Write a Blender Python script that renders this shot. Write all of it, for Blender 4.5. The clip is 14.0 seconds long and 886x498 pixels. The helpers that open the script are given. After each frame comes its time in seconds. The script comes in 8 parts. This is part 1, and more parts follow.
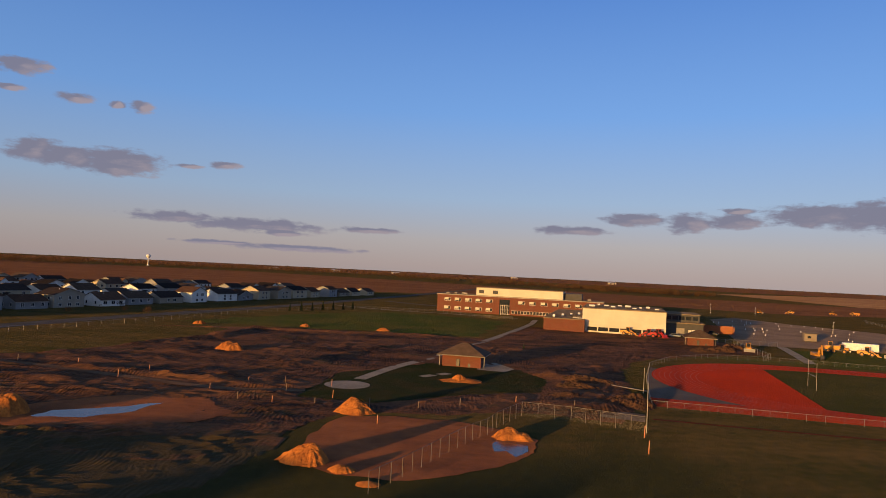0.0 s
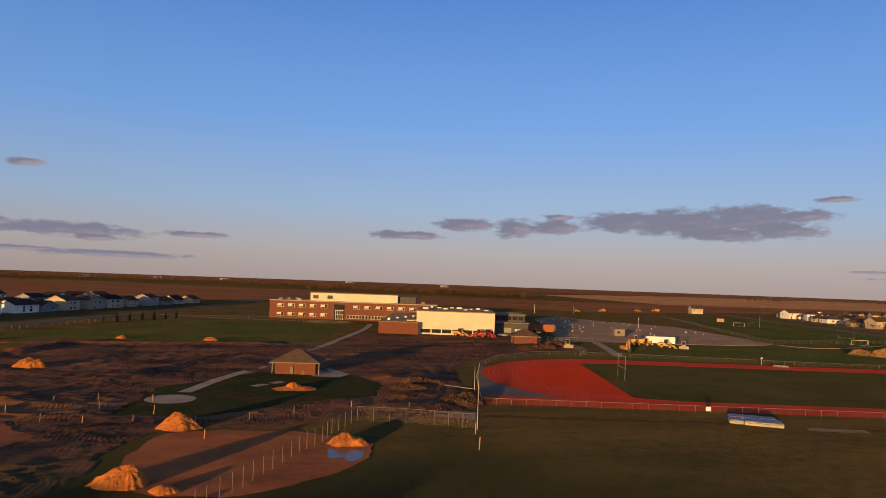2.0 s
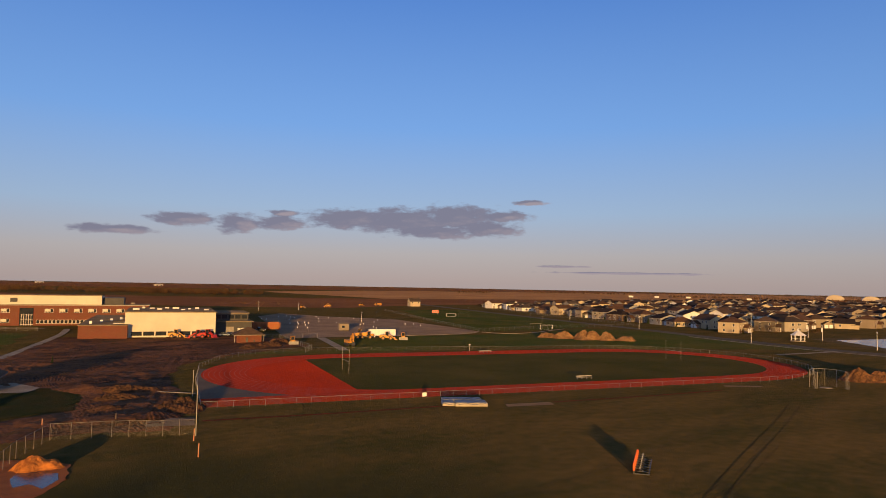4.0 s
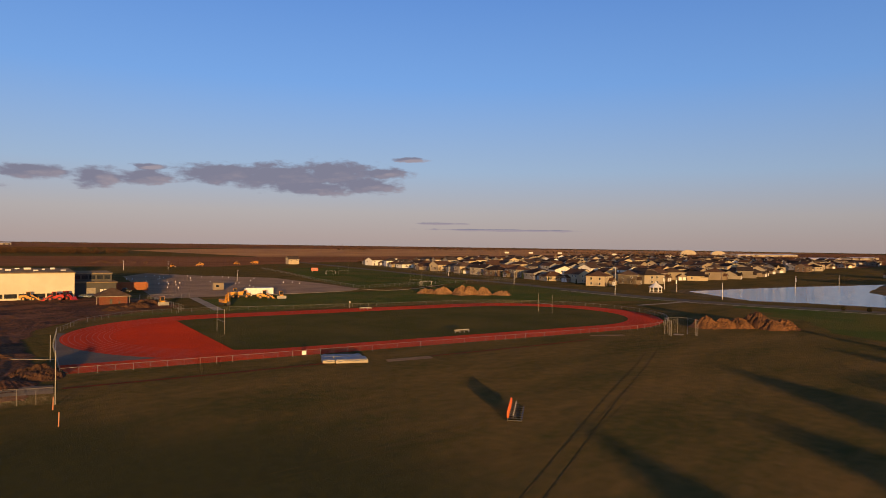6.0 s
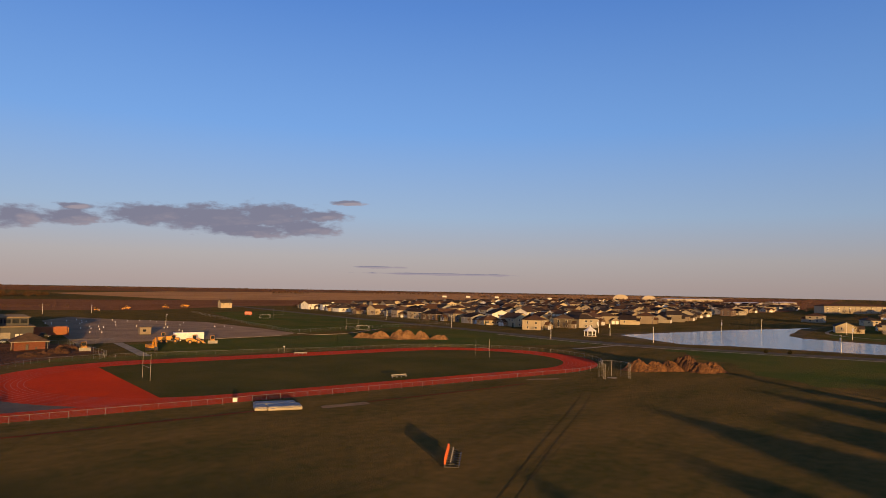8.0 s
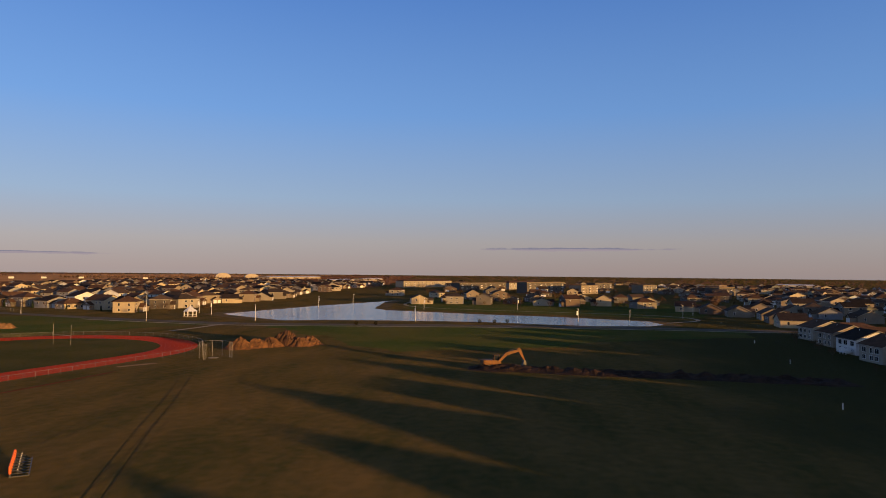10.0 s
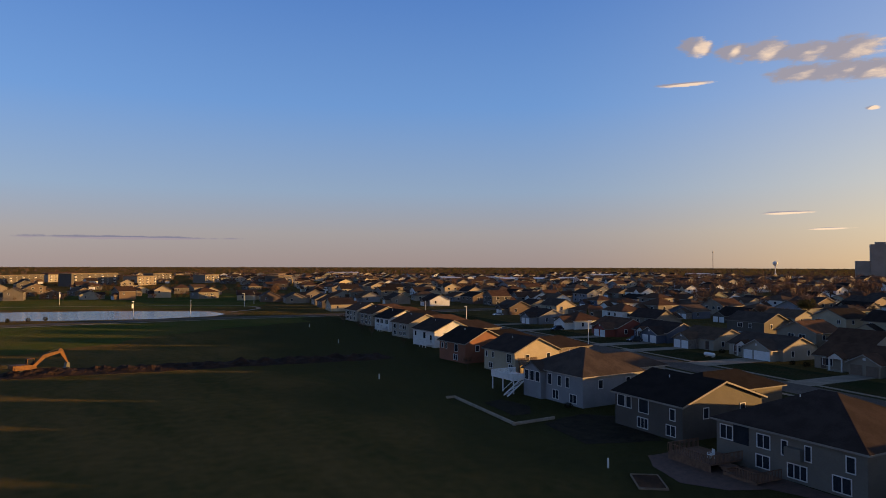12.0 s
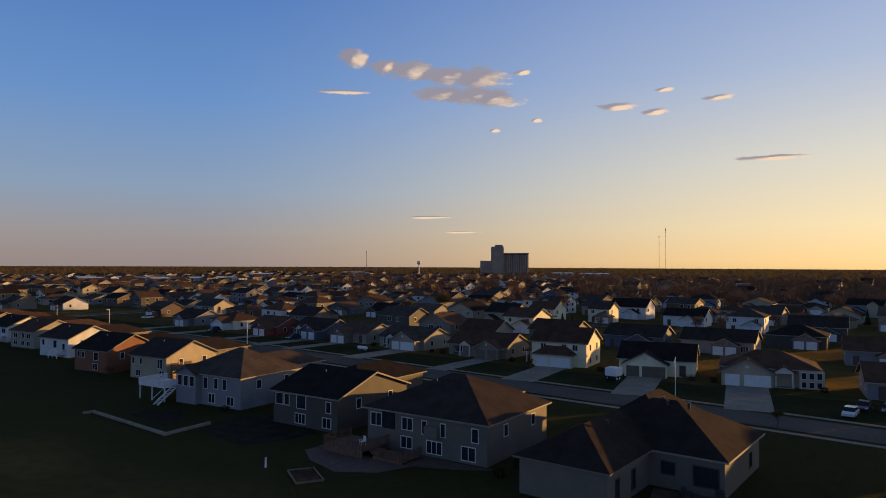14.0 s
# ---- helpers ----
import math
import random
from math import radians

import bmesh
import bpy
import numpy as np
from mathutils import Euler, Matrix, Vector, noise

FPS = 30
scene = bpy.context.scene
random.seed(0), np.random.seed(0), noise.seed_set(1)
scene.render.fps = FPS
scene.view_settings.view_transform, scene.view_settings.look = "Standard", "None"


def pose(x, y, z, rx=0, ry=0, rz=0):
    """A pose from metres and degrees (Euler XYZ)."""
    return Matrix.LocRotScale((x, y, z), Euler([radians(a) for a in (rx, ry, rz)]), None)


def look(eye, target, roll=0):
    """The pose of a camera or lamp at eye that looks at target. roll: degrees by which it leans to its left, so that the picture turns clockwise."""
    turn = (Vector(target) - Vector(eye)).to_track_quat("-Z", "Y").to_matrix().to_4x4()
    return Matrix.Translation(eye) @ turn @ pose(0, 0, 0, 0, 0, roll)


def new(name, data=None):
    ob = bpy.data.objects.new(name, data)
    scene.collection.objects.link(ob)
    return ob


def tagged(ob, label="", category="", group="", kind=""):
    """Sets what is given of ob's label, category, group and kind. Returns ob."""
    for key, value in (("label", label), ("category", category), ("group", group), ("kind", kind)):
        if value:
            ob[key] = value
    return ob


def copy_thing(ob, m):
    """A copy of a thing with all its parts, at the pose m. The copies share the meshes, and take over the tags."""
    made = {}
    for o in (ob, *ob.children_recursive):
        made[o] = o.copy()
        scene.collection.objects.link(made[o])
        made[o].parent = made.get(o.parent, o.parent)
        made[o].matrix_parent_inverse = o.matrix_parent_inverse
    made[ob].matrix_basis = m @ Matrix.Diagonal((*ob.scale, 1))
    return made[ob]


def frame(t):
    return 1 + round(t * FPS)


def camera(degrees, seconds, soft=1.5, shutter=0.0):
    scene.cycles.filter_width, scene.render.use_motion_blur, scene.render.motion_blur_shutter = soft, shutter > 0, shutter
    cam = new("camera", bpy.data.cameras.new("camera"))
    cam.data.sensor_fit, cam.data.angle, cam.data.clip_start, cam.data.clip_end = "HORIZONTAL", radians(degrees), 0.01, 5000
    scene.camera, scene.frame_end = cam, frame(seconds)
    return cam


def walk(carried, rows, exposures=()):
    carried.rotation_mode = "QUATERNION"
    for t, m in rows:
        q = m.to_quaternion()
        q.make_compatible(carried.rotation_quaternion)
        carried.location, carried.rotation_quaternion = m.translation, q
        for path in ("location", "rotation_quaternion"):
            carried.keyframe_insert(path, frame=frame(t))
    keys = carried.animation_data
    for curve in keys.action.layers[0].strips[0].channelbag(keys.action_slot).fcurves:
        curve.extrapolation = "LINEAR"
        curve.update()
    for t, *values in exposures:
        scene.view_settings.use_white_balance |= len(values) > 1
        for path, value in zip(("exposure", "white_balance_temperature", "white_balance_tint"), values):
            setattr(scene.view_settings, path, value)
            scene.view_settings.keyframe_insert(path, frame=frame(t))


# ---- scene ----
# ---- camera and its way: seconds, yaw, pitch, roll ----
EYE = (0.0, 0.0, 23.0)
PATH = [
    (0.0, -0.0, 1.808, -2.767),
    (0.5, -3.427, 2.094, -2.587),
    (1.0, -6.013, 2.317, -2.429),
    (1.5, -9.596, 2.54, -2.255),
    (2.0, -13.873, 2.747, -2.008),
    (2.5, -18.771, 2.908, -1.85),
    (3.0, -25.064, 3.067, -1.486),
    (3.5, -31.911, 3.171, -1.228),
    (4.0, -36.73, 3.034, -1.079),
    (4.2, -38.05, 2.9, -1.07),
    (6.3, -47.8, -0.88, -0.85),
    (6.5, -48.334, -1.017, -0.846),
    (7.0, -49.352, -0.49, -0.839),
    (7.2, -49.8, 1.56, -0.84),
    (9.3, -63.4, 2.07, -0.9),
    (9.5, -68.676, 1.983, -0.885),
    (10.0, -84.651, 1.982, -0.545),
    (10.5, -97.528, 1.796, -0.116),
    (11.0, -105.75, 1.585, -0.102),
    (11.5, -112.75, 1.424, -0.087),
    (12.0, -120.405, 1.295, -0.129),
    (12.5, -128.058, 1.261, -0.242),
    (13.0, -135.027, 1.264, -0.231),
    (13.5, -141.706, 1.297, -0.26),
    (14.0, -148.524, 1.285, -0.25),
]
cam = camera(66.3, 14.0, soft=0.85)
walk(cam, [(t, pose(*EYE, 90 + p, r, y)) for t, y, p, r in PATH], exposures=[(0.0, 0.05), (9.5, 0.03), (12.5, 0.1), (14.0, -0.06)])

# ---- sky and sun ----
SUN_AZ, SUN_EL = 215.0, 3.3          # compass degrees from +y towards +x
CLOUDS = [  # azimuth, elevation, half width, half height, in degrees
    (-29.1, 11.35, 1.3, 0.34), (-26.3, 11.25, 0.55, 0.25), (-24.6, 11.3, 0.85, 0.45), (-31.6, 7.3, 1.8, 0.85), (-29.3, 7.05, 2.4, 0.85),
    (-25.9, 7.2, 3.3, 0.8), (-26.2, 6.5, 2.5, 0.55), (-20.9, 7.25, 1.0, 0.19), (-18.2, 7.55, 1.2, 0.3), (-21.8, 3.2, 3.2, 0.42),
    (-15.5, 2.95, 5.4, 0.52), (-13.3, 2.4, 2.0, 0.24), (-6.3, 3.05, 2.7, 0.25), (-18.0, 1.4, 3.0, 0.2), (-11.9, 1.25, 5.0, 0.26),
    (-33.2, 11.4, 0.9, 0.24), (-32.6, 13.0, 1.7, 0.6), (10.7, 3.8, 3.3, 0.36), (15.6, 4.85, 2.5, 0.52), (19.8, 4.7, 1.7, 0.78),
    (23.2, 4.85, 2.3, 0.55), (23.2, 5.65, 1.2, 0.27), (29.0, 5.35, 3.8, 0.88), (33.3, 5.35, 4.6, 1.05), (37.9, 5.75, 3.7, 1.0),
    (36.2, 4.4, 3.4, 0.55), (40.5, 4.75, 2.8, 0.62), (42.0, 5.8, 2.2, 0.5), (44.0, 7.0, 1.4, 0.2), (46.6, 1.7, 2.0, 0.10), (52.0, 1.2, 6.0, 0.10),
    (95.7, 2.0, 6.8, 0.15), (140.9, 16.8, 1.2, 0.7), (143.7, 16.2, 1.3, 0.7), (145.7, 16.0, 2.2, 0.75), (148.8, 15.55, 2.3, 0.7),
    (151.6, 15.35, 2.1, 0.85), (148.4, 14.15, 2.4, 0.6), (151.1, 13.95, 3.0, 0.7), (152.9, 13.75, 2.1, 0.65), (140.1, 14.15, 2.0, 0.16),
    (155.2, 15.8, 0.7, 0.2), (156.4, 11.95, 0.5, 0.18), (162.9, 12.8, 1.5, 0.3), (166.0, 12.25, 0.95, 0.24), (166.7, 13.9, 0.6, 0.16),
    (170.6, 13.0, 1.1, 0.22), (174.4, 8.2, 2.4, 0.2), (152.9, 11.15, 0.45, 0.16), (147.4, 3.95, 1.9, 0.13), (150.1, 2.7, 1.4, 0.09),
]
SKY_STRENGTH, SUN_STRENGTH = 0.12, 6.0


def sky_world():
    w = bpy.data.worlds.new("sky")
    scene.world = w
    w.use_nodes = True
    nt = w.node_tree
    nt.nodes.clear()
    N, L = nt.nodes.new, nt.links.new

    def math_node(op, a, b=None, c=None):
        n = N("ShaderNodeMath")
        n.operation = op
        for k, v in enumerate((a, b, c)):
            if v is None:
                continue
            if isinstance(v, (int, float)):
                n.inputs[k].default_value = v
            else:
                L(v, n.inputs[k])
        return n.outputs[0]

    sky = N("ShaderNodeTexSky")
    sky.sky_type = "NISHITA"
    sky.sun_disc = False
    sky.sun_elevation, sky.sun_rotation = radians(SUN_EL), radians(SUN_AZ)
    sky.altitude, sky.air_density, sky.dust_density, sky.ozone_density = 300, 1.0, 0.6, 3.0
    co = N("ShaderNodeTexCoord")
    sep = N("ShaderNodeSeparateXYZ")
    L(co.outputs["Generated"], sep.inputs[0])
    az = math_node("MULTIPLY", math_node("ARCTAN2", sep.outputs[0], sep.outputs[1]), 180 / math.pi)
    el = math_node("MULTIPLY", math_node("ARCSINE", sep.outputs[2]), 180 / math.pi)
    comb = N("ShaderNodeCombineXYZ")
    L(az, comb.inputs[0])
    L(el, comb.inputs[1])
    # ragged outlines: coarse billows and fine wisps, stretched along the horizon
    mp = N("ShaderNodeVectorMath")
    mp.operation = "MULTIPLY"
    L(comb.outputs[0], mp.inputs[0])
    mp.inputs[1].default_value = (0.5, 1.35, 1)

    def cloud_depth(shift):
        """How deep inside a cloud a direction lies, that direction moved by shift degrees; above 0 is cloud."""
        mv = N("ShaderNodeVectorMath")
        L(comb.outputs[0], mv.inputs[0])
        mv.inputs[1].default_value = (*shift, 0)
        sm = N("ShaderNodeVectorMath")
        L(mp.outputs[0], sm.inputs[0])
        sm.inputs[1].default_value = (shift[0] * 0.5, shift[1] * 1.35, 0)
        nz = N("ShaderNodeTexNoise")
        nz.inputs["Scale"].default_value, nz.inputs["Detail"].default_value, nz.inputs["Roughness"].default_value = 1.25, 8, 0.6
        L(sm.outputs[0], nz.inputs["Vector"])
        best = None
        for a, e, wa, we in CLOUDS:
            d = N("ShaderNodeVectorMath")
            d.operation = "MULTIPLY_ADD"
            L(mv.outputs[0], d.inputs[0])
            d.inputs[1].default_value = (1 / wa, 1 / we, 0)
            d.inputs[2].default_value = (-a / wa, -e / we, 0)
            ln = N("ShaderNodeVectorMath")
            ln.operation = "LENGTH"
            L(d.outputs[0], ln.inputs[0])
            best = ln.outputs["Value"] if best is None else math_node("SMOOTH_MIN", best, ln.outputs["Value"], 0.25)
        return math_node("SUBTRACT", math_node("MULTIPLY_ADD", nz.outputs["Fac"], 2.0, 0.2), best), best, nz.outputs["Fac"]

    depth, body, billow = cloud_depth((0, 0))
    mr = N("ShaderNodeMapRange")
    mr.interpolation_type = "SMOOTHSTEP"
    L(depth, mr.inputs["Value"])
    for k, v in zip(("From Min", "From Max", "To Min", "To Max"), (-0.05, 0.55, 0.0, 0.94)):
        mr.inputs[k].default_value = v
    # cloud colour: mauve away from the sun, greyer towards it, with cream flanks on the sun's side
    dot = N("ShaderNodeVectorMath")
    dot.operation = "DOT_PRODUCT"
    L(co.outputs["Generated"], dot.inputs[0])
    dot.inputs[1].default_value = (math.sin(radians(SUN_AZ)), math.cos(radians(SUN_AZ)), 0.05)
    near = N("ShaderNodeMapRange")
    L(dot.outputs["Value"], near.inputs["Value"])
    near.inputs["From Min"].default_value, near.inputs["From Max"].default_value = -0.2, 0.35

    def two_colours(fac, a, b):
        mx = N("ShaderNodeMix")
        mx.data_type = "RGBA"
        L(fac, mx.inputs["Factor"])
        for key, c in (("A", a), ("B", b)):
            if isinstance(c, tuple):
                mx.inputs[key].default_value = (*(v / SKY_STRENGTH for v in c), 1)
            else:
                L(c, mx.inputs[key])
        return mx.outputs["Result"]

    dim = two_colours(near.outputs[0], (0.20, 0.195, 0.265), (0.33, 0.30, 0.34))
    lit = two_colours(near.outputs[0], (0.34, 0.285, 0.32), (0.98, 0.72, 0.50))
    flank = N("ShaderNodeMapRange")
    flank.interpolation_type = "SMOOTHSTEP"
    towards = math_node("SUBTRACT", cloud_depth((0.5, -0.1))[1], body)
    L(math_node("ADD", towards, math_node("MULTIPLY_ADD", billow, 0.8, -0.4)), flank.inputs["Value"])
    flank.inputs["From Min"].default_value, flank.inputs["From Max"].default_value = 0.0, 0.55
    shade_out = two_colours(flank.outputs[0], dim, lit)
    # the evening sky's own colours over elevation, with the Nishita glow on top
    ev = N("ShaderNodeMapRange")
    L(el, ev.inputs["Value"])
    ev.inputs["From Min"].default_value, ev.inputs["From Max"].default_value = -2.0, 88.0
    cr = N("ShaderNodeValToRGB")
    L(ev.outputs[0], cr.inputs[0])
    stops = [(-2, (0.33, 0.29, 0.31)), (0.3, (0.415, 0.335, 0.325)), (2.5, (0.435, 0.395, 0.405)), (6, (0.335, 0.445, 0.62)), (13, (0.185, 0.37, 0.75)), (23, (0.10, 0.245, 0.64)), (38, (0.058, 0.115, 0.28)), (60, (0.032, 0.050, 0.10)), (88, (0.024, 0.036, 0.065))]
    cr.color_ramp.elements[0].position, cr.color_ramp.elements[0].color = 0.0, (*stops[0][1], 1)
    cr.color_ramp.elements[1].position, cr.color_ramp.elements[1].color = 1.0, (*stops[-1][1], 1)
    for e, c in stops[1:-1]:
        cr.color_ramp.elements.new((e + 2) / 90).color = (*c, 1)
    warm = N("ShaderNodeMapRange")
    warm.interpolation_type = "SMOOTHSTEP"
    L(dot.outputs["Value"], warm.inputs["Value"])
    warm.inputs["From Min"].default_value, warm.inputs["From Max"].default_value = 0.02, 0.98
    cw = N("ShaderNodeValToRGB")
    L(ev.outputs[0], cw.inputs[0])
    stops = [(-2, (0.86, 0.5, 0.17)), (0.3, (1.2, 0.80, 0.34)), (3, (1.12, 0.87, 0.50)), (8, (0.86, 0.79, 0.64)), (15, (0.51, 0.58, 0.74)), (25, (0.27, 0.39, 0.70)), (38, (0.15, 0.20, 0.36)), (60, (0.05, 0.065, 0.12)), (88, (0.024, 0.036, 0.065))]
    cw.color_ramp.elements[0].position, cw.color_ramp.elements[0].color = 0.0, (*stops[0][1], 1)
    cw.color_ramp.elements[1].position, cw.color_ramp.elements[1].color = 1.0, (*stops[-1][1], 1)
    for e, c in stops[1:-1]:
        cw.color_ramp.elements.new((e + 2) / 90).color = (*c, 1)
    both = N("ShaderNodeMix")
    both.data_type = "RGBA"
    L(warm.outputs[0], both.inputs["Factor"])
    L(cr.outputs[0], both.inputs["A"])
    L(cw.outputs[0], both.inputs["B"])
    up = N("ShaderNodeVectorMath")
    up.operation = "SCALE"
    L(both.outputs["Result"], up.inputs[0])
    # deepest blue a quarter turn from the sun
    axis = N("ShaderNodeVectorMath")
    axis.operation = "DOT_PRODUCT"
    L(co.outputs["Generated"], axis.inputs[0])
    axis.inputs[1].default_value = (math.sin(radians(SUN_AZ - 5)), math.cos(radians(SUN_AZ - 5)), 0.0)
    cross = math_node("MULTIPLY", axis.outputs["Value"], axis.outputs["Value"])
    L(math_node("MULTIPLY_ADD", cross, 0.20 / SKY_STRENGTH, 0.765 / SKY_STRENGTH), up.inputs["Scale"])
    grade = N("ShaderNodeMix")
    grade.data_type, grade.blend_type = "RGBA", "ADD"
    grade.inputs["Factor"].default_value = 0.12
    L(up.outputs[0], grade.inputs["A"])
    L(sky.outputs[0], grade.inputs["B"])
    mix = N("ShaderNodeMix")
    mix.data_type = "RGBA"
    L(mr.outputs[0], mix.inputs["Factor"])
    L(grade.outputs["Result"], mix.inputs["A"])
    L(shade_out, mix.inputs["B"])
    bg = N("ShaderNodeBackground")
    L(mix.outputs["Result"], bg.inputs["Color"])
    bg.inputs["Strength"].default_value = SKY_STRENGTH
    out = N("ShaderNodeOutputWorld")
    L(bg.outputs[0], out.inputs[0])


sky_world()
_a, _e = radians(SUN_AZ), radians(SUN_EL)
TO_SUN = Vector((math.sin(_a) * math.cos(_e), math.cos(_a) * math.cos(_e), math.sin(_e)))
sun = new("sun", bpy.data.lights.new("sun", "SUN"))
sun.data.energy, sun.data.angle, sun.data.color = SUN_STRENGTH, radians(0.6), (1.0, 0.54, 0.155)
sun.matrix_world = look((0, 0, 60), Vector((0, 0, 60)) - TO_SUN)

# ---- materials ----
MATS = {}


def material(name, a, b=None, scale=1.0, fine=None, rough=0.8, bump=0.0, bump_scale=None, metal=0.0, local=False,
             lines=None, split=(0.4, 0.6), per_object=0.0, spec=0.5, alpha=1.0, tilt=0.0, ruts=None, grain=0.45, stretch=None):
    """Two colours mixed by coarse and fine noise, with relief. lines: (axis, spacing, depth) of laps or seams; ruts: (scale, depth) of swirling wheel marks."""
    if name in MATS:
        return MATS[name]
    m = bpy.data.materials.new(name)
    m.use_nodes = True
    m.cycles.use_bump_map_correction = not tilt
    nt = m.node_tree
    N, L = nt.nodes.new, nt.links.new
    p = nt.nodes["Principled BSDF"]
    b = b or tuple(v * 0.8 for v in a)
    if local:
        src = N("ShaderNodeTexCoord").outputs["Object"]
    else:
        src = N("ShaderNodeNewGeometry").outputs["Position"]
    n1 = N("ShaderNodeTexNoise")
    n1.inputs["Scale"].default_value, n1.inputs["Detail"].default_value, n1.inputs["Roughness"].default_value = scale, 6, 0.6
    if stretch:     # streaks, as of grading or mowing
        st = N("ShaderNodeVectorMath")
        st.operation = "MULTIPLY"
        L(src, st.inputs[0])
        st.inputs[1].default_value = (*stretch, 1)
        L(st.outputs[0], n1.inputs["Vector"])
    else:
        L(src, n1.inputs["Vector"])
    n2 = N("ShaderNodeTexNoise")
    n2.inputs["Scale"].default_value, n2.inputs["Detail"].default_value = fine or scale * 11, 3
    L(src, n2.inputs["Vector"])
    add = N("ShaderNodeMath")
    add.operation = "MULTIPLY_ADD"
    L(n2.outputs["Fac"], add.inputs[0])
    add.inputs[1].default_value = grain
    s = N("ShaderNodeMath")
    s.operation = "SUBTRACT"
    L(n1.outputs["Fac"], s.inputs[0])
    s.inputs[1].default_value = grain / 2
    L(s.outputs[0], add.inputs[2])
    rut = None
    fac = add.outputs[0]
    if ruts:
        wv = N("ShaderNodeTexWave")
        wv.inputs["Scale"].default_value, wv.inputs["Distortion"].default_value = ruts[0], 26.0
        wv.inputs["Detail"].default_value, wv.inputs["Detail Scale"].default_value = 4.0, 0.18
        L(src, wv.inputs["Vector"])
        nm = N("ShaderNodeTexNoise")
        nm.inputs["Scale"].default_value, nm.inputs["Detail"].default_value = 0.11, 3
        L(src, nm.inputs["Vector"])
        mk = N("ShaderNodeMapRange")
        L(nm.outputs["Fac"], mk.inputs["Value"])
        mk.inputs["From Min"].default_value, mk.inputs["From Max"].default_value = 0.46, 0.62
        ml = N("ShaderNodeMath")
        ml.operation = "MULTIPLY"
        L(wv.outputs["Fac"], ml.inputs[0])
        L(mk.outputs[0], ml.inputs[1])
        rut = ml.outputs[0]
        sm = N("ShaderNodeMath")
        sm.operation = "MULTIPLY_ADD"
        L(rut, sm.inputs[0])
        sm.inputs[1].default_value = -0.16
        ad0 = N("ShaderNodeMath")
        ad0.inputs[1].default_value = 0.08
        L(fac, ad0.inputs[0])
        L(ad0.outputs[0], sm.inputs[2])
        fac = sm.outputs[0]
    r = N("ShaderNodeMapRange")
    L(fac, r.inputs["Value"])
    r.inputs["From Min"].default_value, r.inputs["From Max"].default_value = split
    mix = N("ShaderNodeMix")
    mix.data_type = "RGBA"
    L(r.outputs[0], mix.inputs["Factor"])
    mix.inputs["A"].default_value, mix.inputs["B"].default_value = (*a, 1), (*b, 1)
    col = mix.outputs["Result"]
    if per_object:
        oi = N("ShaderNodeObjectInfo")
        hs = N("ShaderNodeHueSaturation")
        mr = N("ShaderNodeMapRange")
        L(oi.outputs["Random"], mr.inputs["Value"])
        mr.inputs["To Min"].default_value, mr.inputs["To Max"].default_value = 1 - per_object, 1 + per_object
        L(mr.outputs[0], hs.inputs["Value"])
        L(col, hs.inputs["Color"])
        col = hs.outputs["Color"]
    L(col, p.inputs["Base Color"])
    p.inputs["Roughness"].default_value, p.inputs["Metallic"].default_value = rough, metal
    p.inputs["Specular IOR Level"].default_value = spec
    p.inputs["Alpha"].default_value = alpha
    normal = None
    if bump:
        bp = N("ShaderNodeBump")
        bp.inputs["Strength"].default_value, bp.inputs["Distance"].default_value = 1.0, bump
        n3 = N("ShaderNodeTexNoise")
        n3.inputs["Scale"].default_value, n3.inputs["Detail"].default_value = bump_scale or scale * 6, 4
        L(src, n3.inputs["Vector"])
        L(n3.outputs["Fac"], bp.inputs["Height"])
        normal = bp.outputs[0]
    if rut:
        br = N("ShaderNodeBump")
        br.inputs["Strength"].default_value, br.inputs["Distance"].default_value = 1.0, ruts[1]
        L(rut, br.inputs["Height"])
        if normal:
            L(normal, br.inputs["Normal"])
        normal = br.outputs[0]
    if tilt:   # blades, clods and stones: fine facets that lean every way
        wn = N("ShaderNodeTexNoise")
        wn.inputs["Scale"].default_value, wn.inputs["Detail"].default_value = 31.0, 1
        L(src, wn.inputs["Vector"])
        ce = N("ShaderNodeVectorMath")
        ce.operation = "MULTIPLY_ADD"
        L(wn.outputs["Color"], ce.inputs[0])
        ce.inputs[1].default_value, ce.inputs[2].default_value = (tilt * 6, tilt * 6, 0), (-tilt * 3, -tilt * 3, 0)
        an = N("ShaderNodeVectorMath")
        L(ce.outputs[0], an.inputs[0])
        if normal:
            L(normal, an.inputs[1])
        else:
            L(N("ShaderNodeNewGeometry").outputs["Normal"], an.inputs[1])
        nn = N("ShaderNodeVectorMath")
        nn.operation = "NORMALIZE"
        L(an.outputs[0], nn.inputs[0])
        normal = nn.outputs[0]
    if lines:
        axis, gap, depth = lines
        sep = N("ShaderNodeSeparateXYZ")
        L(N("ShaderNodeTexCoord").outputs["Object"], sep.inputs[0])
        fr = N("ShaderNodeMath")
        fr.operation = "FRACT"
        dv = N("ShaderNodeMath")
        dv.operation = "DIVIDE"
        L(sep.outputs["XYZ".index(axis)], dv.inputs[0])
        dv.inputs[1].default_value = gap
        L(dv.outputs[0], fr.inputs[0])
        b2 = N("ShaderNodeBump")
        b2.inputs["Strength"].default_value, b2.inputs["Distance"].default_value = 0.8, depth
        L(fr.outputs[0], b2.inputs["Height"])
        if normal:
            L(normal, b2.inputs["Normal"])
        normal = b2.outputs[0]
    if normal:
        L(normal, p.inputs["Normal"])
    MATS[name] = m
    return m


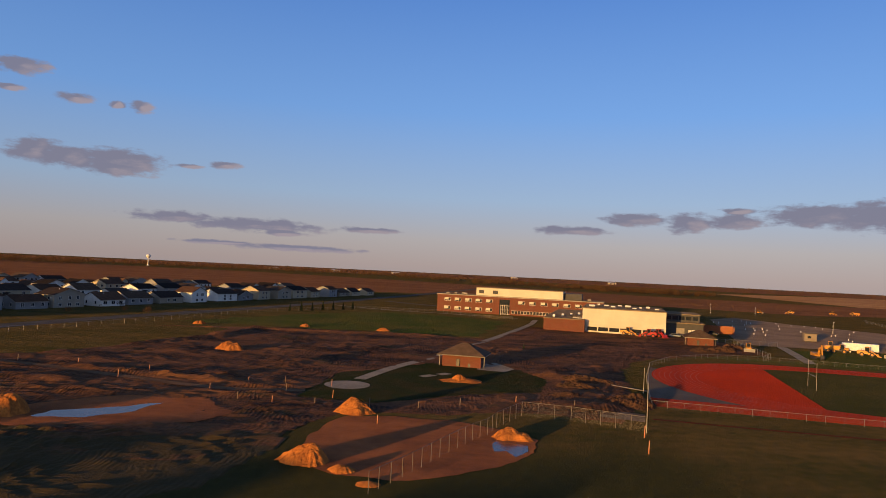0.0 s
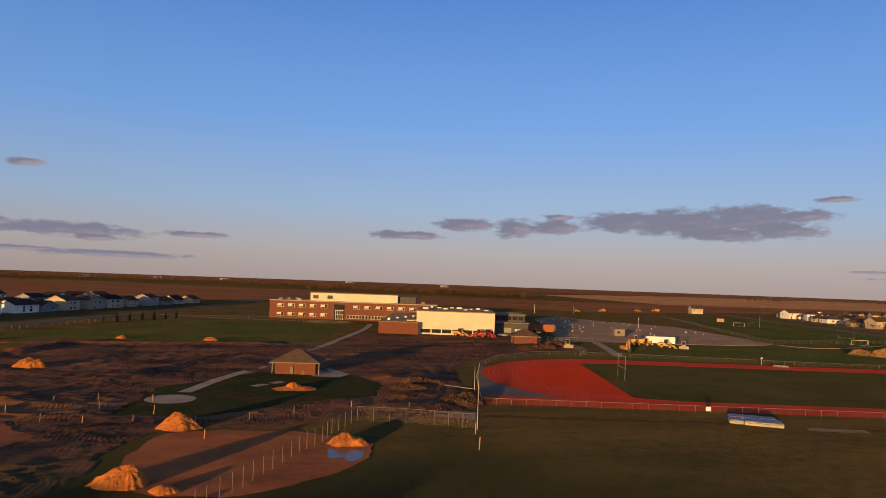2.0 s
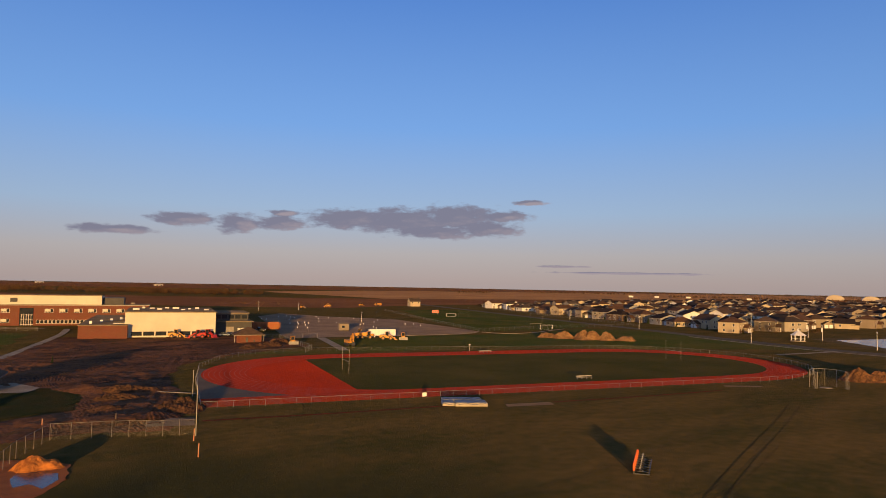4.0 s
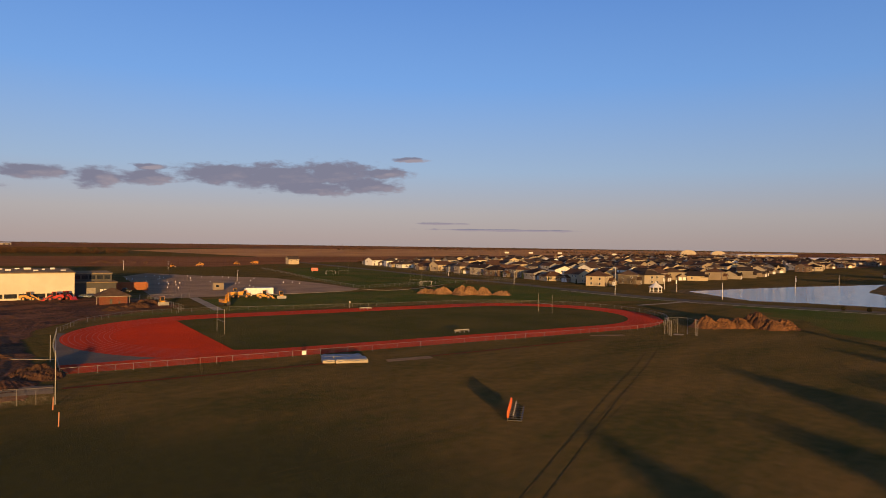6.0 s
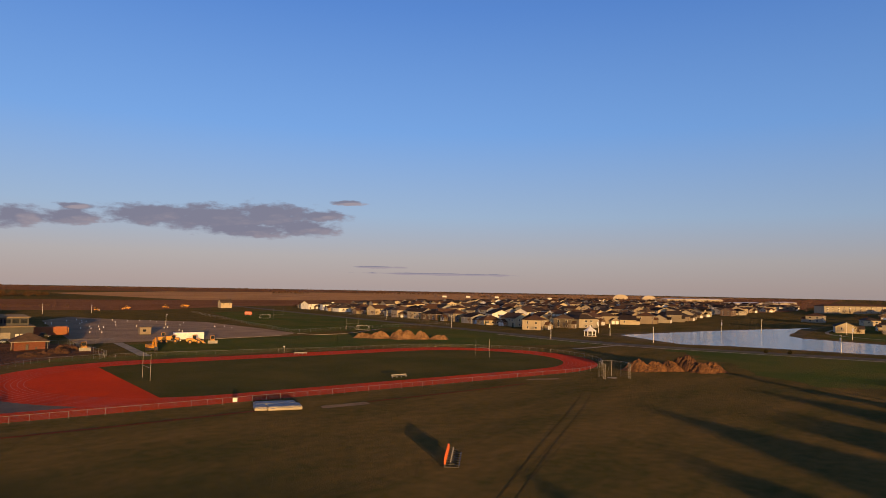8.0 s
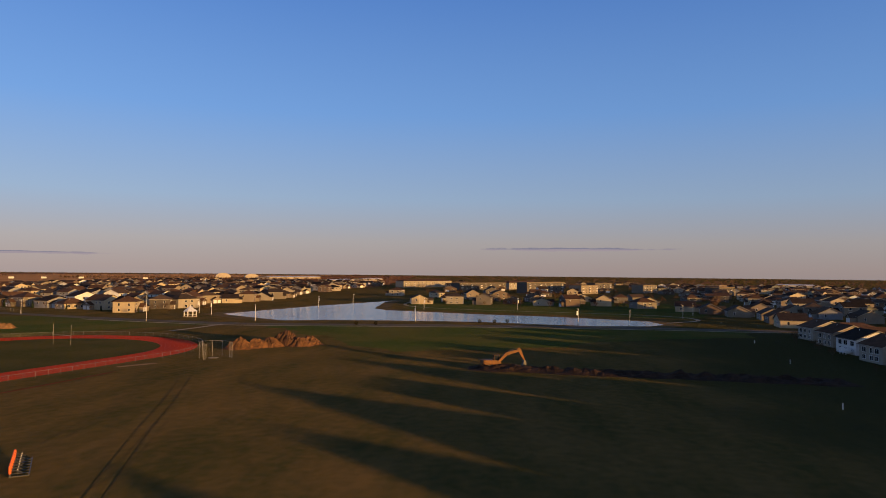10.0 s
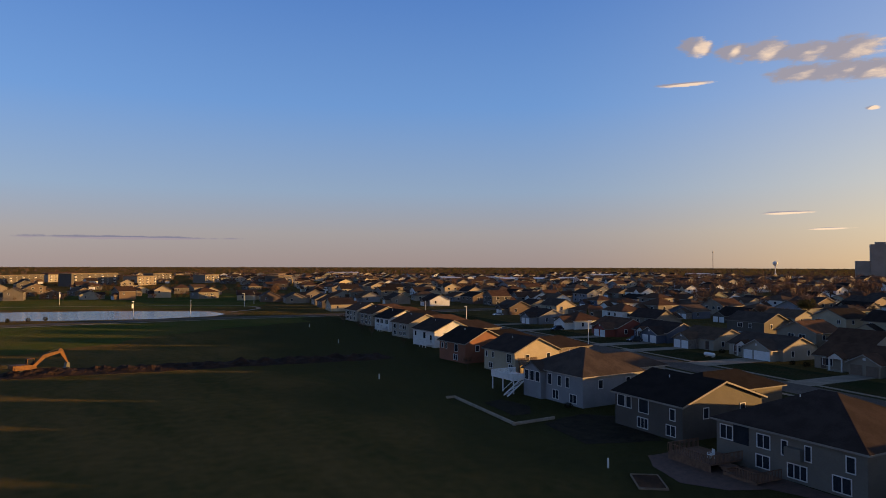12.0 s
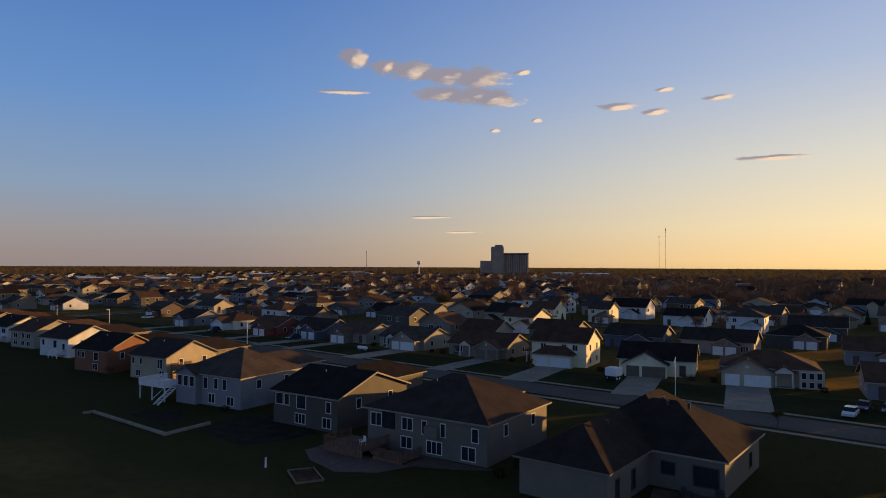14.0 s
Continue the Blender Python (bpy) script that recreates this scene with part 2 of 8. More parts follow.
def brick_material(name, a, b, mortar):
    m = bpy.data.materials.new(name)
    m.use_nodes = True
    nt = m.node_tree
    N, L = nt.nodes.new, nt.links.new
    p = nt.nodes["Principled BSDF"]
    co = N("ShaderNodeTexCoord")
    sep = N("ShaderNodeSeparateXYZ")
    L(co.outputs["Object"], sep.inputs[0])
    ad = N("ShaderNodeMath")
    L(sep.outputs[0], ad.inputs[0])
    L(sep.outputs[1], ad.inputs[1])
    cb = N("ShaderNodeCombineXYZ")
    L(ad.outputs[0], cb.inputs[0])
    L(sep.outputs[2], cb.inputs[1])
    br = N("ShaderNodeTexBrick")
    L(cb.outputs[0], br.inputs["Vector"])
    br.inputs["Color1"].default_value, br.inputs["Color2"].default_value, br.inputs["Mortar"].default_value = (*a, 1), (*b, 1), (*mortar, 1)
    br.inputs["Scale"].default_value = 1.0
    br.inputs["Brick Width"].default_value, br.inputs["Row Height"].default_value, br.inputs["Mortar Size"].default_value = 0.4, 0.2, 0.012
    nz = N("ShaderNodeTexNoise")
    nz.inputs["Scale"].default_value = 0.35
    L(co.outputs["Object"], nz.inputs["Vector"])
    mx = N("ShaderNodeMix")
    mx.data_type, mx.blend_type = "RGBA", "MULTIPLY"
    mx.inputs["Factor"].default_value = 0.35
    L(br.outputs["Color"], mx.inputs["A"])
    L(nz.outputs["Color"], mx.inputs["B"])
    L(mx.outputs["Result"], p.inputs["Base Color"])
    p.inputs["Roughness"].default_value = 0.85
    bp = N("ShaderNodeBump")
    bp.inputs["Distance"].default_value = 0.01
    L(br.outputs["Fac"], bp.inputs["Height"])
    bp.invert = True
    L(bp.outputs[0], p.inputs["Normal"])
    return m


def mesh_wire_material():
    """Chain link seen from afar: thin grey wire with air between."""
    m = bpy.data.materials.new("chain_link")
    m.use_nodes = True
    nt = m.node_tree
    N, L = nt.nodes.new, nt.links.new
    p = nt.nodes["Principled BSDF"]
    p.inputs["Base Color"].default_value = (0.16, 0.14, 0.12, 1)
    p.inputs["Metallic"].default_value, p.inputs["Roughness"].default_value = 0.6, 0.45
    co = N("ShaderNodeTexCoord")
    sep = N("ShaderNodeSeparateXYZ")
    L(co.outputs["Object"], sep.inputs[0])
    along = N("ShaderNodeMath")
    along.operation = "MULTIPLY_ADD"
    L(sep.outputs[1], along.inputs[0])
    along.inputs[1].default_value = 0.83
    L(sep.outputs[0], along.inputs[2])
    outs = []
    for sign in (1, -1):
        ml = N("ShaderNodeMath")
        ml.operation = "MULTIPLY_ADD"
        L(along.outputs[0], ml.inputs[0])
        ml.inputs[1].default_value = sign
        L(sep.outputs[2], ml.inputs[2])
        dv = N("ShaderNodeMath")
        dv.operation = "PINGPONG"
        L(ml.outputs[0], dv.inputs[0])
        dv.inputs[1].default_value = 0.035
        lt = N("ShaderNodeMath")
        lt.operation = "LESS_THAN"
        L(dv.outputs[0], lt.inputs[0])
        lt.inputs[1].default_value = 0.0011
        outs.append(lt.outputs[0])
    mx = N("ShaderNodeMath")
    mx.operation = "MAXIMUM"
    L(outs[0], mx.inputs[0])
    L(outs[1], mx.inputs[1])
    L(mx.outputs[0], p.inputs["Alpha"])
    return m


GRASS = material("dry_grass", (0.056, 0.051, 0.012), (0.142, 0.092, 0.029), 0.06, 0.55, 0.95, 0.05, 7.0, split=(0.30, 0.70), spec=0.1, tilt=0.9, grain=0.6, stretch=(0.5, 1.5))


def dark_green_patches(m, a, b):
    """Darker, greener grass colour behind the gardens and round the ball field, fading unevenly into the dry field."""
    nt = m.node_tree
    N, L = nt.nodes.new, nt.links.new
    p = nt.nodes["Principled BSDF"]
    dry = p.inputs["Base Color"].links[0].from_socket
    pos = N("ShaderNodeNewGeometry").outputs["Position"]
    nz = N("ShaderNodeTexNoise")
    nz.inputs["Scale"].default_value, nz.inputs["Detail"].default_value = 0.03, 5
    L(pos, nz.inputs["Vector"])
    masks = []
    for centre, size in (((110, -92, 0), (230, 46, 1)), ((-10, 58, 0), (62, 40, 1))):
        d = N("ShaderNodeVectorMath")
        d.operation = "SUBTRACT"
        L(pos, d.inputs[0])
        d.inputs[1].default_value = centre
        q = N("ShaderNodeVectorMath")
        q.operation = "DIVIDE"
        L(d.outputs[0], q.inputs[0])
        q.inputs[1].default_value = size
        ln = N("ShaderNodeVectorMath")
        ln.operation = "LENGTH"
        L(q.outputs[0], ln.inputs[0])
        masks.append(ln.outputs["Value"])
    mn = N("ShaderNodeMath")
    mn.operation = "MINIMUM"
    L(masks[0], mn.inputs[0])
    L(masks[1], mn.inputs[1])
    ad = N("ShaderNodeMath")
    ad.operation = "MULTIPLY_ADD"
    L(nz.outputs["Fac"], ad.inputs[0])
    ad.inputs[1].default_value = 1.3
    L(mn.outputs[0], ad.inputs[2])
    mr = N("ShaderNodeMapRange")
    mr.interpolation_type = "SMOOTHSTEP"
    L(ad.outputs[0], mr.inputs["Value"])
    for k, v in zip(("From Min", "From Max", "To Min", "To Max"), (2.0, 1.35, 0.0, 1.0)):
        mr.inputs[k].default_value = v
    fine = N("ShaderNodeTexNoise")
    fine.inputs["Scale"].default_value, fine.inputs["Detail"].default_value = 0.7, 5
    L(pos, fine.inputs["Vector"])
    dark_green = N("ShaderNodeMix")
    dark_green.data_type = "RGBA"
    L(fine.outputs["Fac"], dark_green.inputs["Factor"])
    dark_green.inputs["A"].default_value, dark_green.inputs["B"].default_value = (*a, 1), (*b, 1)
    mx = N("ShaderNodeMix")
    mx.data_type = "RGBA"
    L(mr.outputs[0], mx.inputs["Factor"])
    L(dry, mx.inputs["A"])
    L(dark_green.outputs["Result"], mx.inputs["B"])
    L(mx.outputs["Result"], p.inputs["Base Color"])


dark_green_patches(GRASS, (0.020, 0.026, 0.007), (0.068, 0.058, 0.018))
TURF = material("green_turf", (0.056, 0.056, 0.013), (0.088, 0.074, 0.021), 0.05, 1.5, 0.95, 0.07, 6.0, spec=0.1, tilt=0.8, grain=0.6)
MEADOW = material("spring_green_grass", (0.052, 0.075, 0.014), (0.095, 0.088, 0.022), 0.035, 0.8, 0.95, 0.06, 6.0, spec=0.1, tilt=0.9, grain=0.5)
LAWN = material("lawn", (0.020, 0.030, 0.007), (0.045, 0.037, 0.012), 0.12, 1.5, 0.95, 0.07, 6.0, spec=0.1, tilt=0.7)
TILLED = material("tilled_earth", (0.155, 0.072, 0.037), (0.205, 0.098, 0.05), 0.012, 0.2, 0.95, 0.35, 0.8, spec=0.1, tilt=1.1, stretch=(0.5, 1.6))
STUBBLE = material("stubble_field", (0.42, 0.235, 0.11), (0.32, 0.175, 0.085), 0.01, 0.25, 0.95, 0.3, 0.8, spec=0.1, tilt=1.1)
MUD = material("wet_brown_soil", (0.030, 0.017, 0.010), (0.190, 0.082, 0.034), 0.075, 1.1, 0.9, 0.11, 3.2, spec=0.15, tilt=0.4, split=(0.35, 0.66), ruts=(0.42, 0.06), grain=0.6, stretch=(0.4, 1.4))


def grass_in_soil(m, a, b):
    """Trampled grass left standing in the soil: scattered tufts everywhere, closing to rough turf towards the open field."""
    nt = m.node_tree
    N, L = nt.nodes.new, nt.links.new
    p = nt.nodes["Principled BSDF"]
    soil = p.inputs["Base Color"].links[0].from_socket
    pos = N("ShaderNodeNewGeometry").outputs["Position"]
    st = N("ShaderNodeVectorMath")
    st.operation = "MULTIPLY"
    L(pos, st.inputs[0])
    st.inputs[1].default_value = (0.55, 1.3, 1)
    nz = N("ShaderNodeTexNoise")
    nz.inputs["Scale"].default_value, nz.inputs["Detail"].default_value, nz.inputs["Roughness"].default_value = 0.09, 7, 0.68
    L(st.outputs[0], nz.inputs["Vector"])
    sep = N("ShaderNodeSeparateXYZ")
    L(pos, sep.inputs[0])
    near = N("ShaderNodeMapRange")
    L(sep.outputs[1], near.inputs["Value"])
    for k, v in zip(("From Min", "From Max", "To Min", "To Max"), (104.0, 74.0, -0.06, 0.20)):
        near.inputs[k].default_value = v
    ad = N("ShaderNodeMath")
    L(nz.outputs["Fac"], ad.inputs[0])
    L(near.outputs[0], ad.inputs[1])
    mr = N("ShaderNodeMapRange")
    L(ad.outputs[0], mr.inputs["Value"])
    for k, v in zip(("From Min", "From Max", "To Min", "To Max"), (0.52, 0.62, 0.0, 0.85)):
        mr.inputs[k].default_value = v
    fine = N("ShaderNodeTexNoise")
    fine.inputs["Scale"].default_value, fine.inputs["Detail"].default_value = 0.6, 5
    L(pos, fine.inputs["Vector"])
    turf = N("ShaderNodeMix")
    turf.data_type = "RGBA"
    L(fine.outputs["Fac"], turf.inputs["Factor"])
    turf.inputs["A"].default_value, turf.inputs["B"].default_value = (*a, 1), (*b, 1)
    mx = N("ShaderNodeMix")
    mx.data_type = "RGBA"
    L(mr.outputs[0], mx.inputs["Factor"])
    L(soil, mx.inputs["A"])
    L(turf.outputs["Result"], mx.inputs["B"])
    L(mx.outputs["Result"], p.inputs["Base Color"])


grass_in_soil(MUD, (0.046, 0.038, 0.013), (0.070, 0.054, 0.018))
CLAY = material("infield_clay", (0.38, 0.130, 0.042), (0.20, 0.069, 0.025), 0.09, 0.7, 0.9, 0.02, 5.0, spec=0.15, tilt=0.5, split=(0.36, 0.66), grain=0.35, stretch=(0.6, 1.3))
CLAY_PILE = material("heaped_clay", (0.50, 0.178, 0.040), (0.33, 0.112, 0.028), 0.5, 2.6, 0.95, 0.12, 2.6, spec=0.1, tilt=0.3, grain=0.6)
SOIL_PILE = material("heaped_soil", (0.31, 0.175, 0.075), (0.19, 0.10, 0.043), 0.3, 2.0, 0.95, 0.18, 2.0, spec=0.1, tilt=0.35, grain=0.6)
DARK_PILE = material("dark_topsoil", (0.055, 0.032, 0.02), (0.12, 0.06, 0.032), 0.4, 3.0, 0.95, 0.2, 2.5, spec=0.1, tilt=0.4)
SPOIL_BROWN = material("brown_spoil", (0.20, 0.095, 0.040), (0.11, 0.055, 0.026), 0.4, 2.5, 0.95, 0.18, 2.2, spec=0.1, tilt=0.35, grain=0.6)
ASPHALT = material("asphalt", (0.125, 0.104, 0.085), (0.092, 0.078, 0.065), 0.15, 2.0, 0.85, 0.01, 8.0, spec=0.2, tilt=0.4)
LOT = material("parking_lot_asphalt", (0.33, 0.225, 0.145), (0.25, 0.17, 0.112), 0.06, 1.2, 0.9, 0.02, 6.0, spec=0.15, tilt=0.7)
APRON = material("grey_apron_asphalt", (0.19, 0.145, 0.105), (0.145, 0.11, 0.085), 0.08, 1.2, 0.9, 0.02, 6.0, spec=0.15, tilt=0.5)
CONCRETE = material("pale_concrete", (0.36, 0.305, 0.235), (0.27, 0.23, 0.178), 0.25, 2.0, 0.9, 0.01, 8.0, spec=0.15, tilt=0.45)
RUNTRACK = material("red_running_surface", (0.56, 0.048, 0.010), (0.46, 0.040, 0.009), 0.05, 1.2, 0.9, 0.03, 9.0, spec=0.1, tilt=0.8, grain=0.6)
RUNWAY = material("worn_red_runway", (0.17, 0.032, 0.014), (0.11, 0.03, 0.014), 0.3, 2.0, 0.9, 0.02, 6.0, spec=0.1, tilt=0.5)
LANE = material("worn_lane_paint", (0.56, 0.20, 0.13), (0.52, 0.13, 0.07), 0.3, 4.0, 0.8)
SAND = material("pit_sand", (0.30, 0.20, 0.115), (0.22, 0.145, 0.085), 0.6, 3.0, 0.95, 0.04, 4.0, spec=0.1, tilt=0.5)
SHORE = material("bank_earth", (0.16, 0.105, 0.055), (0.09, 0.075, 0.035), 0.12, 1.5, 0.95, 0.1, 3.0, spec=0.1, tilt=0.6)
WOOD = material("weathered_wood", (0.24, 0.17, 0.11), (0.16, 0.11, 0.075), 1.5, 14.0, 0.8, 0.004, 25.0, local=True)
STAKE = material("orange_stake_paint", (0.6, 0.18, 0.05), (0.5, 0.32, 0.2), 3.0, 20.0, 0.7, local=True)
GALV = material("galvanised_steel", (0.30, 0.295, 0.28), (0.22, 0.215, 0.205), 1.5, 16.0, 0.55, metal=0.5, local=True)
WHITE_METAL = material("white_painted_metal", (0.78, 0.77, 0.74), (0.68, 0.66, 0.62), 0.9, 9.0, 0.5, local=True)
RAIL_WHITE = material("white_vinyl", (0.8, 0.79, 0.76), (0.7, 0.69, 0.66), 1.0, 9.0, 0.5, local=True)
TRIM = material("white_trim", (0.66, 0.63, 0.58), (0.56, 0.53, 0.49), 0.8, 9.0, 0.6, local=True)
FASCIA = material("fascia_paint", (0.27, 0.24, 0.20), (0.21, 0.185, 0.155), 0.8, 7.0, 0.7, local=True, per_object=0.45)
GLASS = material("window_glass", (0.018, 0.022, 0.03), (0.03, 0.034, 0.04), 0.6, 5.0, 0.06, local=True)
BLACK = material("black_rubber", (0.02, 0.02, 0.02), (0.032, 0.03, 0.03), 2.0, 12.0, 0.75, local=True)
DARK_METAL = material("dark_steel", (0.05, 0.05, 0.052), (0.08, 0.075, 0.07), 2.0, 12.0, 0.5, metal=0.5, local=True)
YELLOW = material("yellow_machine_paint", (0.60, 0.28, 0.025), (0.42, 0.18, 0.025), 1.2, 8.0, 0.55, local=True)
RED_PAINT = material("red_machine_paint", (0.5, 0.03, 0.02), (0.4, 0.03, 0.02), 1.2, 12.0, 0.45, local=True)
ORANGE_PAD = material("orange_vinyl_pad", (0.75, 0.14, 0.02), (0.62, 0.11, 0.02), 2.0, 12.0, 0.55, local=True)
BRICK = brick_material("red_brick", (0.185, 0.048, 0.023), (0.14, 0.038, 0.019), (0.17, 0.095, 0.06))
ORANGE_BRICK = brick_material("orange_brick", (0.40, 0.13, 0.045), (0.33, 0.10, 0.036), (0.30, 0.17, 0.10))
CREAM_PANEL = material("cream_wall_panel", (0.58, 0.53, 0.42), (0.52, 0.47, 0.37), 0.15, 3.0, 0.7, local=True, lines=("X", 1.2, 0.006))
GREY_PANEL = material("grey_wall_panel", (0.055, 0.052, 0.052), (0.042, 0.04, 0.04), 0.3, 4.0, 0.7, local=True, lines=("X", 1.2, 0.006))
ROOF_MEMBRANE = material("flat_roof_gravel", (0.27, 0.205, 0.135), (0.20, 0.155, 0.105), 0.12, 2.0, 0.95, 0.02, 9.0, local=True, spec=0.05, tilt=0.9)
WATER = material("pond_water", (0.012, 0.02, 0.03), (0.016, 0.026, 0.036), 0.05, 0.6, 0.05, 0.10, 1.3)
PUDDLE = material("muddy_puddle", (0.10, 0.062, 0.042), (0.16, 0.10, 0.07), 0.35, 2.0, 0.2, 0.01, 1.2, spec=0.2)
TWIG = material("bare_twigs", (0.115, 0.062, 0.030), (0.065, 0.038, 0.021), 1.0, 8.0, 0.95, local=True, per_object=0.25, spec=0.1)
TWIG_TOWN = material("dull_bare_twigs", (0.22, 0.135, 0.085), (0.14, 0.085, 0.055), 1.0, 8.0, 0.95, local=True, per_object=0.3, spec=0.1)
# paler than TWIG: distance haze is put into the colour
TWIG_FAR = material("hazed_far_twigs", (0.165, 0.10, 0.078), (0.10, 0.063, 0.05), 0.02, 0.3, 0.95, local=True, spec=0.1)
BARK = material("grey_brown_bark", (0.11, 0.08, 0.06), (0.075, 0.055, 0.042), 2.0, 14.0, 0.95, 0.01, 18.0, local=True, spec=0.1)
NEEDLE = material("conifer_needles", (0.028, 0.042, 0.018), (0.045, 0.055, 0.022), 2.0, 12.0, 0.95, local=True, per_object=0.2, spec=0.1)
BUDS = material("spring_buds", (0.13, 0.105, 0.03), (0.09, 0.075, 0.025), 1.5, 9.0, 0.95, local=True, per_object=0.2, spec=0.1)
CHAIN = mesh_wire_material()


def siding(name, c):
    return material("siding_" + name, c, tuple(v * 0.86 for v in c), 0.35, 5.0, 0.7, local=True, lines=("Z", 0.18, 0.012), per_object=0.06)


def shingle(name, c):
    return material("shingles_" + name, c, tuple(v * 0.72 for v in c), 0.5, 6.0, 0.95, 0.012, 12.0, local=True, lines=("Z", 0.09, 0.01), per_object=0.2, spec=0.06)


SIDINGS = {"white": siding("white", (0.70, 0.69, 0.66)), "cream": siding("cream", (0.45, 0.37, 0.25)), "tan": siding("tan", (0.25, 0.20, 0.145)),
           "beige": siding("beige", (0.32, 0.28, 0.22)), "grey": siding("grey", (0.20, 0.205, 0.22)), "blue": siding("blue", (0.09, 0.105, 0.15)),
           "brown": siding("brown", (0.14, 0.092, 0.062)), "red": siding("red", (0.22, 0.05, 0.032)), "sage": siding("sage", (0.22, 0.22, 0.16)),
           "rust": siding("rust", (0.24, 0.085, 0.04)), "taupe": siding("taupe", (0.17, 0.145, 0.115)), "pearl": siding("pearl", (0.25, 0.25, 0.262)), "butter": siding("butter", (0.82, 0.74, 0.50)), "umber": siding("umber", (0.09, 0.074, 0.06))}
ROOFS = {"slate": shingle("slate", (0.050, 0.036, 0.030)), "brown": shingle("brown", (0.115, 0.064, 0.040)),
         "grey": shingle("grey", (0.080, 0.060, 0.048)), "taupe": shingle("taupe", (0.125, 0.082, 0.055)), "black": shingle("black", (0.026, 0.020, 0.017))}
STONE = material("fieldstone_veneer", (0.26, 0.21, 0.17), (0.15, 0.125, 0.11), 2.2, 9.0, 0.9, 0.04, 3.5, local=True)


# ---- mesh helpers ----
def mesh_of(bm, name, mat):
    me = bpy.data.meshes.new(name)
    bm.to_mesh(me)
    bm.free()
    me.materials.append(mat)
    return me


def part(name, data, mat, parent, label="", at=None):
    """Links a bmesh, or a mesh that is shared, as one object under a thing or a part."""
    me = mesh_of(data, name, mat) if isinstance(data, bmesh.types.BMesh) else data
    ob = new(name, me)
    ob.parent = parent
    if at is not None:
        ob.matrix_local = at
    if label:
        tagged(ob, label)
    return ob


def base(name, m, label, category, group="", kind=""):
    e = new(name)
    e.matrix_world = m
    return tagged(e, label, category, group, kind)


def single(name, bm, mat, m, label, category, group="", kind=""):
    ob = new(name, mesh_of(bm, name, mat))
    ob.matrix_world = m
    return tagged(ob, label, category, group, kind)


def add_box(bm, x0, x1, y0, y1, z0, z1, m=None):
    vs = [bm.verts.new((x, y, z)) for z in (z0, z1) for x, y in ((x0, y0), (x1, y0), (x1, y1), (x0, y1))]
    for f in ((3, 2, 1, 0), (4, 5, 6, 7), (0, 1, 5, 4), (1, 2, 6, 5), (2, 3, 7, 6), (3, 0, 4, 7)):
        bm.faces.new([vs[i] for i in f])
    if m is not None:
        bmesh.ops.transform(bm, matrix=m, verts=vs)
    return vs


def box(x0, x1, y0, y1, z0, z1, bevel=0.0):
    bm = bmesh.new()
    add_box(bm, x0, x1, y0, y1, z0, z1)
    if bevel:
        bmesh.ops.bevel(bm, geom=bm.edges[:], offset=bevel, segments=1, affect="EDGES")
    return bm


def add_prism(bm, pts, axis, lo, hi):
    """A solid with the outline pts, given in the two other axes in order, from lo to hi along the axis."""
    def place(p, h):
        return {"x": (h, p[0], p[1]), "y": (p[0], h, p[1]), "z": (p[0], p[1], h)}[axis]
    a = [bm.verts.new(place(p, lo)) for p in pts]
    b = [bm.verts.new(place(p, hi)) for p in pts]
    n = len(pts)
    fs = [bm.faces.new(a), bm.faces.new(b[::-1])]
    for i in range(n):
        fs.append(bm.faces.new((a[i], b[i], b[(i + 1) % n], a[(i + 1) % n])))
    bmesh.ops.recalc_face_normals(bm, faces=fs)
    return a + b


def add_rod(bm, p, q, r0, r1=None, sides=6):
    p, q = Vector(p), Vector(q)
    r1 = r0 if r1 is None else r1
    d = (q - p)
    rot = d.to_track_quat("Z", "Y").to_matrix()
    rings = []
    for c, r in ((p, r0), (q, r1)):
        rings.append([bm.verts.new(c + rot @ Vector((r * math.cos(2 * math.pi * k / sides), r * math.sin(2 * math.pi * k / sides), 0))) for k in range(sides)])
    for k in range(sides):
        bm.faces.new((rings[0][k], rings[0][(k + 1) % sides], rings[1][(k + 1) % sides], rings[1][k]))
    bm.faces.new(rings[0][::-1])
    bm.faces.new(rings[1])
    return rings


def rod(p, q, r0, r1=None, sides=6):
    bm = bmesh.new()
    add_rod(bm, p, q, r0, r1, sides)
    return bm


def disc(r, y0, y1, sides=16, z=0.0, x=0.0):
    """A wheel-like drum across y."""
    bm = bmesh.new()
    add_prism(bm, [(x + r * math.cos(2 * math.pi * k / sides), z + r * math.sin(2 * math.pi * k / sides)) for k in range(sides)], "y", y0, y1)
    return bm


def ragged(poly, amount, step=4.0, seed=1):
    """The outline with more corners, pushed about by noise."""
    out = []
    n = len(poly)
    for i in range(n):
        p, q = Vector(poly[i]).to_2d(), Vector(poly[(i + 1) % n]).to_2d()
        k = max(1, int((q - p).length / step))
        for s in range(k):
            c = p.lerp(q, s / k)
            v = noise.noise_vector(Vector((c.x * 0.13, c.y * 0.13, seed * 7.7)))
            w = noise.noise_vector(Vector((c.x * 0.5, c.y * 0.5, seed * 3.1)))
            out.append((c.x + amount * (v.x + 0.4 * w.x), c.y + amount * (v.y + 0.4 * w.y)))
    return out


def sheet(name, poly, z, mat, label, category, edge=0.0, step=4.0, kind="structure"):
    pts = ragged(poly, edge, step, len(name)) if edge else poly
    bm = bmesh.new()
    f = bm.faces.new([bm.verts.new((x, y, z)) for x, y in pts])
    bm.normal_update()
    if f.normal.z < 0:
        f.normal_flip()
    bmesh.ops.triangulate(bm, faces=bm.faces[:])
    return single(name, bm, mat, Matrix(), label, category, kind=kind)


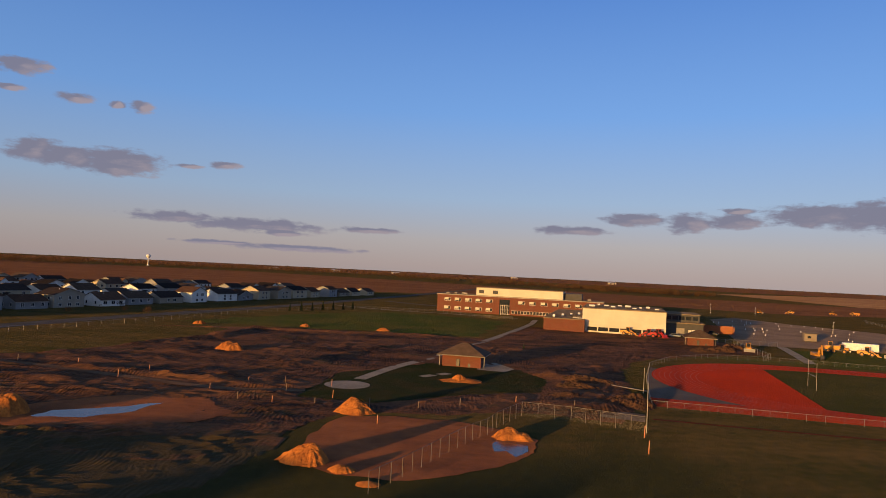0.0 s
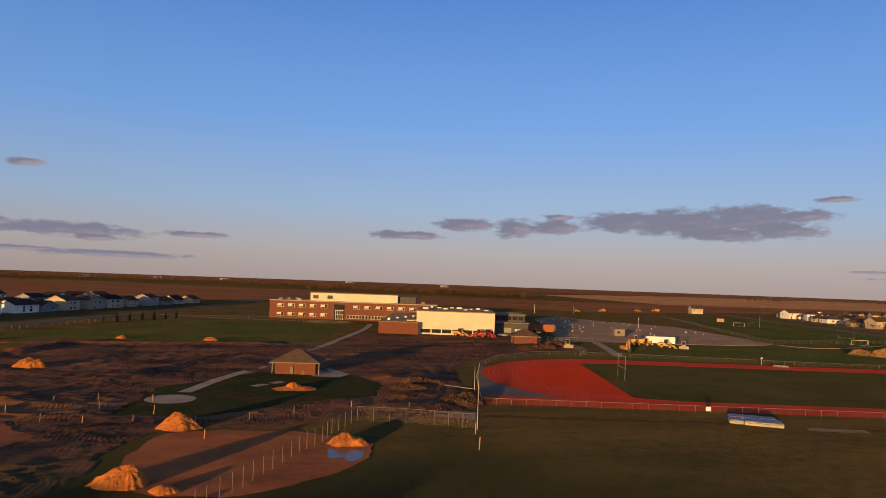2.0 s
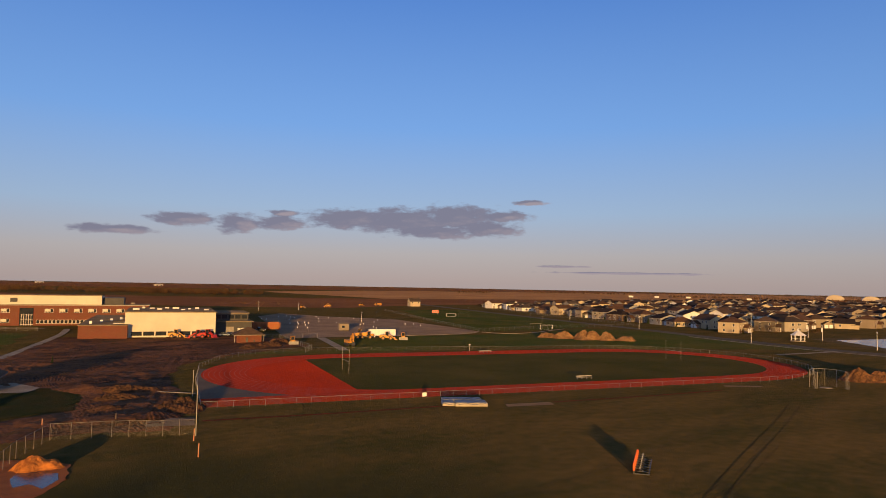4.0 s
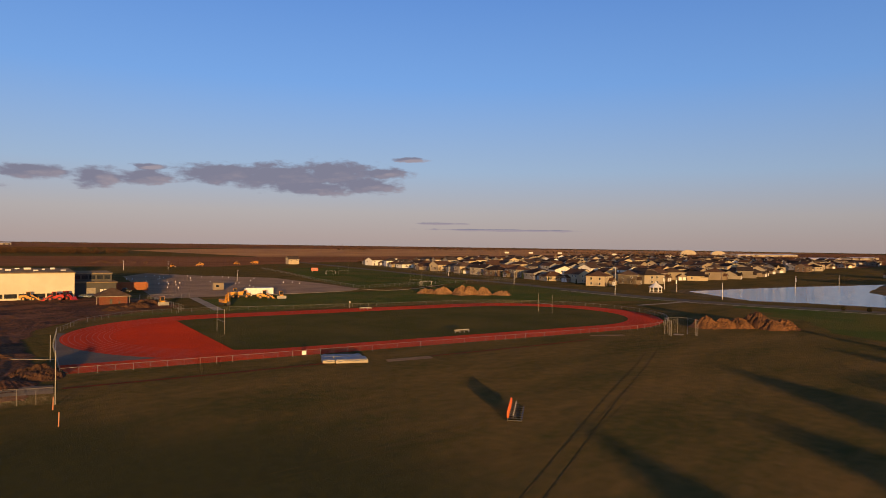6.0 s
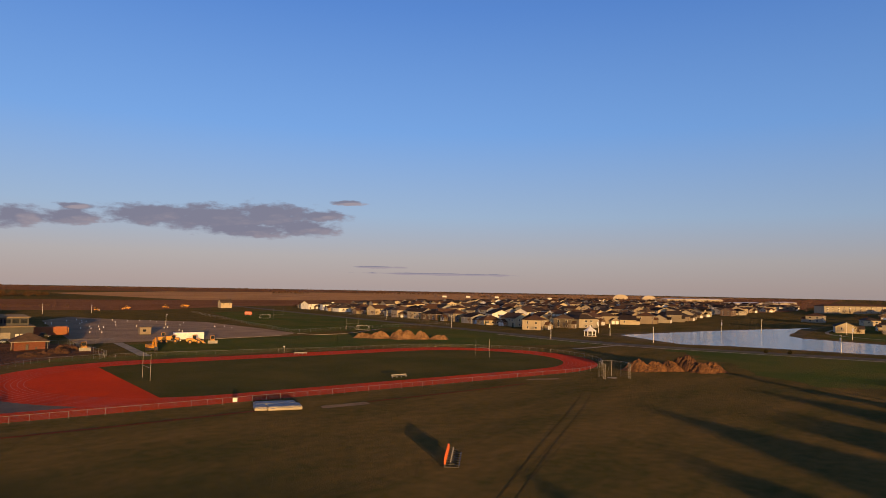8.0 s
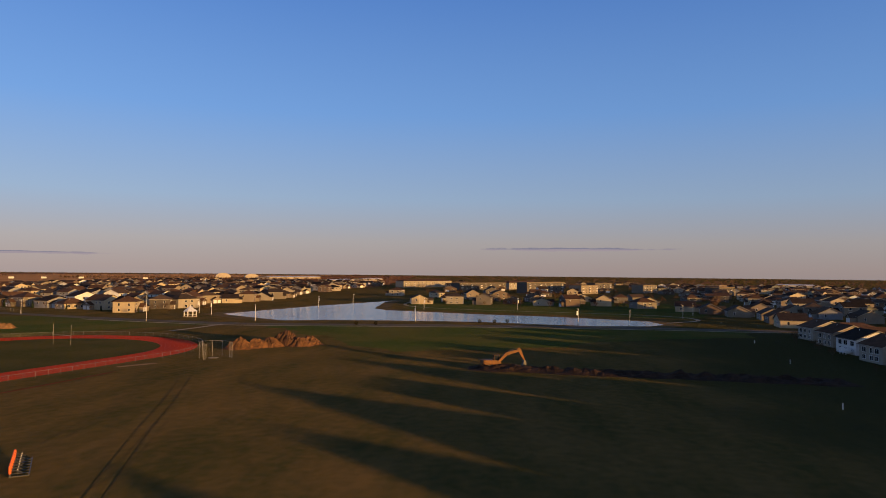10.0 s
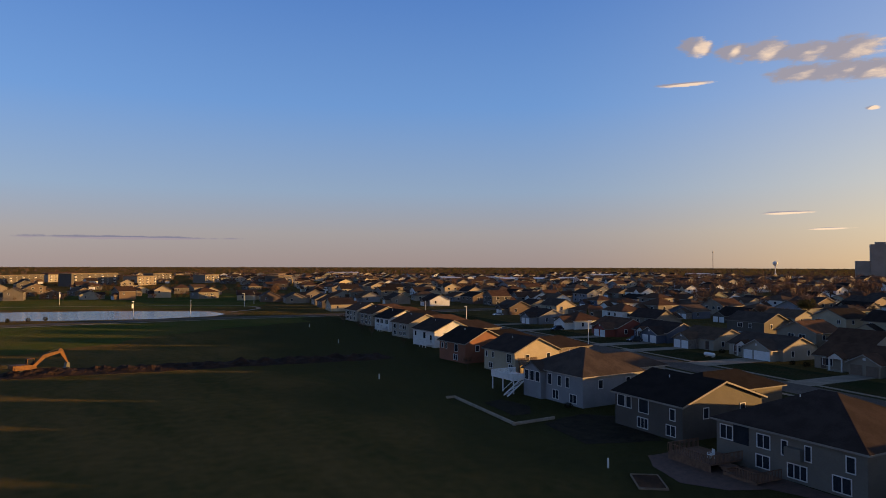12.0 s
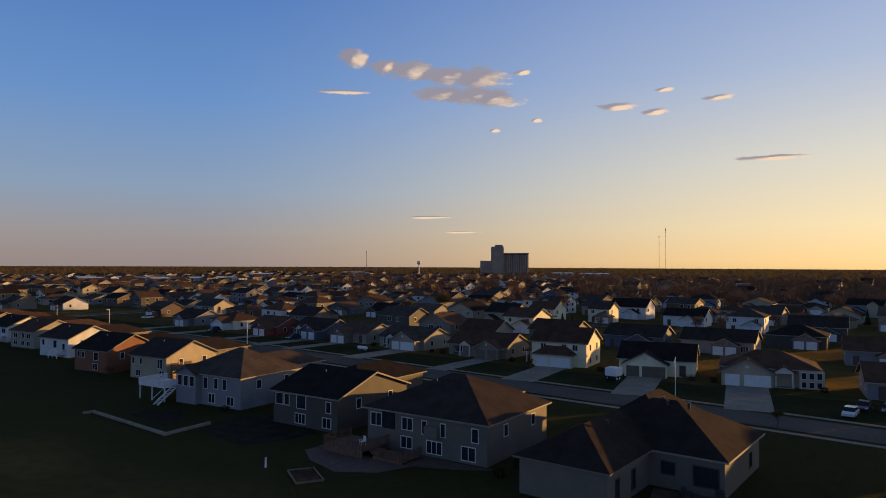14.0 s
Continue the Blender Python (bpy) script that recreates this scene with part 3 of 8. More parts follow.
def ribbon_points(line, width):
    a, b = [], []
    pts = [Vector(p).to_2d() for p in line]
    for i, p in enumerate(pts):
        d = (pts[min(i + 1, len(pts) - 1)] - pts[max(i - 1, 0)]).normalized()
        n = Vector((-d.y, d.x)) * width / 2
        a.append((p + n)[:])
        b.append((p - n)[:])
    return a, b


def smooth_line(line, n=8):
    """A Catmull-Rom line through the points."""
    p = [Vector(q).to_2d() for q in line]
    p = [2 * p[0] - p[1]] + p + [2 * p[-1] - p[-2]]
    out = []
    for i in range(1, len(p) - 2):
        for k in range(n):
            t = k / n
            out.append((0.5 * (2 * p[i] + (p[i + 1] - p[i - 1]) * t + (2 * p[i - 1] - 5 * p[i] + 4 * p[i + 1] - p[i + 2]) * t * t
                               + (3 * p[i] - p[i - 1] - 3 * p[i + 1] + p[i + 2]) * t ** 3))[:])
    out.append(p[-2][:])
    return out


def ribbon(name, line, width, z, mat, label, category, thick=0.0, n=8):
    a, b = ribbon_points(smooth_line(line, n), width)
    bm = bmesh.new()
    va = [bm.verts.new((*p, z)) for p in a]
    vb = [bm.verts.new((*p, z)) for p in b]
    for i in range(len(a) - 1):
        bm.faces.new((vb[i], vb[i + 1], va[i + 1], va[i]))
    if thick:
        lo_a = [bm.verts.new((*p, z - thick)) for p in a]
        lo_b = [bm.verts.new((*p, z - thick)) for p in b]
        for i in range(len(a) - 1):
            bm.faces.new((va[i], va[i + 1], lo_a[i + 1], lo_a[i]))
            bm.faces.new((lo_b[i], lo_b[i + 1], vb[i + 1], vb[i]))
    return single(name, bm, mat, Matrix(), label, category, kind="structure")


def inside(x, y, poly):
    r = False
    n = len(poly)
    for i in range(n):
        (x0, y0), (x1, y1) = poly[i], poly[(i + 1) % n]
        if (y0 > y) != (y1 > y) and x < (x1 - x0) * (y - y0) / (y1 - y0) + x0:
            r = not r
    return r


def edge_distance(x, y, poly):
    best = 1e9
    n = len(poly)
    for i in range(n):
        (x0, y0), (x1, y1) = poly[i], poly[(i + 1) % n]
        dx, dy = x1 - x0, y1 - y0
        t = max(0, min(1, ((x - x0) * dx + (y - y0) * dy) / (dx * dx + dy * dy)))
        best = min(best, math.hypot(x - x0 - t * dx, y - y0 - t * dy))
    return best


def fbm(x, y, z=0.0, octaves=4):
    return noise.fractal(Vector((x, y, z)), 0.9, 2.1, octaves)


GRID = radians(-14.5)      # the school's, the stadium's and the roads' common direction


def grid_xy(u, v, o):
    return o[0] + u * math.cos(GRID) - v * math.sin(GRID), o[1] + u * math.sin(GRID) + v * math.cos(GRID)


# ---- ground ----
def ground():
    bm = bmesh.new()
    bmesh.ops.create_circle(bm, cap_ends=True, radius=4950, segments=96)
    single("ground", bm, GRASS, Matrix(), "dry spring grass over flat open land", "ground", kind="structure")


ground()
sheet("field_tilled_north", [(-2600, 420), (-330, 560), (-60, 640), (45, 700), (300, 560), (480, 640), (760, 520), (1400, 330), (4000, 600), (4000, 900), (1700, 900),
                             (900, 860), (520, 900), (250, 1000), (0, 1250), (-400, 1500), (-2600, 1500)], 0.03, TILLED,
      "dark ploughed farmland with bare soil", "field", 6, 30)
sheet("field_stubble_north", [(560, 905), (900, 865), (1700, 905), (3900, 905), (3600, 1900), (2200, 2000), (1100, 1900), (600, 1500)], 0.03, STUBBLE,
      "tan stubble farmland beyond the ploughed soil", "field", 6, 40)
sheet("field_tilled_far", [(300, 2100), (1100, 1950), (2200, 2050), (3600, 1950), (2800, 3400), (800, 4200), (-1500, 4200), (-2600, 1800), (-600, 2200)], 0.03, TILLED,
      "distant dark farmland under the horizon", "field", 8, 60)
sheet("field_tilled_east", [(760, 500), (620, 360), (700, 230), (1050, 200), (1700, 260), (4200, 560), (4200, 590)], 0.04, TILLED,
      "dark ploughed farmland behind the eastern houses", "field", 6, 30)

# ---- stadium ----
FC = (137.8, 144.0)
HALF, R_IN, LANES = 45.7, 32.2, 10.7


def oval(r, n=40):
    pts = [(HALF + r * math.sin(a), -r * math.cos(a)) for a in [math.pi * k / n for k in range(n + 1)]]
    pts += [(-HALF - r * math.sin(a), r * math.cos(a)) for a in [math.pi * k / n for k in range(n + 1)]]
    return [grid_xy(u, v, FC) for u, v in pts]


def ring(name, r0, r1, z, mat, label, category, kind="structure", parent=None):
    a, b = oval(r0), oval(r1)
    bm = bmesh.new()
    va, vb = [bm.verts.new((*p, z)) for p in a], [bm.verts.new((*p, z)) for p in b]
    for i in range(len(a)):
        j = (i + 1) % len(a)
        bm.faces.new((va[i], vb[i], vb[j], va[j]))
    bm.normal_update()
    for f in bm.faces:
        if f.normal.z < 0:
            f.normal_flip()
    if parent:
        return part(name, bm, mat, parent)
    return single(name, bm, mat, Matrix(), label, category, kind=kind)


def stadium():
    track = ring("running_track", R_IN, R_IN + LANES, 0.05, RUNTRACK, "brick-red running track with pale lane lines", "running track")
    for k in range(9):
        ring("lane_line", R_IN + 0.35 + k * 1.22, R_IN + 0.47 + k * 1.22, 0.056, LANE, "", "", parent=track)
    arc = [grid_xy(-HALF - R_IN * math.sin(a), R_IN * math.cos(a), FC) for a in [math.pi * k / 24 for k in range(25)]]
    inner = [grid_xy(-58.0, 30.2, FC)] + [p for p in arc if (p[0] - FC[0]) * math.cos(GRID) + (p[1] - FC[1]) * math.sin(GRID) < -58.1] + [grid_xy(-58.0, -30.2, FC)]
    sheet("track_apron_red", inner, 0.045, RUNTRACK, "brick-red rubber apron inside the bend", "running track")
    grass = [grid_xy(-57.8, -30.3, FC)]
    grass += [grid_xy(-HALF, -R_IN, FC)] + [grid_xy(HALF + R_IN * math.sin(a), -R_IN * math.cos(a), FC) for a in [math.pi * k / 30 for k in range(31)]]
    grass += [grid_xy(-HALF, R_IN, FC), grid_xy(-57.8, 30.3, FC)]
    sheet("football_field", grass, 0.04, TURF, "dark green football field inside the track", "football field")
    a = grid_xy(-58.0, -30.2, FC)
    b = grid_xy(-58.0, 30.2, FC)
    ribbon("field_kerb", [a, b], 0.14, 0.07, TURF, "narrow edging between turf and track", "kerb", 0.05, n=1)


stadium()
def chute():
    """The sprint straight runs on past the bend to the fence's corner."""
    pts = [(-90.4, -42.9), (-45, -42.9), (-45, -33.4), (-90.4, -33.4)]
    c = sheet("sprint_chute", [grid_xy(u, v, FC) for u, v in pts], 0.047, RUNTRACK, "red straight sprint lanes beyond the bend", "running track")
    for k in range(8):
        v = -33.9 - k * 1.22
        bm = bmesh.new()
        bm.faces.new([bm.verts.new((*grid_xy(u, w, FC), 0.053)) for u, w in ((-89.5, v - 0.06), (-68, v - 0.06), (-68, v + 0.06), (-89.5, v + 0.06))])
        part("lane_line", bm, LANE, c)


chute()
bend = [grid_xy(-HALF - (R_IN + LANES - 0.5) * math.sin(a), -(R_IN + LANES - 0.5) * math.cos(a), FC) for a in [math.pi * (0.15 + 0.45 * k / 16) for k in range(17)]]
sheet("track_apron_grey", [grid_xy(-90.3, -33.3, FC)] + bend + [grid_xy(-88.3, 15, FC), grid_xy(-90.2, -10, FC)], 0.035, APRON, "grey asphalt apron outside the bend", "pavement")
ribbon("jump_runway", [(36, 113.4), (56, 108.6), (79, 104.0)], 1.0, 0.03, RUNWAY, "narrow dark red long-jump runway in the grass", "runway")
ribbon("jump_runway_far", [(100, 96.5), (125, 91.1), (146, 87.6)], 0.9, 0.03, RUNWAY, "narrow dark red runway in the grass", "runway")
sheet("runway_slab", [(152, 90.5), (160, 85.0), (161.3, 86.6), (153.4, 92)], 0.03, SAND, "pale worn slab beside the throwing cage", "slab", 0.3, 2)
sheet("equipment_slab", [(27.0, 113.0), (33.8, 110.2), (35.6, 116.4), (29.0, 119.4)], 0.12, APRON, "grey concrete slab at the edge of the soil", "slab")
ribbon("edge_strip", [(33, 152.5), (38, 146.5), (43.4, 141)], 0.6, 0.16, CONCRETE, "narrow pale concrete strip in the soil", "kerb", 0.1, n=2)
ribbon("lawn_slab", [(-3.5, 146), (-1.0, 149)], 2.0, 0.1, CONCRETE, "pale concrete slab in the lawn", "slab", 0.06, n=1)
ribbon("lawn_slab", [(0.2, 150), (2.4, 152.4)], 2.0, 0.1, CONCRETE, "pale concrete slab in the lawn", "slab", 0.06, n=1)
sheet("sand_pit", [(88.5, 97.2), (98.3, 94.4), (99.5, 97.0), (90, 99.6)], 0.035, SAND, "pale sand jumping pit set in grass", "sand pit", 0.2, 2)

sheet("practice_field", [(219, 264), (252, 258), (300, 266), (336, 292), (350, 345), (397, 500), (330, 505), (252, 346)], 0.022, MEADOW, "lit green practice field inside its fence", "playing field", 2, 6)
sheet("lawn_stadium", [(60, 215), (110, 200), (190, 190), (245, 150), (283, 125), (290, 160), (302, 200), (312, 235), (290, 258), (230, 243), (200, 246), (160, 250), (128, 250), (112, 212)], 0.018, MEADOW, "green grass between stadium and road", "lawn", 3, 6)
sheet("lawn_road", [(286, 112), (288, 60), (292, 10), (292, -60), (289, -100), (262, -92), (246, -50), (206, -2), (196, 32), (214, 52), (236, 66), (262, 90)], 0.018, MEADOW, "greener grass along the eastern road", "lawn", 7, 6)
sheet("lawn_pond", [(400, 20), (420, 60), (470, 68), (560, 74), (640, 60), (620, -120), (480, -125), (400, -115), (360, -95), (378, -50)], 0.016, MEADOW, "grass between the pond and its houses", "lawn", 4, 6)

# ---- roads, lot, paths ----
ribbon("road_west", [(-190, -20), (-152, 105), (-133, 200), (-118, 256), (-84, 359), (-47, 507), (-15, 640), (60, 980)], 9.0, 0.05, ASPHALT, "grey asphalt road along the western houses", "road", 0.12)
ribbon("road_school", [(-40, 470), (-8, 440), (30, 420), (75, 410)], 7.0, 0.045, ASPHALT, "asphalt drive behind the school", "road")
ribbon("school_walk", [(-62, 395), (-30, 372), (0, 364), (40, 352)], 2.2, 0.05, CONCRETE, "pale concrete walk before the school", "pavement")
ROAD_E = [(288, -420), (292, -250), (293, -112), (297, -60), (296, 11), (291, 60), (286, 112), (292, 150), (305, 195), (321, 240), (336, 292), (352, 345), (402, 500), (455, 660)]
ribbon("road_east", ROAD_E, 9.0, 0.06, ASPHALT, "grey asphalt road between field and pond", "road", 0.12)
ribbon("shoulder_walk", [(x - 8.5, y) for x, y in ROAD_E[1:9]], 2.2, 0.05, CONCRETE, "pale concrete footpath beside the road", "pavement")
ribbon("cross_walk", [(246, 126), (262, 123), (284, 121)], 2.4, 0.055, CONCRETE, "pale concrete footpath to the road", "pavement")
sheet("parking_lot", [(116, 262), (128, 300), (171, 432), (202, 470), (214, 420), (240, 372), (228, 300), (219, 262), (198, 252), (160, 256)], 0.05, LOT,
      "wide brown-grey asphalt parking lot", "parking lot", 0.3, 8)
ribbon("lot_kerb", [(162, 255), (192, 253), (205, 254), (216, 260)], 0.5, 0.12, CONCRETE, "pale concrete kerb of the parking lot", "kerb", 0.12)
ribbon("curb_island", [(218, 259), (222, 247), (233, 245), (248, 249), (280, 262)], 0.6, 0.12, CONCRETE, "pale concrete kerb beside the lawn", "kerb", 0.12)
ribbon("lot_path", [(113, 207), (122, 234), (130, 259)], 3.4, 0.05, CONCRETE, "pale concrete footpath from the track", "pavement")
ribbon("hut_path", [(-16, 139), (-10, 158.5), (0, 183), (16, 230), (28, 268), (41, 312), (48, 345)], 2.6, 0.09, CONCRETE, "pale concrete footpath past the brick hut", "pavement")
bm_pad = [(-17.4 + 4.4 * math.cos(a), 131.8 + 4.6 * math.sin(a)) for a in [2 * math.pi * k / 28 for k in range(28)]]
sheet("round_pad", bm_pad, 0.10, CONCRETE, "round pale concrete pad at the path's end", "pavement")
sheet("hut_slab", [(9, 160.5), (15.5, 158.6), (18.3, 164), (14.6, 174), (11, 174)], 0.085, CONCRETE, "pale concrete slab around the hut", "pavement")

sheet("lawn_school", [(-98, 246), (-60, 248), (-20, 246), (12, 242), (24, 290), (34, 322), (-2, 350), (-34, 352), (-62, 312), (-84, 272)], 0.024, MEADOW, "greener lawn between the soil and the school", "lawn", 4, 5)

# ---- pond ----
POND = [(308, 104), (315, 85), (318, 62), (319, 12), (311, -10), (304, -40), (308, -64), (318, -72), (339, -69), (352, -47), (365, -25), (376, 14), (392, 45), (404, 72),
        (420, 82), (516, 93), (545, 88), (510, 100), (441, 125), (380, 142), (346, 149), (326, 126)]
sheet("pond_bank", [(302, 112), (309, 85), (311, 62), (312, 12), (305, -10), (299.5, -40), (302, -72), (318, -80), (345, -77), (358, -50), (371, -27), (384, 12), (400, 40), (412, 66),
                    (424, 75), (516, 84), (560, 85), (512, 108), (443, 134), (382, 152), (344, 160), (318, 132)], 0.03, SHORE, "bare brown earth bank of the pond", "bank", 1.2, 4)
sheet("pond", POND, 0.06, WATER, "calm pond reflecting the evening sky", "pond", 0.8, 4)
ribbon("pond_path", [(330, -76), (352, -96), (380, -92), (398, -60), (410, -20), (432, 40), (470, 70), (560, 75)], 2.2, 0.05, CONCRETE, "pale footpath round the pond", "pavement")

# ---- construction ground ----
DIRT = [(-175, 130), (-135, 168), (-112, 176), (-95, 228), (-56, 241), (-16, 240), (18, 236), (36, 292), (42, 300), (58, 292), (104, 281), (118, 256), (108, 226), (80, 212), (58, 196), (46, 172),
        (42, 150), (38, 128), (31, 108), (16, 114), (2, 108), (-14, 109), (-19, 98), (-20, 84), (-24, 70), (-34, 58), (-60, 50), (-100, 52), (-175, 62)]
INFIELD_W = [(-75, 88), (-66, 99), (-52, 112), (-38, 112), (-30, 104), (-33, 96), (-45, 91), (-60, 88)]
RUTS = [((-128, 140), (-60, 136)), ((-60, 136), (-24, 122)), ((-30, 104), (-20, 112)), ((-90, 112), (-30, 120)), ((30, 118), (60, 205))]
GRASS_W = [(-122, 172), (-106, 226), (-72, 231), (-68, 205), (-80, 176), (-92, 152), (-120, 146)]
BANKS = [((-64, 231), (4, 236)), ((-44, 131), (-14, 198)), ((-66, 204), (-62, 231)), ((-90, 138), (-44, 131)), ((-80, 176), (-66, 205)), ((22, 156), (44, 150)), ((-100, 122), (-66, 122)), ((20, 122), (36, 119))]
HAUL_ROAD = smooth_line([(-150, 146), (-112, 141), (-88, 139.5), (-66, 132), (-47, 124.5), (-35, 122), (-24, 124)], 12)
TURNS = [(-52, 101, 7, 18), (-28, 96, 5, 13), (-34, 76, 6, 15), (-62, 78, 8, 20), (28, 200, 6, 16)]
LAWN_HUT = [(-24, 118), (-21, 145), (-10, 158), (-2, 168), (16, 168), (24, 150), (20, 134), (6, 128), (-10, 116)]
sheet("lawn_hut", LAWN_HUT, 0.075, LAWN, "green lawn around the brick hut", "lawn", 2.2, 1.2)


def dirt_field():
    step = 0.95
    bm = bmesh.new()
    x0, x1, y0, y1 = -150, 119, 48, 301
    nx, ny = int((x1 - x0) / step), int((y1 - y0) / step)
    rows = {}
    rough = ragged(DIRT, 2.0, 4.0, 5)
    for j in range(ny + 1):
        y = y0 + j * step
        for i in range(nx + 1):
            x = x0 + i * step
            if not inside(x, y, rough) or inside(x, y, LAWN_HUT) or inside(x, y, GRASS_W):
                continue
            e = min(1.0, edge_distance(x, y, DIRT) / 5.0, edge_distance(x, y, LAWN_HUT) / 3.0)
            h = 0.55 * max(0, fbm(x * 0.05, y * 0.05, 2.0) + 0.1) + 0.28 * fbm(x * 0.35, y * 0.35, 5.0) + 0.05 * fbm(x * 1.1, y * 1.1, 9.0, 2)
            # churned ridges east of the hut
            h += 0.9 * max(0, fbm(x * 0.16, y * 0.16, 11.0)) * max(0, 1 - math.hypot((x - 32) / 22, (y - 128) / 26))
            # clods, and the rings that turning machines left
            h += 0.04 * fbm(x * 0.8, y * 0.8, 21.0, 3)
            for cx, cy, r0, r1 in TURNS:
                r = math.hypot(x - cx, y - cy)
                if r0 < r < r1:
                    h += 0.17 * math.sin(r * 2.5 + 1.5 * noise.noise(Vector((x * 0.12, y * 0.12, cx)))) * min(1, (r - r0) / 2, (r1 - r) / 2)
            if inside(x, y, INFIELD_W):
                h = min(h, 0.04)
            # wheel ruts, and a graded berm across the middle
            for (ax, ay), (bx, by) in RUTS:
                t = max(0, min(1, ((x - ax) * (bx - ax) + (y - ay) * (by - ay)) / ((bx - ax) ** 2 + (by - ay) ** 2)))
                d = math.hypot(x - ax - t * (bx - ax), y - ay - t * (by - ay))
                if d < 6:
                    h += 0.30 * math.sin(d * 2.6) * (1 - d / 6)
            for (ax, ay), (bx, by) in BANKS:
                t = max(0, min(1, ((x - ax) * (bx - ax) + (y - ay) * (by - ay)) / ((bx - ax) ** 2 + (by - ay) ** 2)))
                d = math.hypot(x - ax - t * (bx - ax), y - ay - t * (by - ay)) + 2.0 * noise.noise(Vector((x * 0.08, y * 0.08, 6)))
                h += 0.75 * math.exp(-(d / 1.9) ** 2)
            path = min(abs(x + 0.28 * (183 - y)) if 139 < y < 190 else 9, 9) / 5
            # the packed haul road is flat
            haul = min(1.0, max(0.0, min(math.hypot(x - px, y - py) for px, py in HAUL_ROAD) - 1.2) / 2.0) if 118 < y < 150 and x < -18 else 1.0
            rows[i, j] = bm.verts.new((x, y, max(0.02, 0.06 + e * min(1, path + 0.2) * haul * h * 0.9)))
    for i, j in list(rows):     # a rim dips under the turf round about
        for p, q in ((i + 1, j), (i - 1, j), (i, j + 1), (i, j - 1), (i + 1, j + 1), (i - 1, j - 1), (i + 1, j - 1), (i - 1, j + 1)):
            if (p, q) not in rows:
                rows[p, q] = bm.verts.new((x0 + p * step, y0 + q * step, -0.14))
    for (i, j), v in rows.items():
        q = [rows.get(k) for k in ((i + 1, j), (i + 1, j + 1), (i, j + 1))]
        if all(q):
            bm.faces.new((v, *q))
    for v in [v for v in bm.verts if not v.link_faces]:
        bm.verts.remove(v)
    single("graded_soil", bm, MUD, Matrix(), "churned dark brown construction soil with ruts", "soil", kind="structure")


dirt_field()
ribbon("site_track", HAUL_ROAD, 2.6, 0.115, material("packed_haul_road", (0.20, 0.115, 0.062), (0.13, 0.075, 0.042), 0.12, 0.9, 0.95, 0.06, 2.0, spec=0.1, tilt=0.4, stretch=(0.5, 1.5)),
       "pale packed-earth haul road through the soil", "road", n=1)
INFIELD = [(-17.5, 80.5), (-17, 92), (-14.5, 104.5), (-6, 106), (3, 104.5), (10, 100), (14.5, 95), (13, 88.5), (6, 79), (-2.7, 74.6), (-11, 75.5)]
sheet("infield", INFIELD, 0.045, CLAY, "reddish clay ball infield, wet in places", "infield", 1.3, 0.8)
sheet("puddle", [(7.7, 88), (7.9, 92), (9.1, 95.8), (10.6, 93), (12.6, 91.8), (12.4, 89), (10.4, 86), (9.4, 88.6)], 0.055, PUDDLE, "shallow puddle on the clay infield", "puddle", 0.35, 1.0)
sheet("infield_west", INFIELD_W, 0.115, CLAY, "reddish clay ball infield in the soil", "infield", 2.6, 0.9)
sheet("puddle_west", [(-56, 94.5), (-49, 94.6), (-44.3, 100), (-42.5, 107), (-45, 106), (-49, 102.5), (-54.6, 98.6)], 0.125, PUDDLE, "long shallow puddle on wet clay", "puddle", 1.3, 0.7)


def mound(name, x, y, rx, ry, h, turn, mat, label, seed, humps=1, group="", rough=1.0, skew=0.0, round_top=False):
    """A tipped heap: uneven crest, gullied flanks, ragged foot; skew moves the crest towards +x."""
    rng = random.Random(seed)
    bm = bmesh.new()
    n = 40
    tops = [(rng.uniform(-0.6, 0.6) if humps > 1 else 0.0, rng.uniform(-0.25, 0.25), rng.uniform(0.6, 1.0)) for _ in range(humps)]
    tops[0] = (tops[0][0] * 0.4, tops[0][1], 1.0)
    grid = {}
    for i in range(n + 1):
        for j in range(n + 1):
            u, v = 2.4 * i / n - 1.2, 2.4 * j / n - 1.2
            s = u - skew
            s = s / (1 - skew) if s > 0 else s / (1 + skew)
            wob = 1 + 0.22 * noise.noise(Vector((math.atan2(v, s) * 1.4, seed, 0))) + 0.1 * noise.noise(Vector((math.atan2(v, s) * 4, seed, 5)))
            rr = math.hypot(s, v) * wob
            hh = 0
            for a, b, k in tops:
                d = math.hypot((s - a) * (1.0 if humps == 1 else 1.6), v - b) * wob
                f = 0.45 * max(0, 1 - d * d) ** 1.4 + 0.55 * max(0, 1 - d) if round_top else max(0, 1 - d) ** 0.85 * (1 - 0.25 * max(0, 1 - d) ** 3)
                hh = max(hh, k * f)
            hh *= max(0, min(1, (1.15 - rr) * 4))
            X, Y = u * rx, v * ry
            z = h * hh * (1 + 0.28 * rough * fbm(X * 0.45, Y * 0.45, seed)) + rough * min(1, hh * 6) * min(h, 2.5) * (0.16 * fbm(X * 1.2, Y * 1.2, seed + 3) + 0.07 * fbm(X * 3.4, Y * 3.4, seed + 9, 2))
            grid[i, j] = bm.verts.new((X, Y, max(-0.05, z) if hh > 0 else -0.05))
    for i in range(n):
        for j in range(n):
            q = [grid[i, j], grid[i + 1, j], grid[i + 1, j + 1], grid[i, j + 1]]
            if any(v.co.z > -0.04 for v in q):
                bm.faces.new(q)
    for v in [v for v in bm.verts if not v.link_faces]:
        bm.verts.remove(v)
    return single(name, bm, mat, pose(x, y, 0, 0, 0, turn), label, "heap", group)


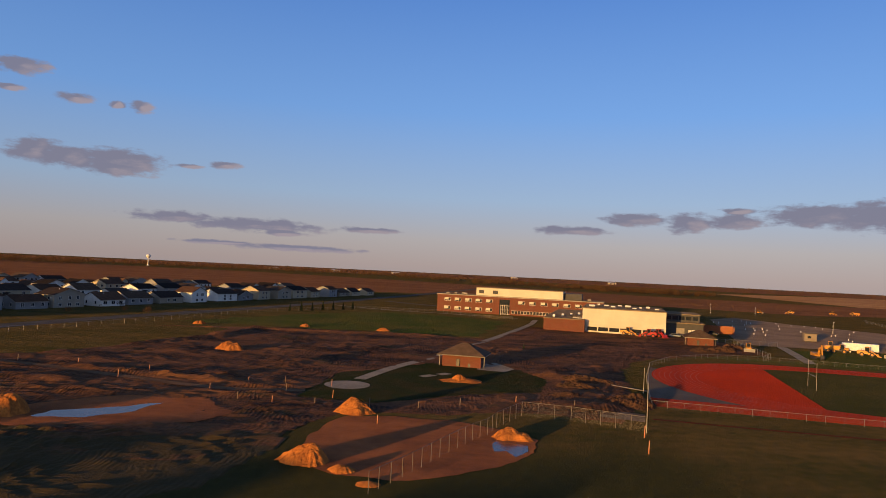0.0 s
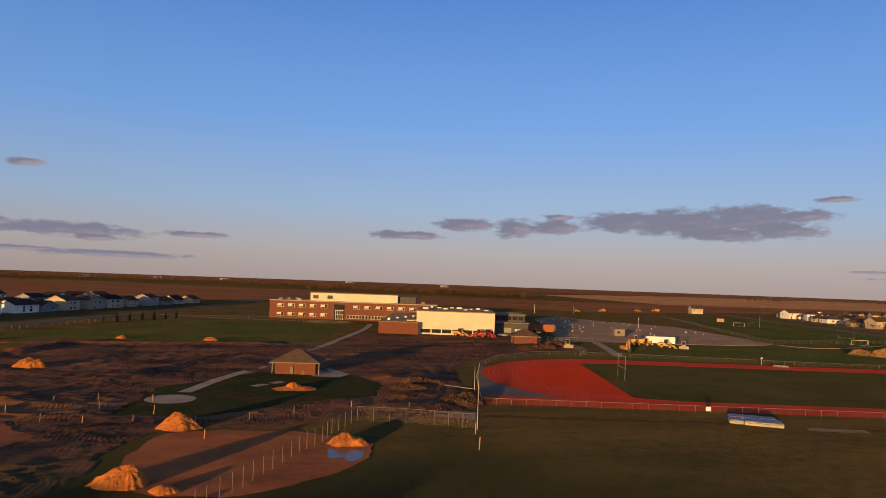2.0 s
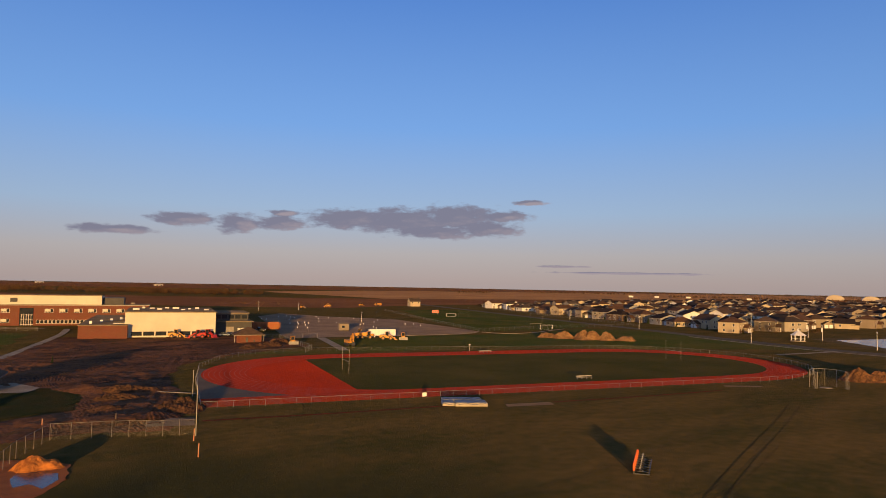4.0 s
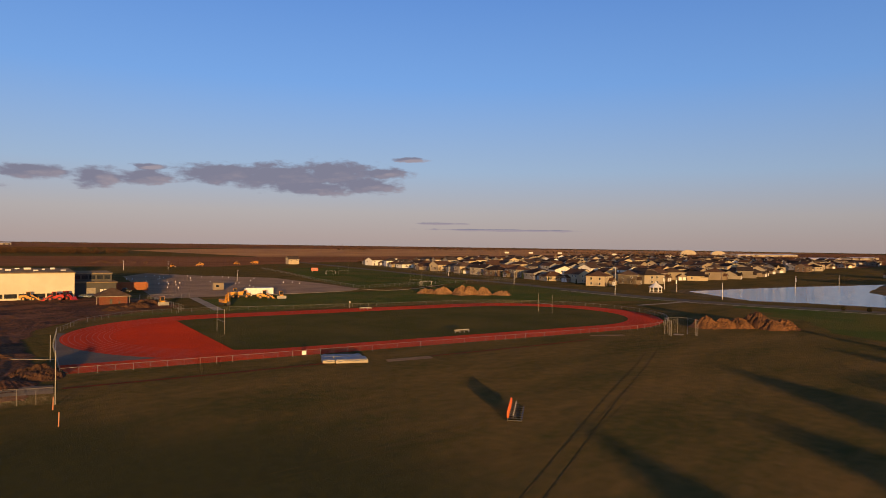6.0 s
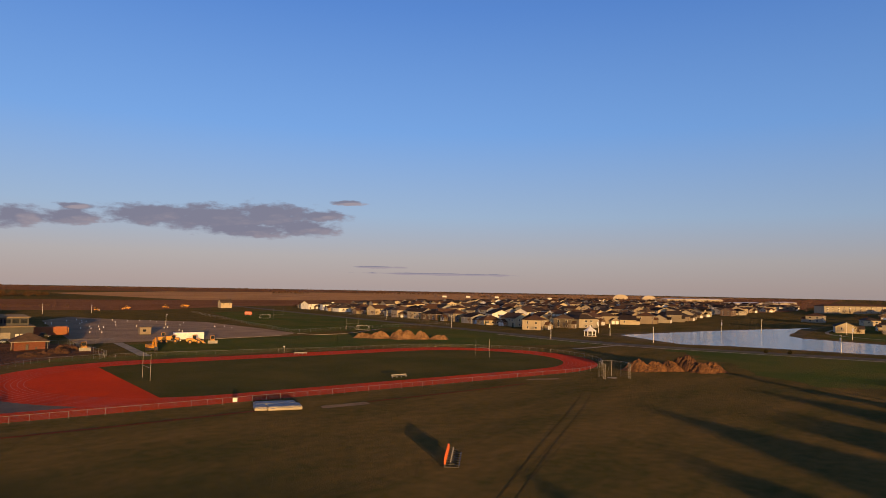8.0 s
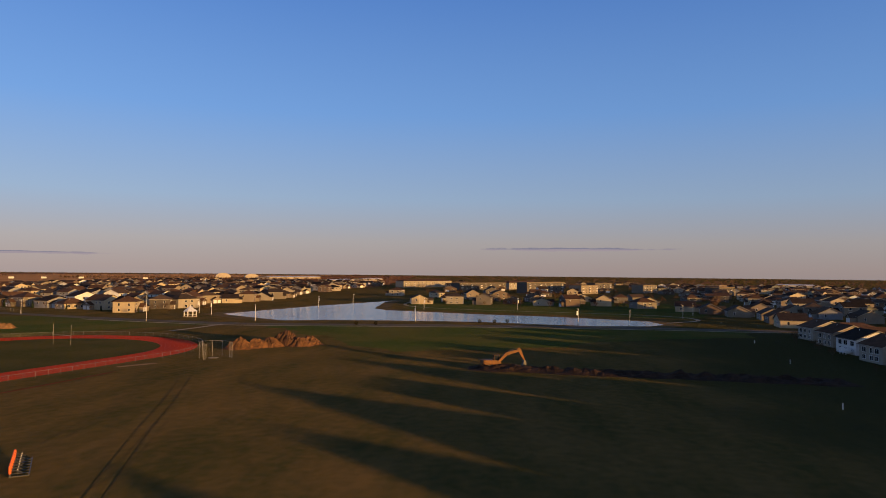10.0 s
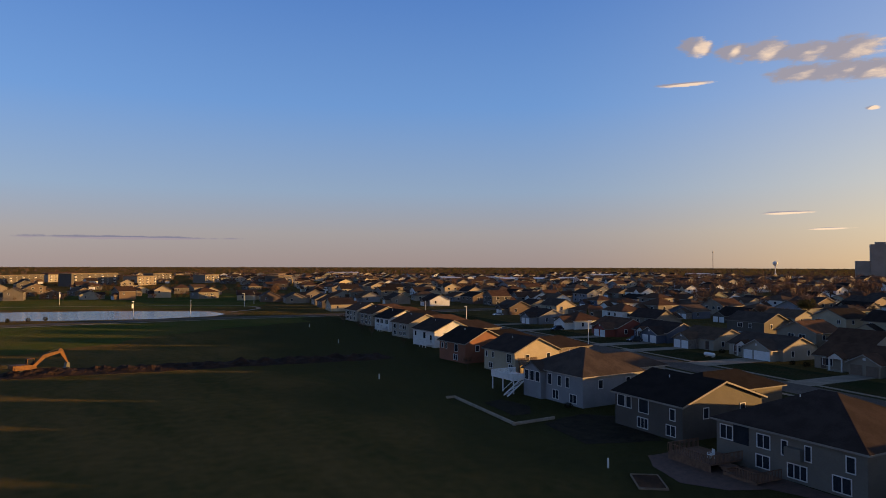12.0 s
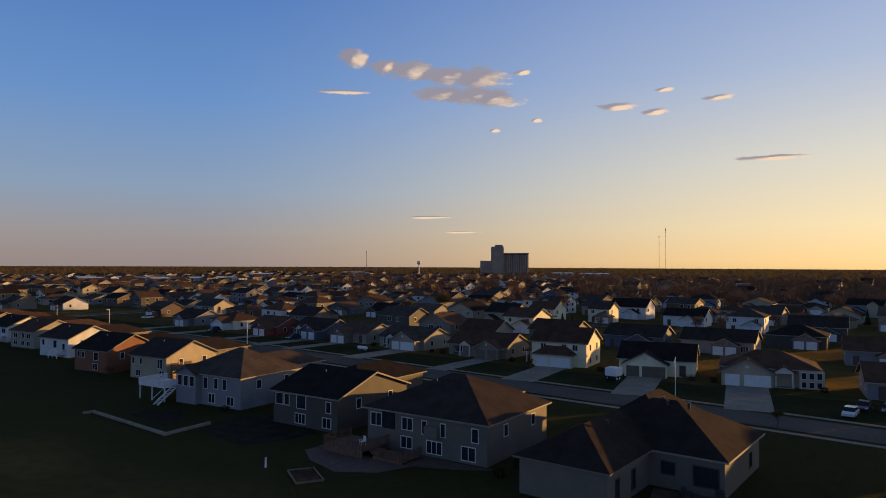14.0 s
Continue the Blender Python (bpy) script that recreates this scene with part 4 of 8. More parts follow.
for k, (x, y, rx, ry, h, turn, humps, skew) in enumerate([(-15.3, 79.6, 3.0, 2.4, 2.5, -4, 1, 0.35), (-12.5, 108.2, 4.6, 2.8, 2.3, -4, 2, 0.0), (9.9, 96.2, 3.5, 2.2, 1.9, -15, 2, -0.1), (-61, 95.5, 3.6, 3.0, 3.6, 5, 1, 0.3),
                                                         (-55.6, 176, 4.6, 3.6, 2.6, 0, 2, 0.1), (6, 142, 6.2, 2.6, 0.9, -5, 2, 0.0), (4.6, 142.5, 2.0, 1.6, 1.9, 0, 1, 0.0), (-85, 241, 2.6, 1.8, 1.5, 0, 2, 0.0), (-49, 250, 2.6, 1.8, 1.4, 0, 2, 0.0),
                                                         (-20.7, 247, 2.6, 1.8, 1.6, 0, 1, 0.0), (-7, 72.5, 1.9, 1.0, 0.5, 0, 2, 0.0), (-10.2, 77.0, 1.6, 1.4, 0.9, 0, 1, 0.0)]):
    mound("clay_mound", x, y, rx, ry, h, turn, CLAY_PILE, "tipped heap of orange clay on bare ground", 20 + k, humps, "clay heaps", 0.55, skew, k == 1)
for k, (x, y, rx, ry, h, turn) in enumerate([(98, 232, 6, 3, 2.0, 5), (88, 228, 7, 3, 1.6, 10), (104, 242, 4, 3, 2.2, 0), (34, 150, 9, 2.6, 1.5, -14), (37, 127, 6, 5, 1.9, 20), (30, 142, 7, 2.4, 1.3, -14), (24, 131, 6, 3, 1.0, 10)]):
    mound("soil_mound", x, y, rx, ry, h, turn, DARK_PILE, "low heap of dark brown topsoil", 40 + k, 3, "soil heaps", 1.5)
for k, (x, y, rx, ry, h, turn, humps) in enumerate([(225, 221.5, 6.5, 5, 2.2, -50, 2), (229.5, 214.5, 7.5, 6, 3.0, -50, 2), (235.5, 206, 7.5, 6, 4.0, -50, 1), (240.5, 199.5, 7, 6, 3.4, -50, 2), (244, 193.5, 5.5, 4, 1.8, -50, 2), (231, 204, 6, 4, 1.5, -45, 2)]):
    mound("spoil_mound", x, y, rx, ry, h, turn, SOIL_PILE, "big tan heap of excavated earth on grass", 60 + k, humps + 1, "spoil heaps", 1.25, 0.0, True)
for k, (x, y, rx, ry, h, turn, humps) in enumerate([(196, 78, 8, 5, 3.2, -40, 2), (203, 72, 7, 5, 2.8, -40, 2), (207, 63, 7, 5, 2.8, -30, 2)]):
    mound("spoil_mound", x, y, rx, ry, h, turn, SPOIL_BROWN, "rough brown heap of spoil on the grass", 80 + k, humps, "spoil heaps", 1.0, 0.0, True)
mound("dark_spoil_mound", 209, 69, 8, 6, 4.6, -30, DARK_PILE, "dark rounded heap of topsoil on the grass", 90, 2, "spoil heaps", 1.4, 0.0, True)


def trench_spoil():
    bm = bmesh.new()
    rows = []
    for i in range(150):
        y = 9 - i * 0.56
        x = 164.5 - 11.5 * i / 150 - 0.8 * noise.noise(Vector((i * 0.05, 1, 0)))
        row = []
        for k in range(13):
            w = (k - 6) / 6
            h = max(0, 1 - abs(w) ** 1.5) * (0.9 + 0.8 * fbm(x * 0.3 + w * 2, y * 0.35, 3.0)) * min(1, i / 6, (149 - i) / 6)
            row.append(bm.verts.new((x + w * (4.2 + 0.9 * noise.noise(Vector((y * 0.2, 4, w)))), y, max(0.0, h) + 0.01 + (0.12 * fbm(x * 1.3 + w * 5, y * 1.3, 8.0) if 0 < k < 12 else -0.03))))
        rows.append(row)
    for a, b in zip(rows, rows[1:]):
        for k in range(12):
            bm.faces.new((a[k], a[k + 1], b[k + 1], b[k]))
    bmesh.ops.recalc_face_normals(bm, faces=bm.faces[:])
    single("trench_spoil", bm, material("wet_black_topsoil", (0.022, 0.014, 0.010), (0.05, 0.028, 0.017), 0.4, 2.0, 0.9, 0.15, 2.2, spec=0.15, tilt=0.3), Matrix(), "long bank of dark spoil beside the trench", "soil", kind="structure")


trench_spoil()
RUT = material("pressed_wheel_mark", (0.060, 0.046, 0.015), (0.135, 0.088, 0.03), 0.25, 1.5, 0.95, 0.03, 4.0, spec=0.1, tilt=0.5)
for line, gauge, wide in (([(36, 30.5), (62, 40), (92, 51), (118, 60), (142, 69)], 1.0, 0.17), ([(30, 58), (60, 56), (95, 62), (130, 71), (160, 76)], 0.9, 0.10), ([(44, 50), (70, 44), (100, 52)], 0.8, 0.10)):
    for off in (-gauge, gauge):
        ribbon("tyre_track", [(x - off * 0.4, y + off * 0.9) for x, y in line], wide, 0.02, RUT, "worn tyre track across the grass", "tyre track")

# ---- building parts ----
CACHE = {}


def shared(key, make, mat):
    if key not in CACHE:
        CACHE[key] = mesh_of(make(), str(key[0]), mat)
    return CACHE[key]


def window_frame_mesh(w, h, div, glazed=False):
    """Frame and mullions as one connected grid; glazed: with the glass in the same mesh."""
    t = 0.11
    xs = [-w / 2 - t, -w / 2]
    for k in range(1, div):
        xs += [-w / 2 + w * k / div - 0.045, -w / 2 + w * k / div + 0.045]
    xs += [w / 2, w / 2 + t]
    zs = [-t, 0, h, h + t]
    bm = bmesh.new()
    v = {(i, j): bm.verts.new((x, 0, z)) for i, x in enumerate(xs) for j, z in enumerate(zs)}
    solid, glass = [], []
    for i in range(len(xs) - 1):
        for j in range(3):
            opening = i % 2 == 1 and j == 1
            if opening and not glazed:
                continue
            f = bm.faces.new((v[i, j], v[i + 1, j], v[i + 1, j + 1], v[i, j + 1]))
            (glass if opening else solid).append(f)
    for f in glass:
        f.material_index = 1
    r = bmesh.ops.extrude_face_region(bm, geom=solid)
    moved = [g for g in r["geom"] if isinstance(g, bmesh.types.BMVert)]
    for q in moved:
        q.co.y = -0.07
    for f in glass:
        for q in f.verts:
            q.co.y = -0.02
    bmesh.ops.recalc_face_normals(bm, faces=bm.faces[:])
    return bm


SIDES = {"S": 0, "E": 90, "N": 180, "W": 270}


def side_pose(rect, side, u, z, proud=0.0):
    """A pose on the outside of one wall of the rectangle, u metres from the wall's middle, x along the wall, -y outwards."""
    x0, x1, y0, y1 = rect
    cx, cy = (x0 + x1) / 2, (y0 + y1) / 2
    p = {"S": (cx + u, y0 - proud), "N": (cx - u, y1 + proud), "E": (x1 + proud, cy + u), "W": (x0 - proud, cy - u)}[side]
    return pose(p[0], p[1], z, 0, 0, SIDES[side])


def window(parent, rect, side, u, z, w=1.2, h=1.3, div=2, frame_mat=None, sub=True):
    m = side_pose(rect, side, u, z)
    fm = frame_mat or TRIM
    if not sub:     # far off: frame and glass in one piece
        key = ("far_window", w, h, div)
        if key not in CACHE:
            bm = window_frame_mesh(w, h, div, True)
            CACHE[key] = mesh_of(bm, "window", fm)
            CACHE[key].materials.append(GLASS)
        return part("window", CACHE[key], fm, parent, at=m)
    f = part("window", shared(("window", w, h, div, fm.name), lambda: window_frame_mesh(w, h, div), fm), fm, parent, at=m)
    g = shared(("pane", w, h), lambda: box(-w / 2 - 0.01, w / 2 + 0.01, -0.025, 0.0, -0.01, h + 0.01), GLASS)
    part("pane", g, GLASS, f)
    return f


def garage_door_mesh(w, h):
    bm = bmesh.new()
    n = 4
    for k in range(n):
        add_box(bm, -w / 2, w / 2, -0.06, 0.0, h * k / n + 0.012, h * (k + 1) / n - 0.012)
    add_box(bm, -w / 2, w / 2, -0.035, 0.0, 0, h)
    return bm


def garage_door(parent, rect, side, u, w, mat, h=2.2):
    part("garage_door", shared(("garage_door", w, h, mat.name), lambda: garage_door_mesh(w, h), mat), mat, parent, at=side_pose(rect, side, u, 0.02, 0.005))


def entry_door(parent, rect, side, u, mat, z=0.15):
    def make():
        bm = bmesh.new()
        add_box(bm, -0.5, 0.5, -0.05, 0, 0, 2.1)
        add_box(bm, -0.62, -0.5, -0.08, 0, 0, 2.2)
        add_box(bm, 0.5, 0.62, -0.08, 0, 0, 2.2)
        add_box(bm, -0.62, 0.62, -0.08, 0, 2.1, 2.22)
        return bm
    part("door", shared(("door", mat.name), make, mat), mat, parent, at=side_pose(rect, side, u, z, 0.004))


def walls_mesh(rect, z0, eave, rise, roof):
    x0, x1, y0, y1 = rect
    bm = bmesh.new()
    if roof == "gx":
        add_prism(bm, [(y0, z0), (y1, z0), (y1, eave), ((y0 + y1) / 2, eave + rise - 0.05), (y0, eave)], "x", x0, x1)
    elif roof == "gy":
        add_prism(bm, [(x0, z0), (x1, z0), (x1, eave), ((x0 + x1) / 2, eave + rise - 0.05), (x0, eave)], "y", y0, y1)
    else:
        add_box(bm, x0, x1, y0, y1, z0, eave)
    return bm


def roof_mesh(rect, eave, rise, roof, ov=0.5, th=0.16):
    x0, x1, y0, y1 = rect
    bm = bmesh.new()
    if roof in ("gx", "gy"):
        a, b = (y0, y1) if roof == "gx" else (x0, x1)
        lo, hi = (x0, x1) if roof == "gx" else (y0, y1)
        mid = (a + b) / 2
        s = rise / ((b - a) / 2)
        e = eave - ov * s
        pts = [(a - ov, e), (mid, eave + rise), (b + ov, e), (b + ov, e + th), (mid, eave + rise + th), (a - ov, e + th)]
        add_prism(bm, pts, "x" if roof == "gx" else "y", lo - ov, hi + ov)
    else:
        X0, X1, Y0, Y1 = x0 - ov, x1 + ov, y0 - ov, y1 + ov
        w, d = X1 - X0, Y1 - Y0
        if w >= d:
            r0, r1 = (X0 + d * 0.5, (Y0 + Y1) / 2), (X1 - d * 0.5, (Y0 + Y1) / 2)
            if w - d < 0.5:
                r0, r1 = ((X0 + X1) / 2 - 0.3, r0[1]), ((X0 + X1) / 2 + 0.3, r0[1])
        else:
            r0, r1 = ((X0 + X1) / 2, Y0 + w * 0.5), ((X0 + X1) / 2, Y1 - w * 0.5)
        lo = [bm.verts.new((x, y, eave)) for x, y in ((X0, Y0), (X1, Y0), (X1, Y1), (X0, Y1))]
        c = [bm.verts.new((x, y, eave + th)) for x, y in ((X0, Y0), (X1, Y0), (X1, Y1), (X0, Y1))]
        t0, t1 = bm.verts.new((*r0, eave + th + rise)), bm.verts.new((*r1, eave + th + rise))
        bm.faces.new(lo[::-1])
        for k in range(4):
            bm.faces.new((lo[k], lo[(k + 1) % 4], c[(k + 1) % 4], c[k]))
        if w >= d:
            fs = ((c[0], c[1], t1, t0), (c[1], c[2], t1), (c[2], c[3], t0, t1), (c[3], c[0], t0))
        else:
            fs = ((c[0], c[1], t0), (c[1], c[2], t1, t0), (c[2], c[3], t1), (c[3], c[0], t0, t1))
        for f in fs:
            bm.faces.new(f)
        bmesh.ops.recalc_face_normals(bm, faces=bm.faces[:])
    return bm


def fascia_mesh(rect, eave, rise, roof, ov=0.5):
    x0, x1, y0, y1 = rect
    bm = bmesh.new()
    if roof in ("gx", "gy"):
        a, b = (y0, y1) if roof == "gx" else (x0, x1)
        lo, hi = (x0 - ov, x1 + ov) if roof == "gx" else (y0 - ov, y1 + ov)
        mid, s = (a + b) / 2, rise / ((b - a) / 2)
        e = eave - ov * s
        pts = [(a - ov - 0.02, e - 0.14), (mid, eave + rise - 0.14), (b + ov + 0.02, e - 0.14), (b + ov + 0.02, e + 0.10), (mid, eave + rise + 0.10), (a - ov - 0.02, e + 0.10)]
        for p, q in ((lo - 0.05, lo), (hi, hi + 0.05)):
            add_prism(bm, pts, "x" if roof == "gx" else "y", p, q)
        for p, q in ((a - ov - 0.04, a - ov), (b + ov, b + ov + 0.04)):
            if roof == "gx":
                add_box(bm, lo, hi, p, q, e - 0.1, e + 0.12)
            else:
                add_box(bm, p, q, lo, hi, e - 0.1, e + 0.12)
    else:
        X0, X1, Y0, Y1 = x0 - ov, x1 + ov, y0 - ov, y1 + ov
        z0, z1, t = eave - 0.08, eave + 0.12, 0.04
        add_box(bm, X0 - t, X1 + t, Y0 - t, Y0, z0, z1)
        add_box(bm, X0 - t, X1 + t, Y1, Y1 + t, z0, z1)
        add_box(bm, X0 - t, X0, Y0, Y1, z0, z1)
        add_box(bm, X1, X1 + t, Y0, Y1, z0, z1)
    return bm


def volume(parent, rect, eave, rise, roof, wall, roofm, z0=-0.3, fascia=True, ov=0.5):
    part("wall", walls_mesh(rect, z0, eave, rise, roof), wall, parent)
    part("roof", roof_mesh(rect, eave, rise, roof, ov), roofm, parent)
    if fascia:
        part("fascia", fascia_mesh(rect, eave, rise, roof, ov), FASCIA, parent)


GARAGE_WHITE = material("white_garage_panel", (0.74, 0.73, 0.71), (0.66, 0.65, 0.63), 0.8, 8.0, 0.6, local=True)
GARAGE_BROWN = material("brown_garage_panel", (0.17, 0.115, 0.08), (0.13, 0.09, 0.06), 0.8, 8.0, 0.6, local=True)
DOOR_DARK = material("dark_front_door", (0.09, 0.05, 0.035), (0.07, 0.04, 0.03), 1.0, 8.0, 0.5, local=True)
WORDS = {"slate": "dark slate", "brown": "brown", "grey": "grey", "taupe": "taupe", "black": "black"}


def house(x, y, turn, w=15.0, d=11.0, eave=3.0, rise=2.4, roof="gx", wall="tan", top="brown", garage=None, storeys=1, detail=2, seed=0, group="houses",
          extra=None, label="", back_windows=None, door_mat=None):
    """A detached house; the front looks along its own -y. garage: (u of its middle, width, projection, roof)."""
    rng = random.Random(seed * 7 + 3)
    what = label or f"{wall} {'two-storey' if storeys > 1 else 'one-storey'} house with {WORDS[top]} shingle roof on its lawn"
    hs = base("house", pose(x, y, 0, 0, 0, turn), what, "house", group)
    wm, rm = SIDINGS[wall], ROOFS[top]
    rect = (-w / 2, w / 2, -d / 2, d / 2)
    volume(hs, rect, eave, rise, roof, wm, rm, fascia=detail > 0)
    z1 = 0.9
    if garage:
        gu, gw, gp, gr = garage
        g = (gu - gw / 2, gu + gw / 2, -d / 2 - gp, -d / 2 + 1.5)
        ge = 3.6 if gp > 8 else 2.75
        gm = SIDINGS[wall] if rng.random() < 0.75 else STONE
        volume(hs, g, ge, gw * 0.26 if gr == "gy" else 2.2 if gp > 8 else 1.7, gr, gm, rm, fascia=detail > 0)
        dm = GARAGE_BROWN if (wall in ("brown", "tan") and rng.random() < 0.4) else GARAGE_WHITE
        dm = door_mat or dm
        if gw > 7.5:
            garage_door(hs, g, "S", -gw / 4 - 0.35, 2.6, dm)
            garage_door(hs, g, "S", gw / 5, 4.6, dm)
        elif gw > 5:
            garage_door(hs, g, "S", -gw / 4, 2.5, dm)
            garage_door(hs, g, "S", gw / 4, 2.5, dm)
        else:
            garage_door(hs, g, "S", 0, 2.6, dm)
        free = [u for u in (-w / 2 + 2.2, 0.0, w / 2 - 2.2) if abs(u - gu) > gw / 2 + 1.0]
        if detail > 0 and free:
            entry_door(hs, rect, "S", min(free, key=lambda u: abs(u - gu)), DOOR_DARK)
            for u in free[1:] if len(free) > 1 else []:
                window(hs, rect, "S", u, z1, 1.8, 1.4, 3, sub=detail > 1)
        gwin = detail > 1
        if gwin and gr == "gy":
            part("gable_vent", shared(("gable_vent",), lambda: box(-0.3, 0.3, -0.05, 0, 0, 0.5), TRIM), TRIM, hs, at=side_pose(g, "S", 0, ge + gw * 0.08, 0.003))
    n_back = 3 if detail > 1 else 2 if detail else 1
    if back_windows is None:
        for k in range(n_back):
            u = (k - (n_back - 1) / 2) * w * 0.3 + rng.uniform(-0.4, 0.4)
            window(hs, rect, "N", u, eave - 2.0, rng.choice((1.2, 1.8)), 1.3, 2, sub=detail > 1)
            if (storeys > 1 or eave > 4) and detail:
                window(hs, rect, "N", u, 0.7, 1.5, 1.1, 2, sub=detail > 1)
    else:
        for u, z, ww, hh, dv in back_windows:
            window(hs, rect, "N", u, z, ww, hh, dv)
    if detail > 0:
        for s in "EW":
            for u in (-d * 0.22, d * 0.24)[:detail]:
                window(hs, rect, s, u, eave - 2.0, 0.9, 1.3, 1, sub=detail > 1)
                if storeys > 1 and detail > 1:
                    window(hs, rect, s, u, 0.8, 0.9, 1.2, 1)
        if storeys > 1:
            for u in (-w * 0.28, w * 0.3, w * 0.1)[:detail + 1]:
                window(hs, rect, "S", u, eave - 1.9, 1.1, 1.2, 2, sub=detail > 1)
        ridge = eave + rise + 0.1
        if detail > 1:
          part("roof_vent", shared(("roof_vent",), lambda: rod((0, 0, -0.3), (0, 0, 0.45), 0.07), WHITE_METAL), WHITE_METAL, hs,
             at=pose(w * 0.12, d * 0.12, ridge - rise * 0.25))
    else:
        window(hs, rect, "S", -w * 0.25, eave - 1.9, 1.4, 1.2, 2, sub=False)
    if extra:
        extra(hs, rect)
    return hs


def rail_run(bm_rail, bm_post, p, q, z, n):
    add_box(bm_rail, 0, (Vector(q) - Vector(p)).length, -0.04, 0.04, z + 0.92, z + 1.0, Matrix.Translation((*p, 0)) @ Matrix.Rotation(math.atan2(q[1] - p[1], q[0] - p[0]), 4, "Z"))
    for k in range(n + 1):
        c = Vector(p).lerp(Vector(q), k / n)
        add_box(bm_post, c.x - 0.03, c.x + 0.03, c.y - 0.03, c.y + 0.03, z, z + 0.95)


def deck(parent, x0, x1, y0, y1, z, mat, stair=None):
    part("deck", box(x0, x1, y0, y1, z - 0.25, z), mat, parent)
    for px in (x0 + 0.15, (x0 + x1) / 2, x1 - 0.15):
        part("deck_post", box(px - 0.09, px + 0.09, y1 - 0.3, y1 - 0.12, -0.2, z - 0.25), mat, parent)
    r, b = bmesh.new(), bmesh.new()
    rail_run(r, b, (x0, y0), (x0, y1), z, int((y1 - y0) / 0.14))
    rail_run(r, b, (x0, y1), (x1, y1), z, int((x1 - x0) / 0.14))
    rail_run(r, b, (x1, y1), (x1, y0), z, int((y1 - y0) / 0.14))
    part("railing", r, mat, parent)
    part("balustrade", b, mat, parent)
    if stair:
        sx, sy, dirx = stair
        bm = bmesh.new()
        n = int(z / 0.19)
        for k in range(n):
            add_box(bm, sx, sx + 1.1, sy + k * 0.27, sy + k * 0.27 + 0.3, z - 0.2 * (k + 1) - 0.05, z - 0.2 * (k + 1))
        add_prism(bm, [(sy, z - 0.3), (sy, z), (sy + n * 0.27, 0.2), (sy + n * 0.27, -0.1)], "x", sx - 0.05, sx)
        add_prism(bm, [(sy, z - 0.3), (sy, z), (sy + n * 0.27, 0.2), (sy + n * 0.27, -0.1)], "x", sx + 1.1, sx + 1.15)
        add_prism(bm, [(sy, z + 0.85), (sy, z + 0.95), (sy + n * 0.27, 1.1), (sy + n * 0.27, 1.0)], "x", sx + 1.08, sx + 1.16)
        part("stair", bm, mat, parent)


# ---- the row of houses along the grass, backs to the field ----
def bay_back(hs, rect):
    """A shallow gabled bay with tall windows, and a high white deck with a stair."""
    x0, x1, y0, y1 = rect
    b = (x1 - 5.2, x1 - 0.4, y1 - 0.5, y1 + 1.0)
    volume(hs, b, 4.9, 1.3, "gy", SIDINGS["pearl"], ROOFS["grey"], ov=0.35)
    for u in (-1.5, 0.0, 1.5):
        window(hs, b, "N", u, 2.9, 1.0, 1.6, 1)
    deck(hs, x1 + 0.6, x1 + 7.4, y1 - 3.0, y1 + 2.6, 2.55, RAIL_WHITE, (x1 - 0.6, y1 + 1.2, 1))


def deck_wood(hs, rect):
    x0, x1, y0, y1 = rect
    deck(hs, x0 - 3.2, x0 - 0.02, y1 - 6.0, y1 - 1.0, 2.4, WOOD)


def deck_small(hs, rect):
    x0, x1, y0, y1 = rect
    deck(hs, x0 + 1.0, x0 + 4.6, y1 + 0.01, y1 + 2.4, 1.0, RAIL_WHITE)


def patio_back(hs, rect):
    """Box bay on brackets and the patio doors."""
    x0, x1, y0, y1 = rect
    part("box_bay", box(-2.35, -0.45, y1, y1 + 0.75, 2.5, 3.7, 0.03), SIDINGS["taupe"], hs)
    part("patio_door", box(4.4, 6.4, y1, y1 + 0.06, 2.5, 4.6), GLASS, hs)


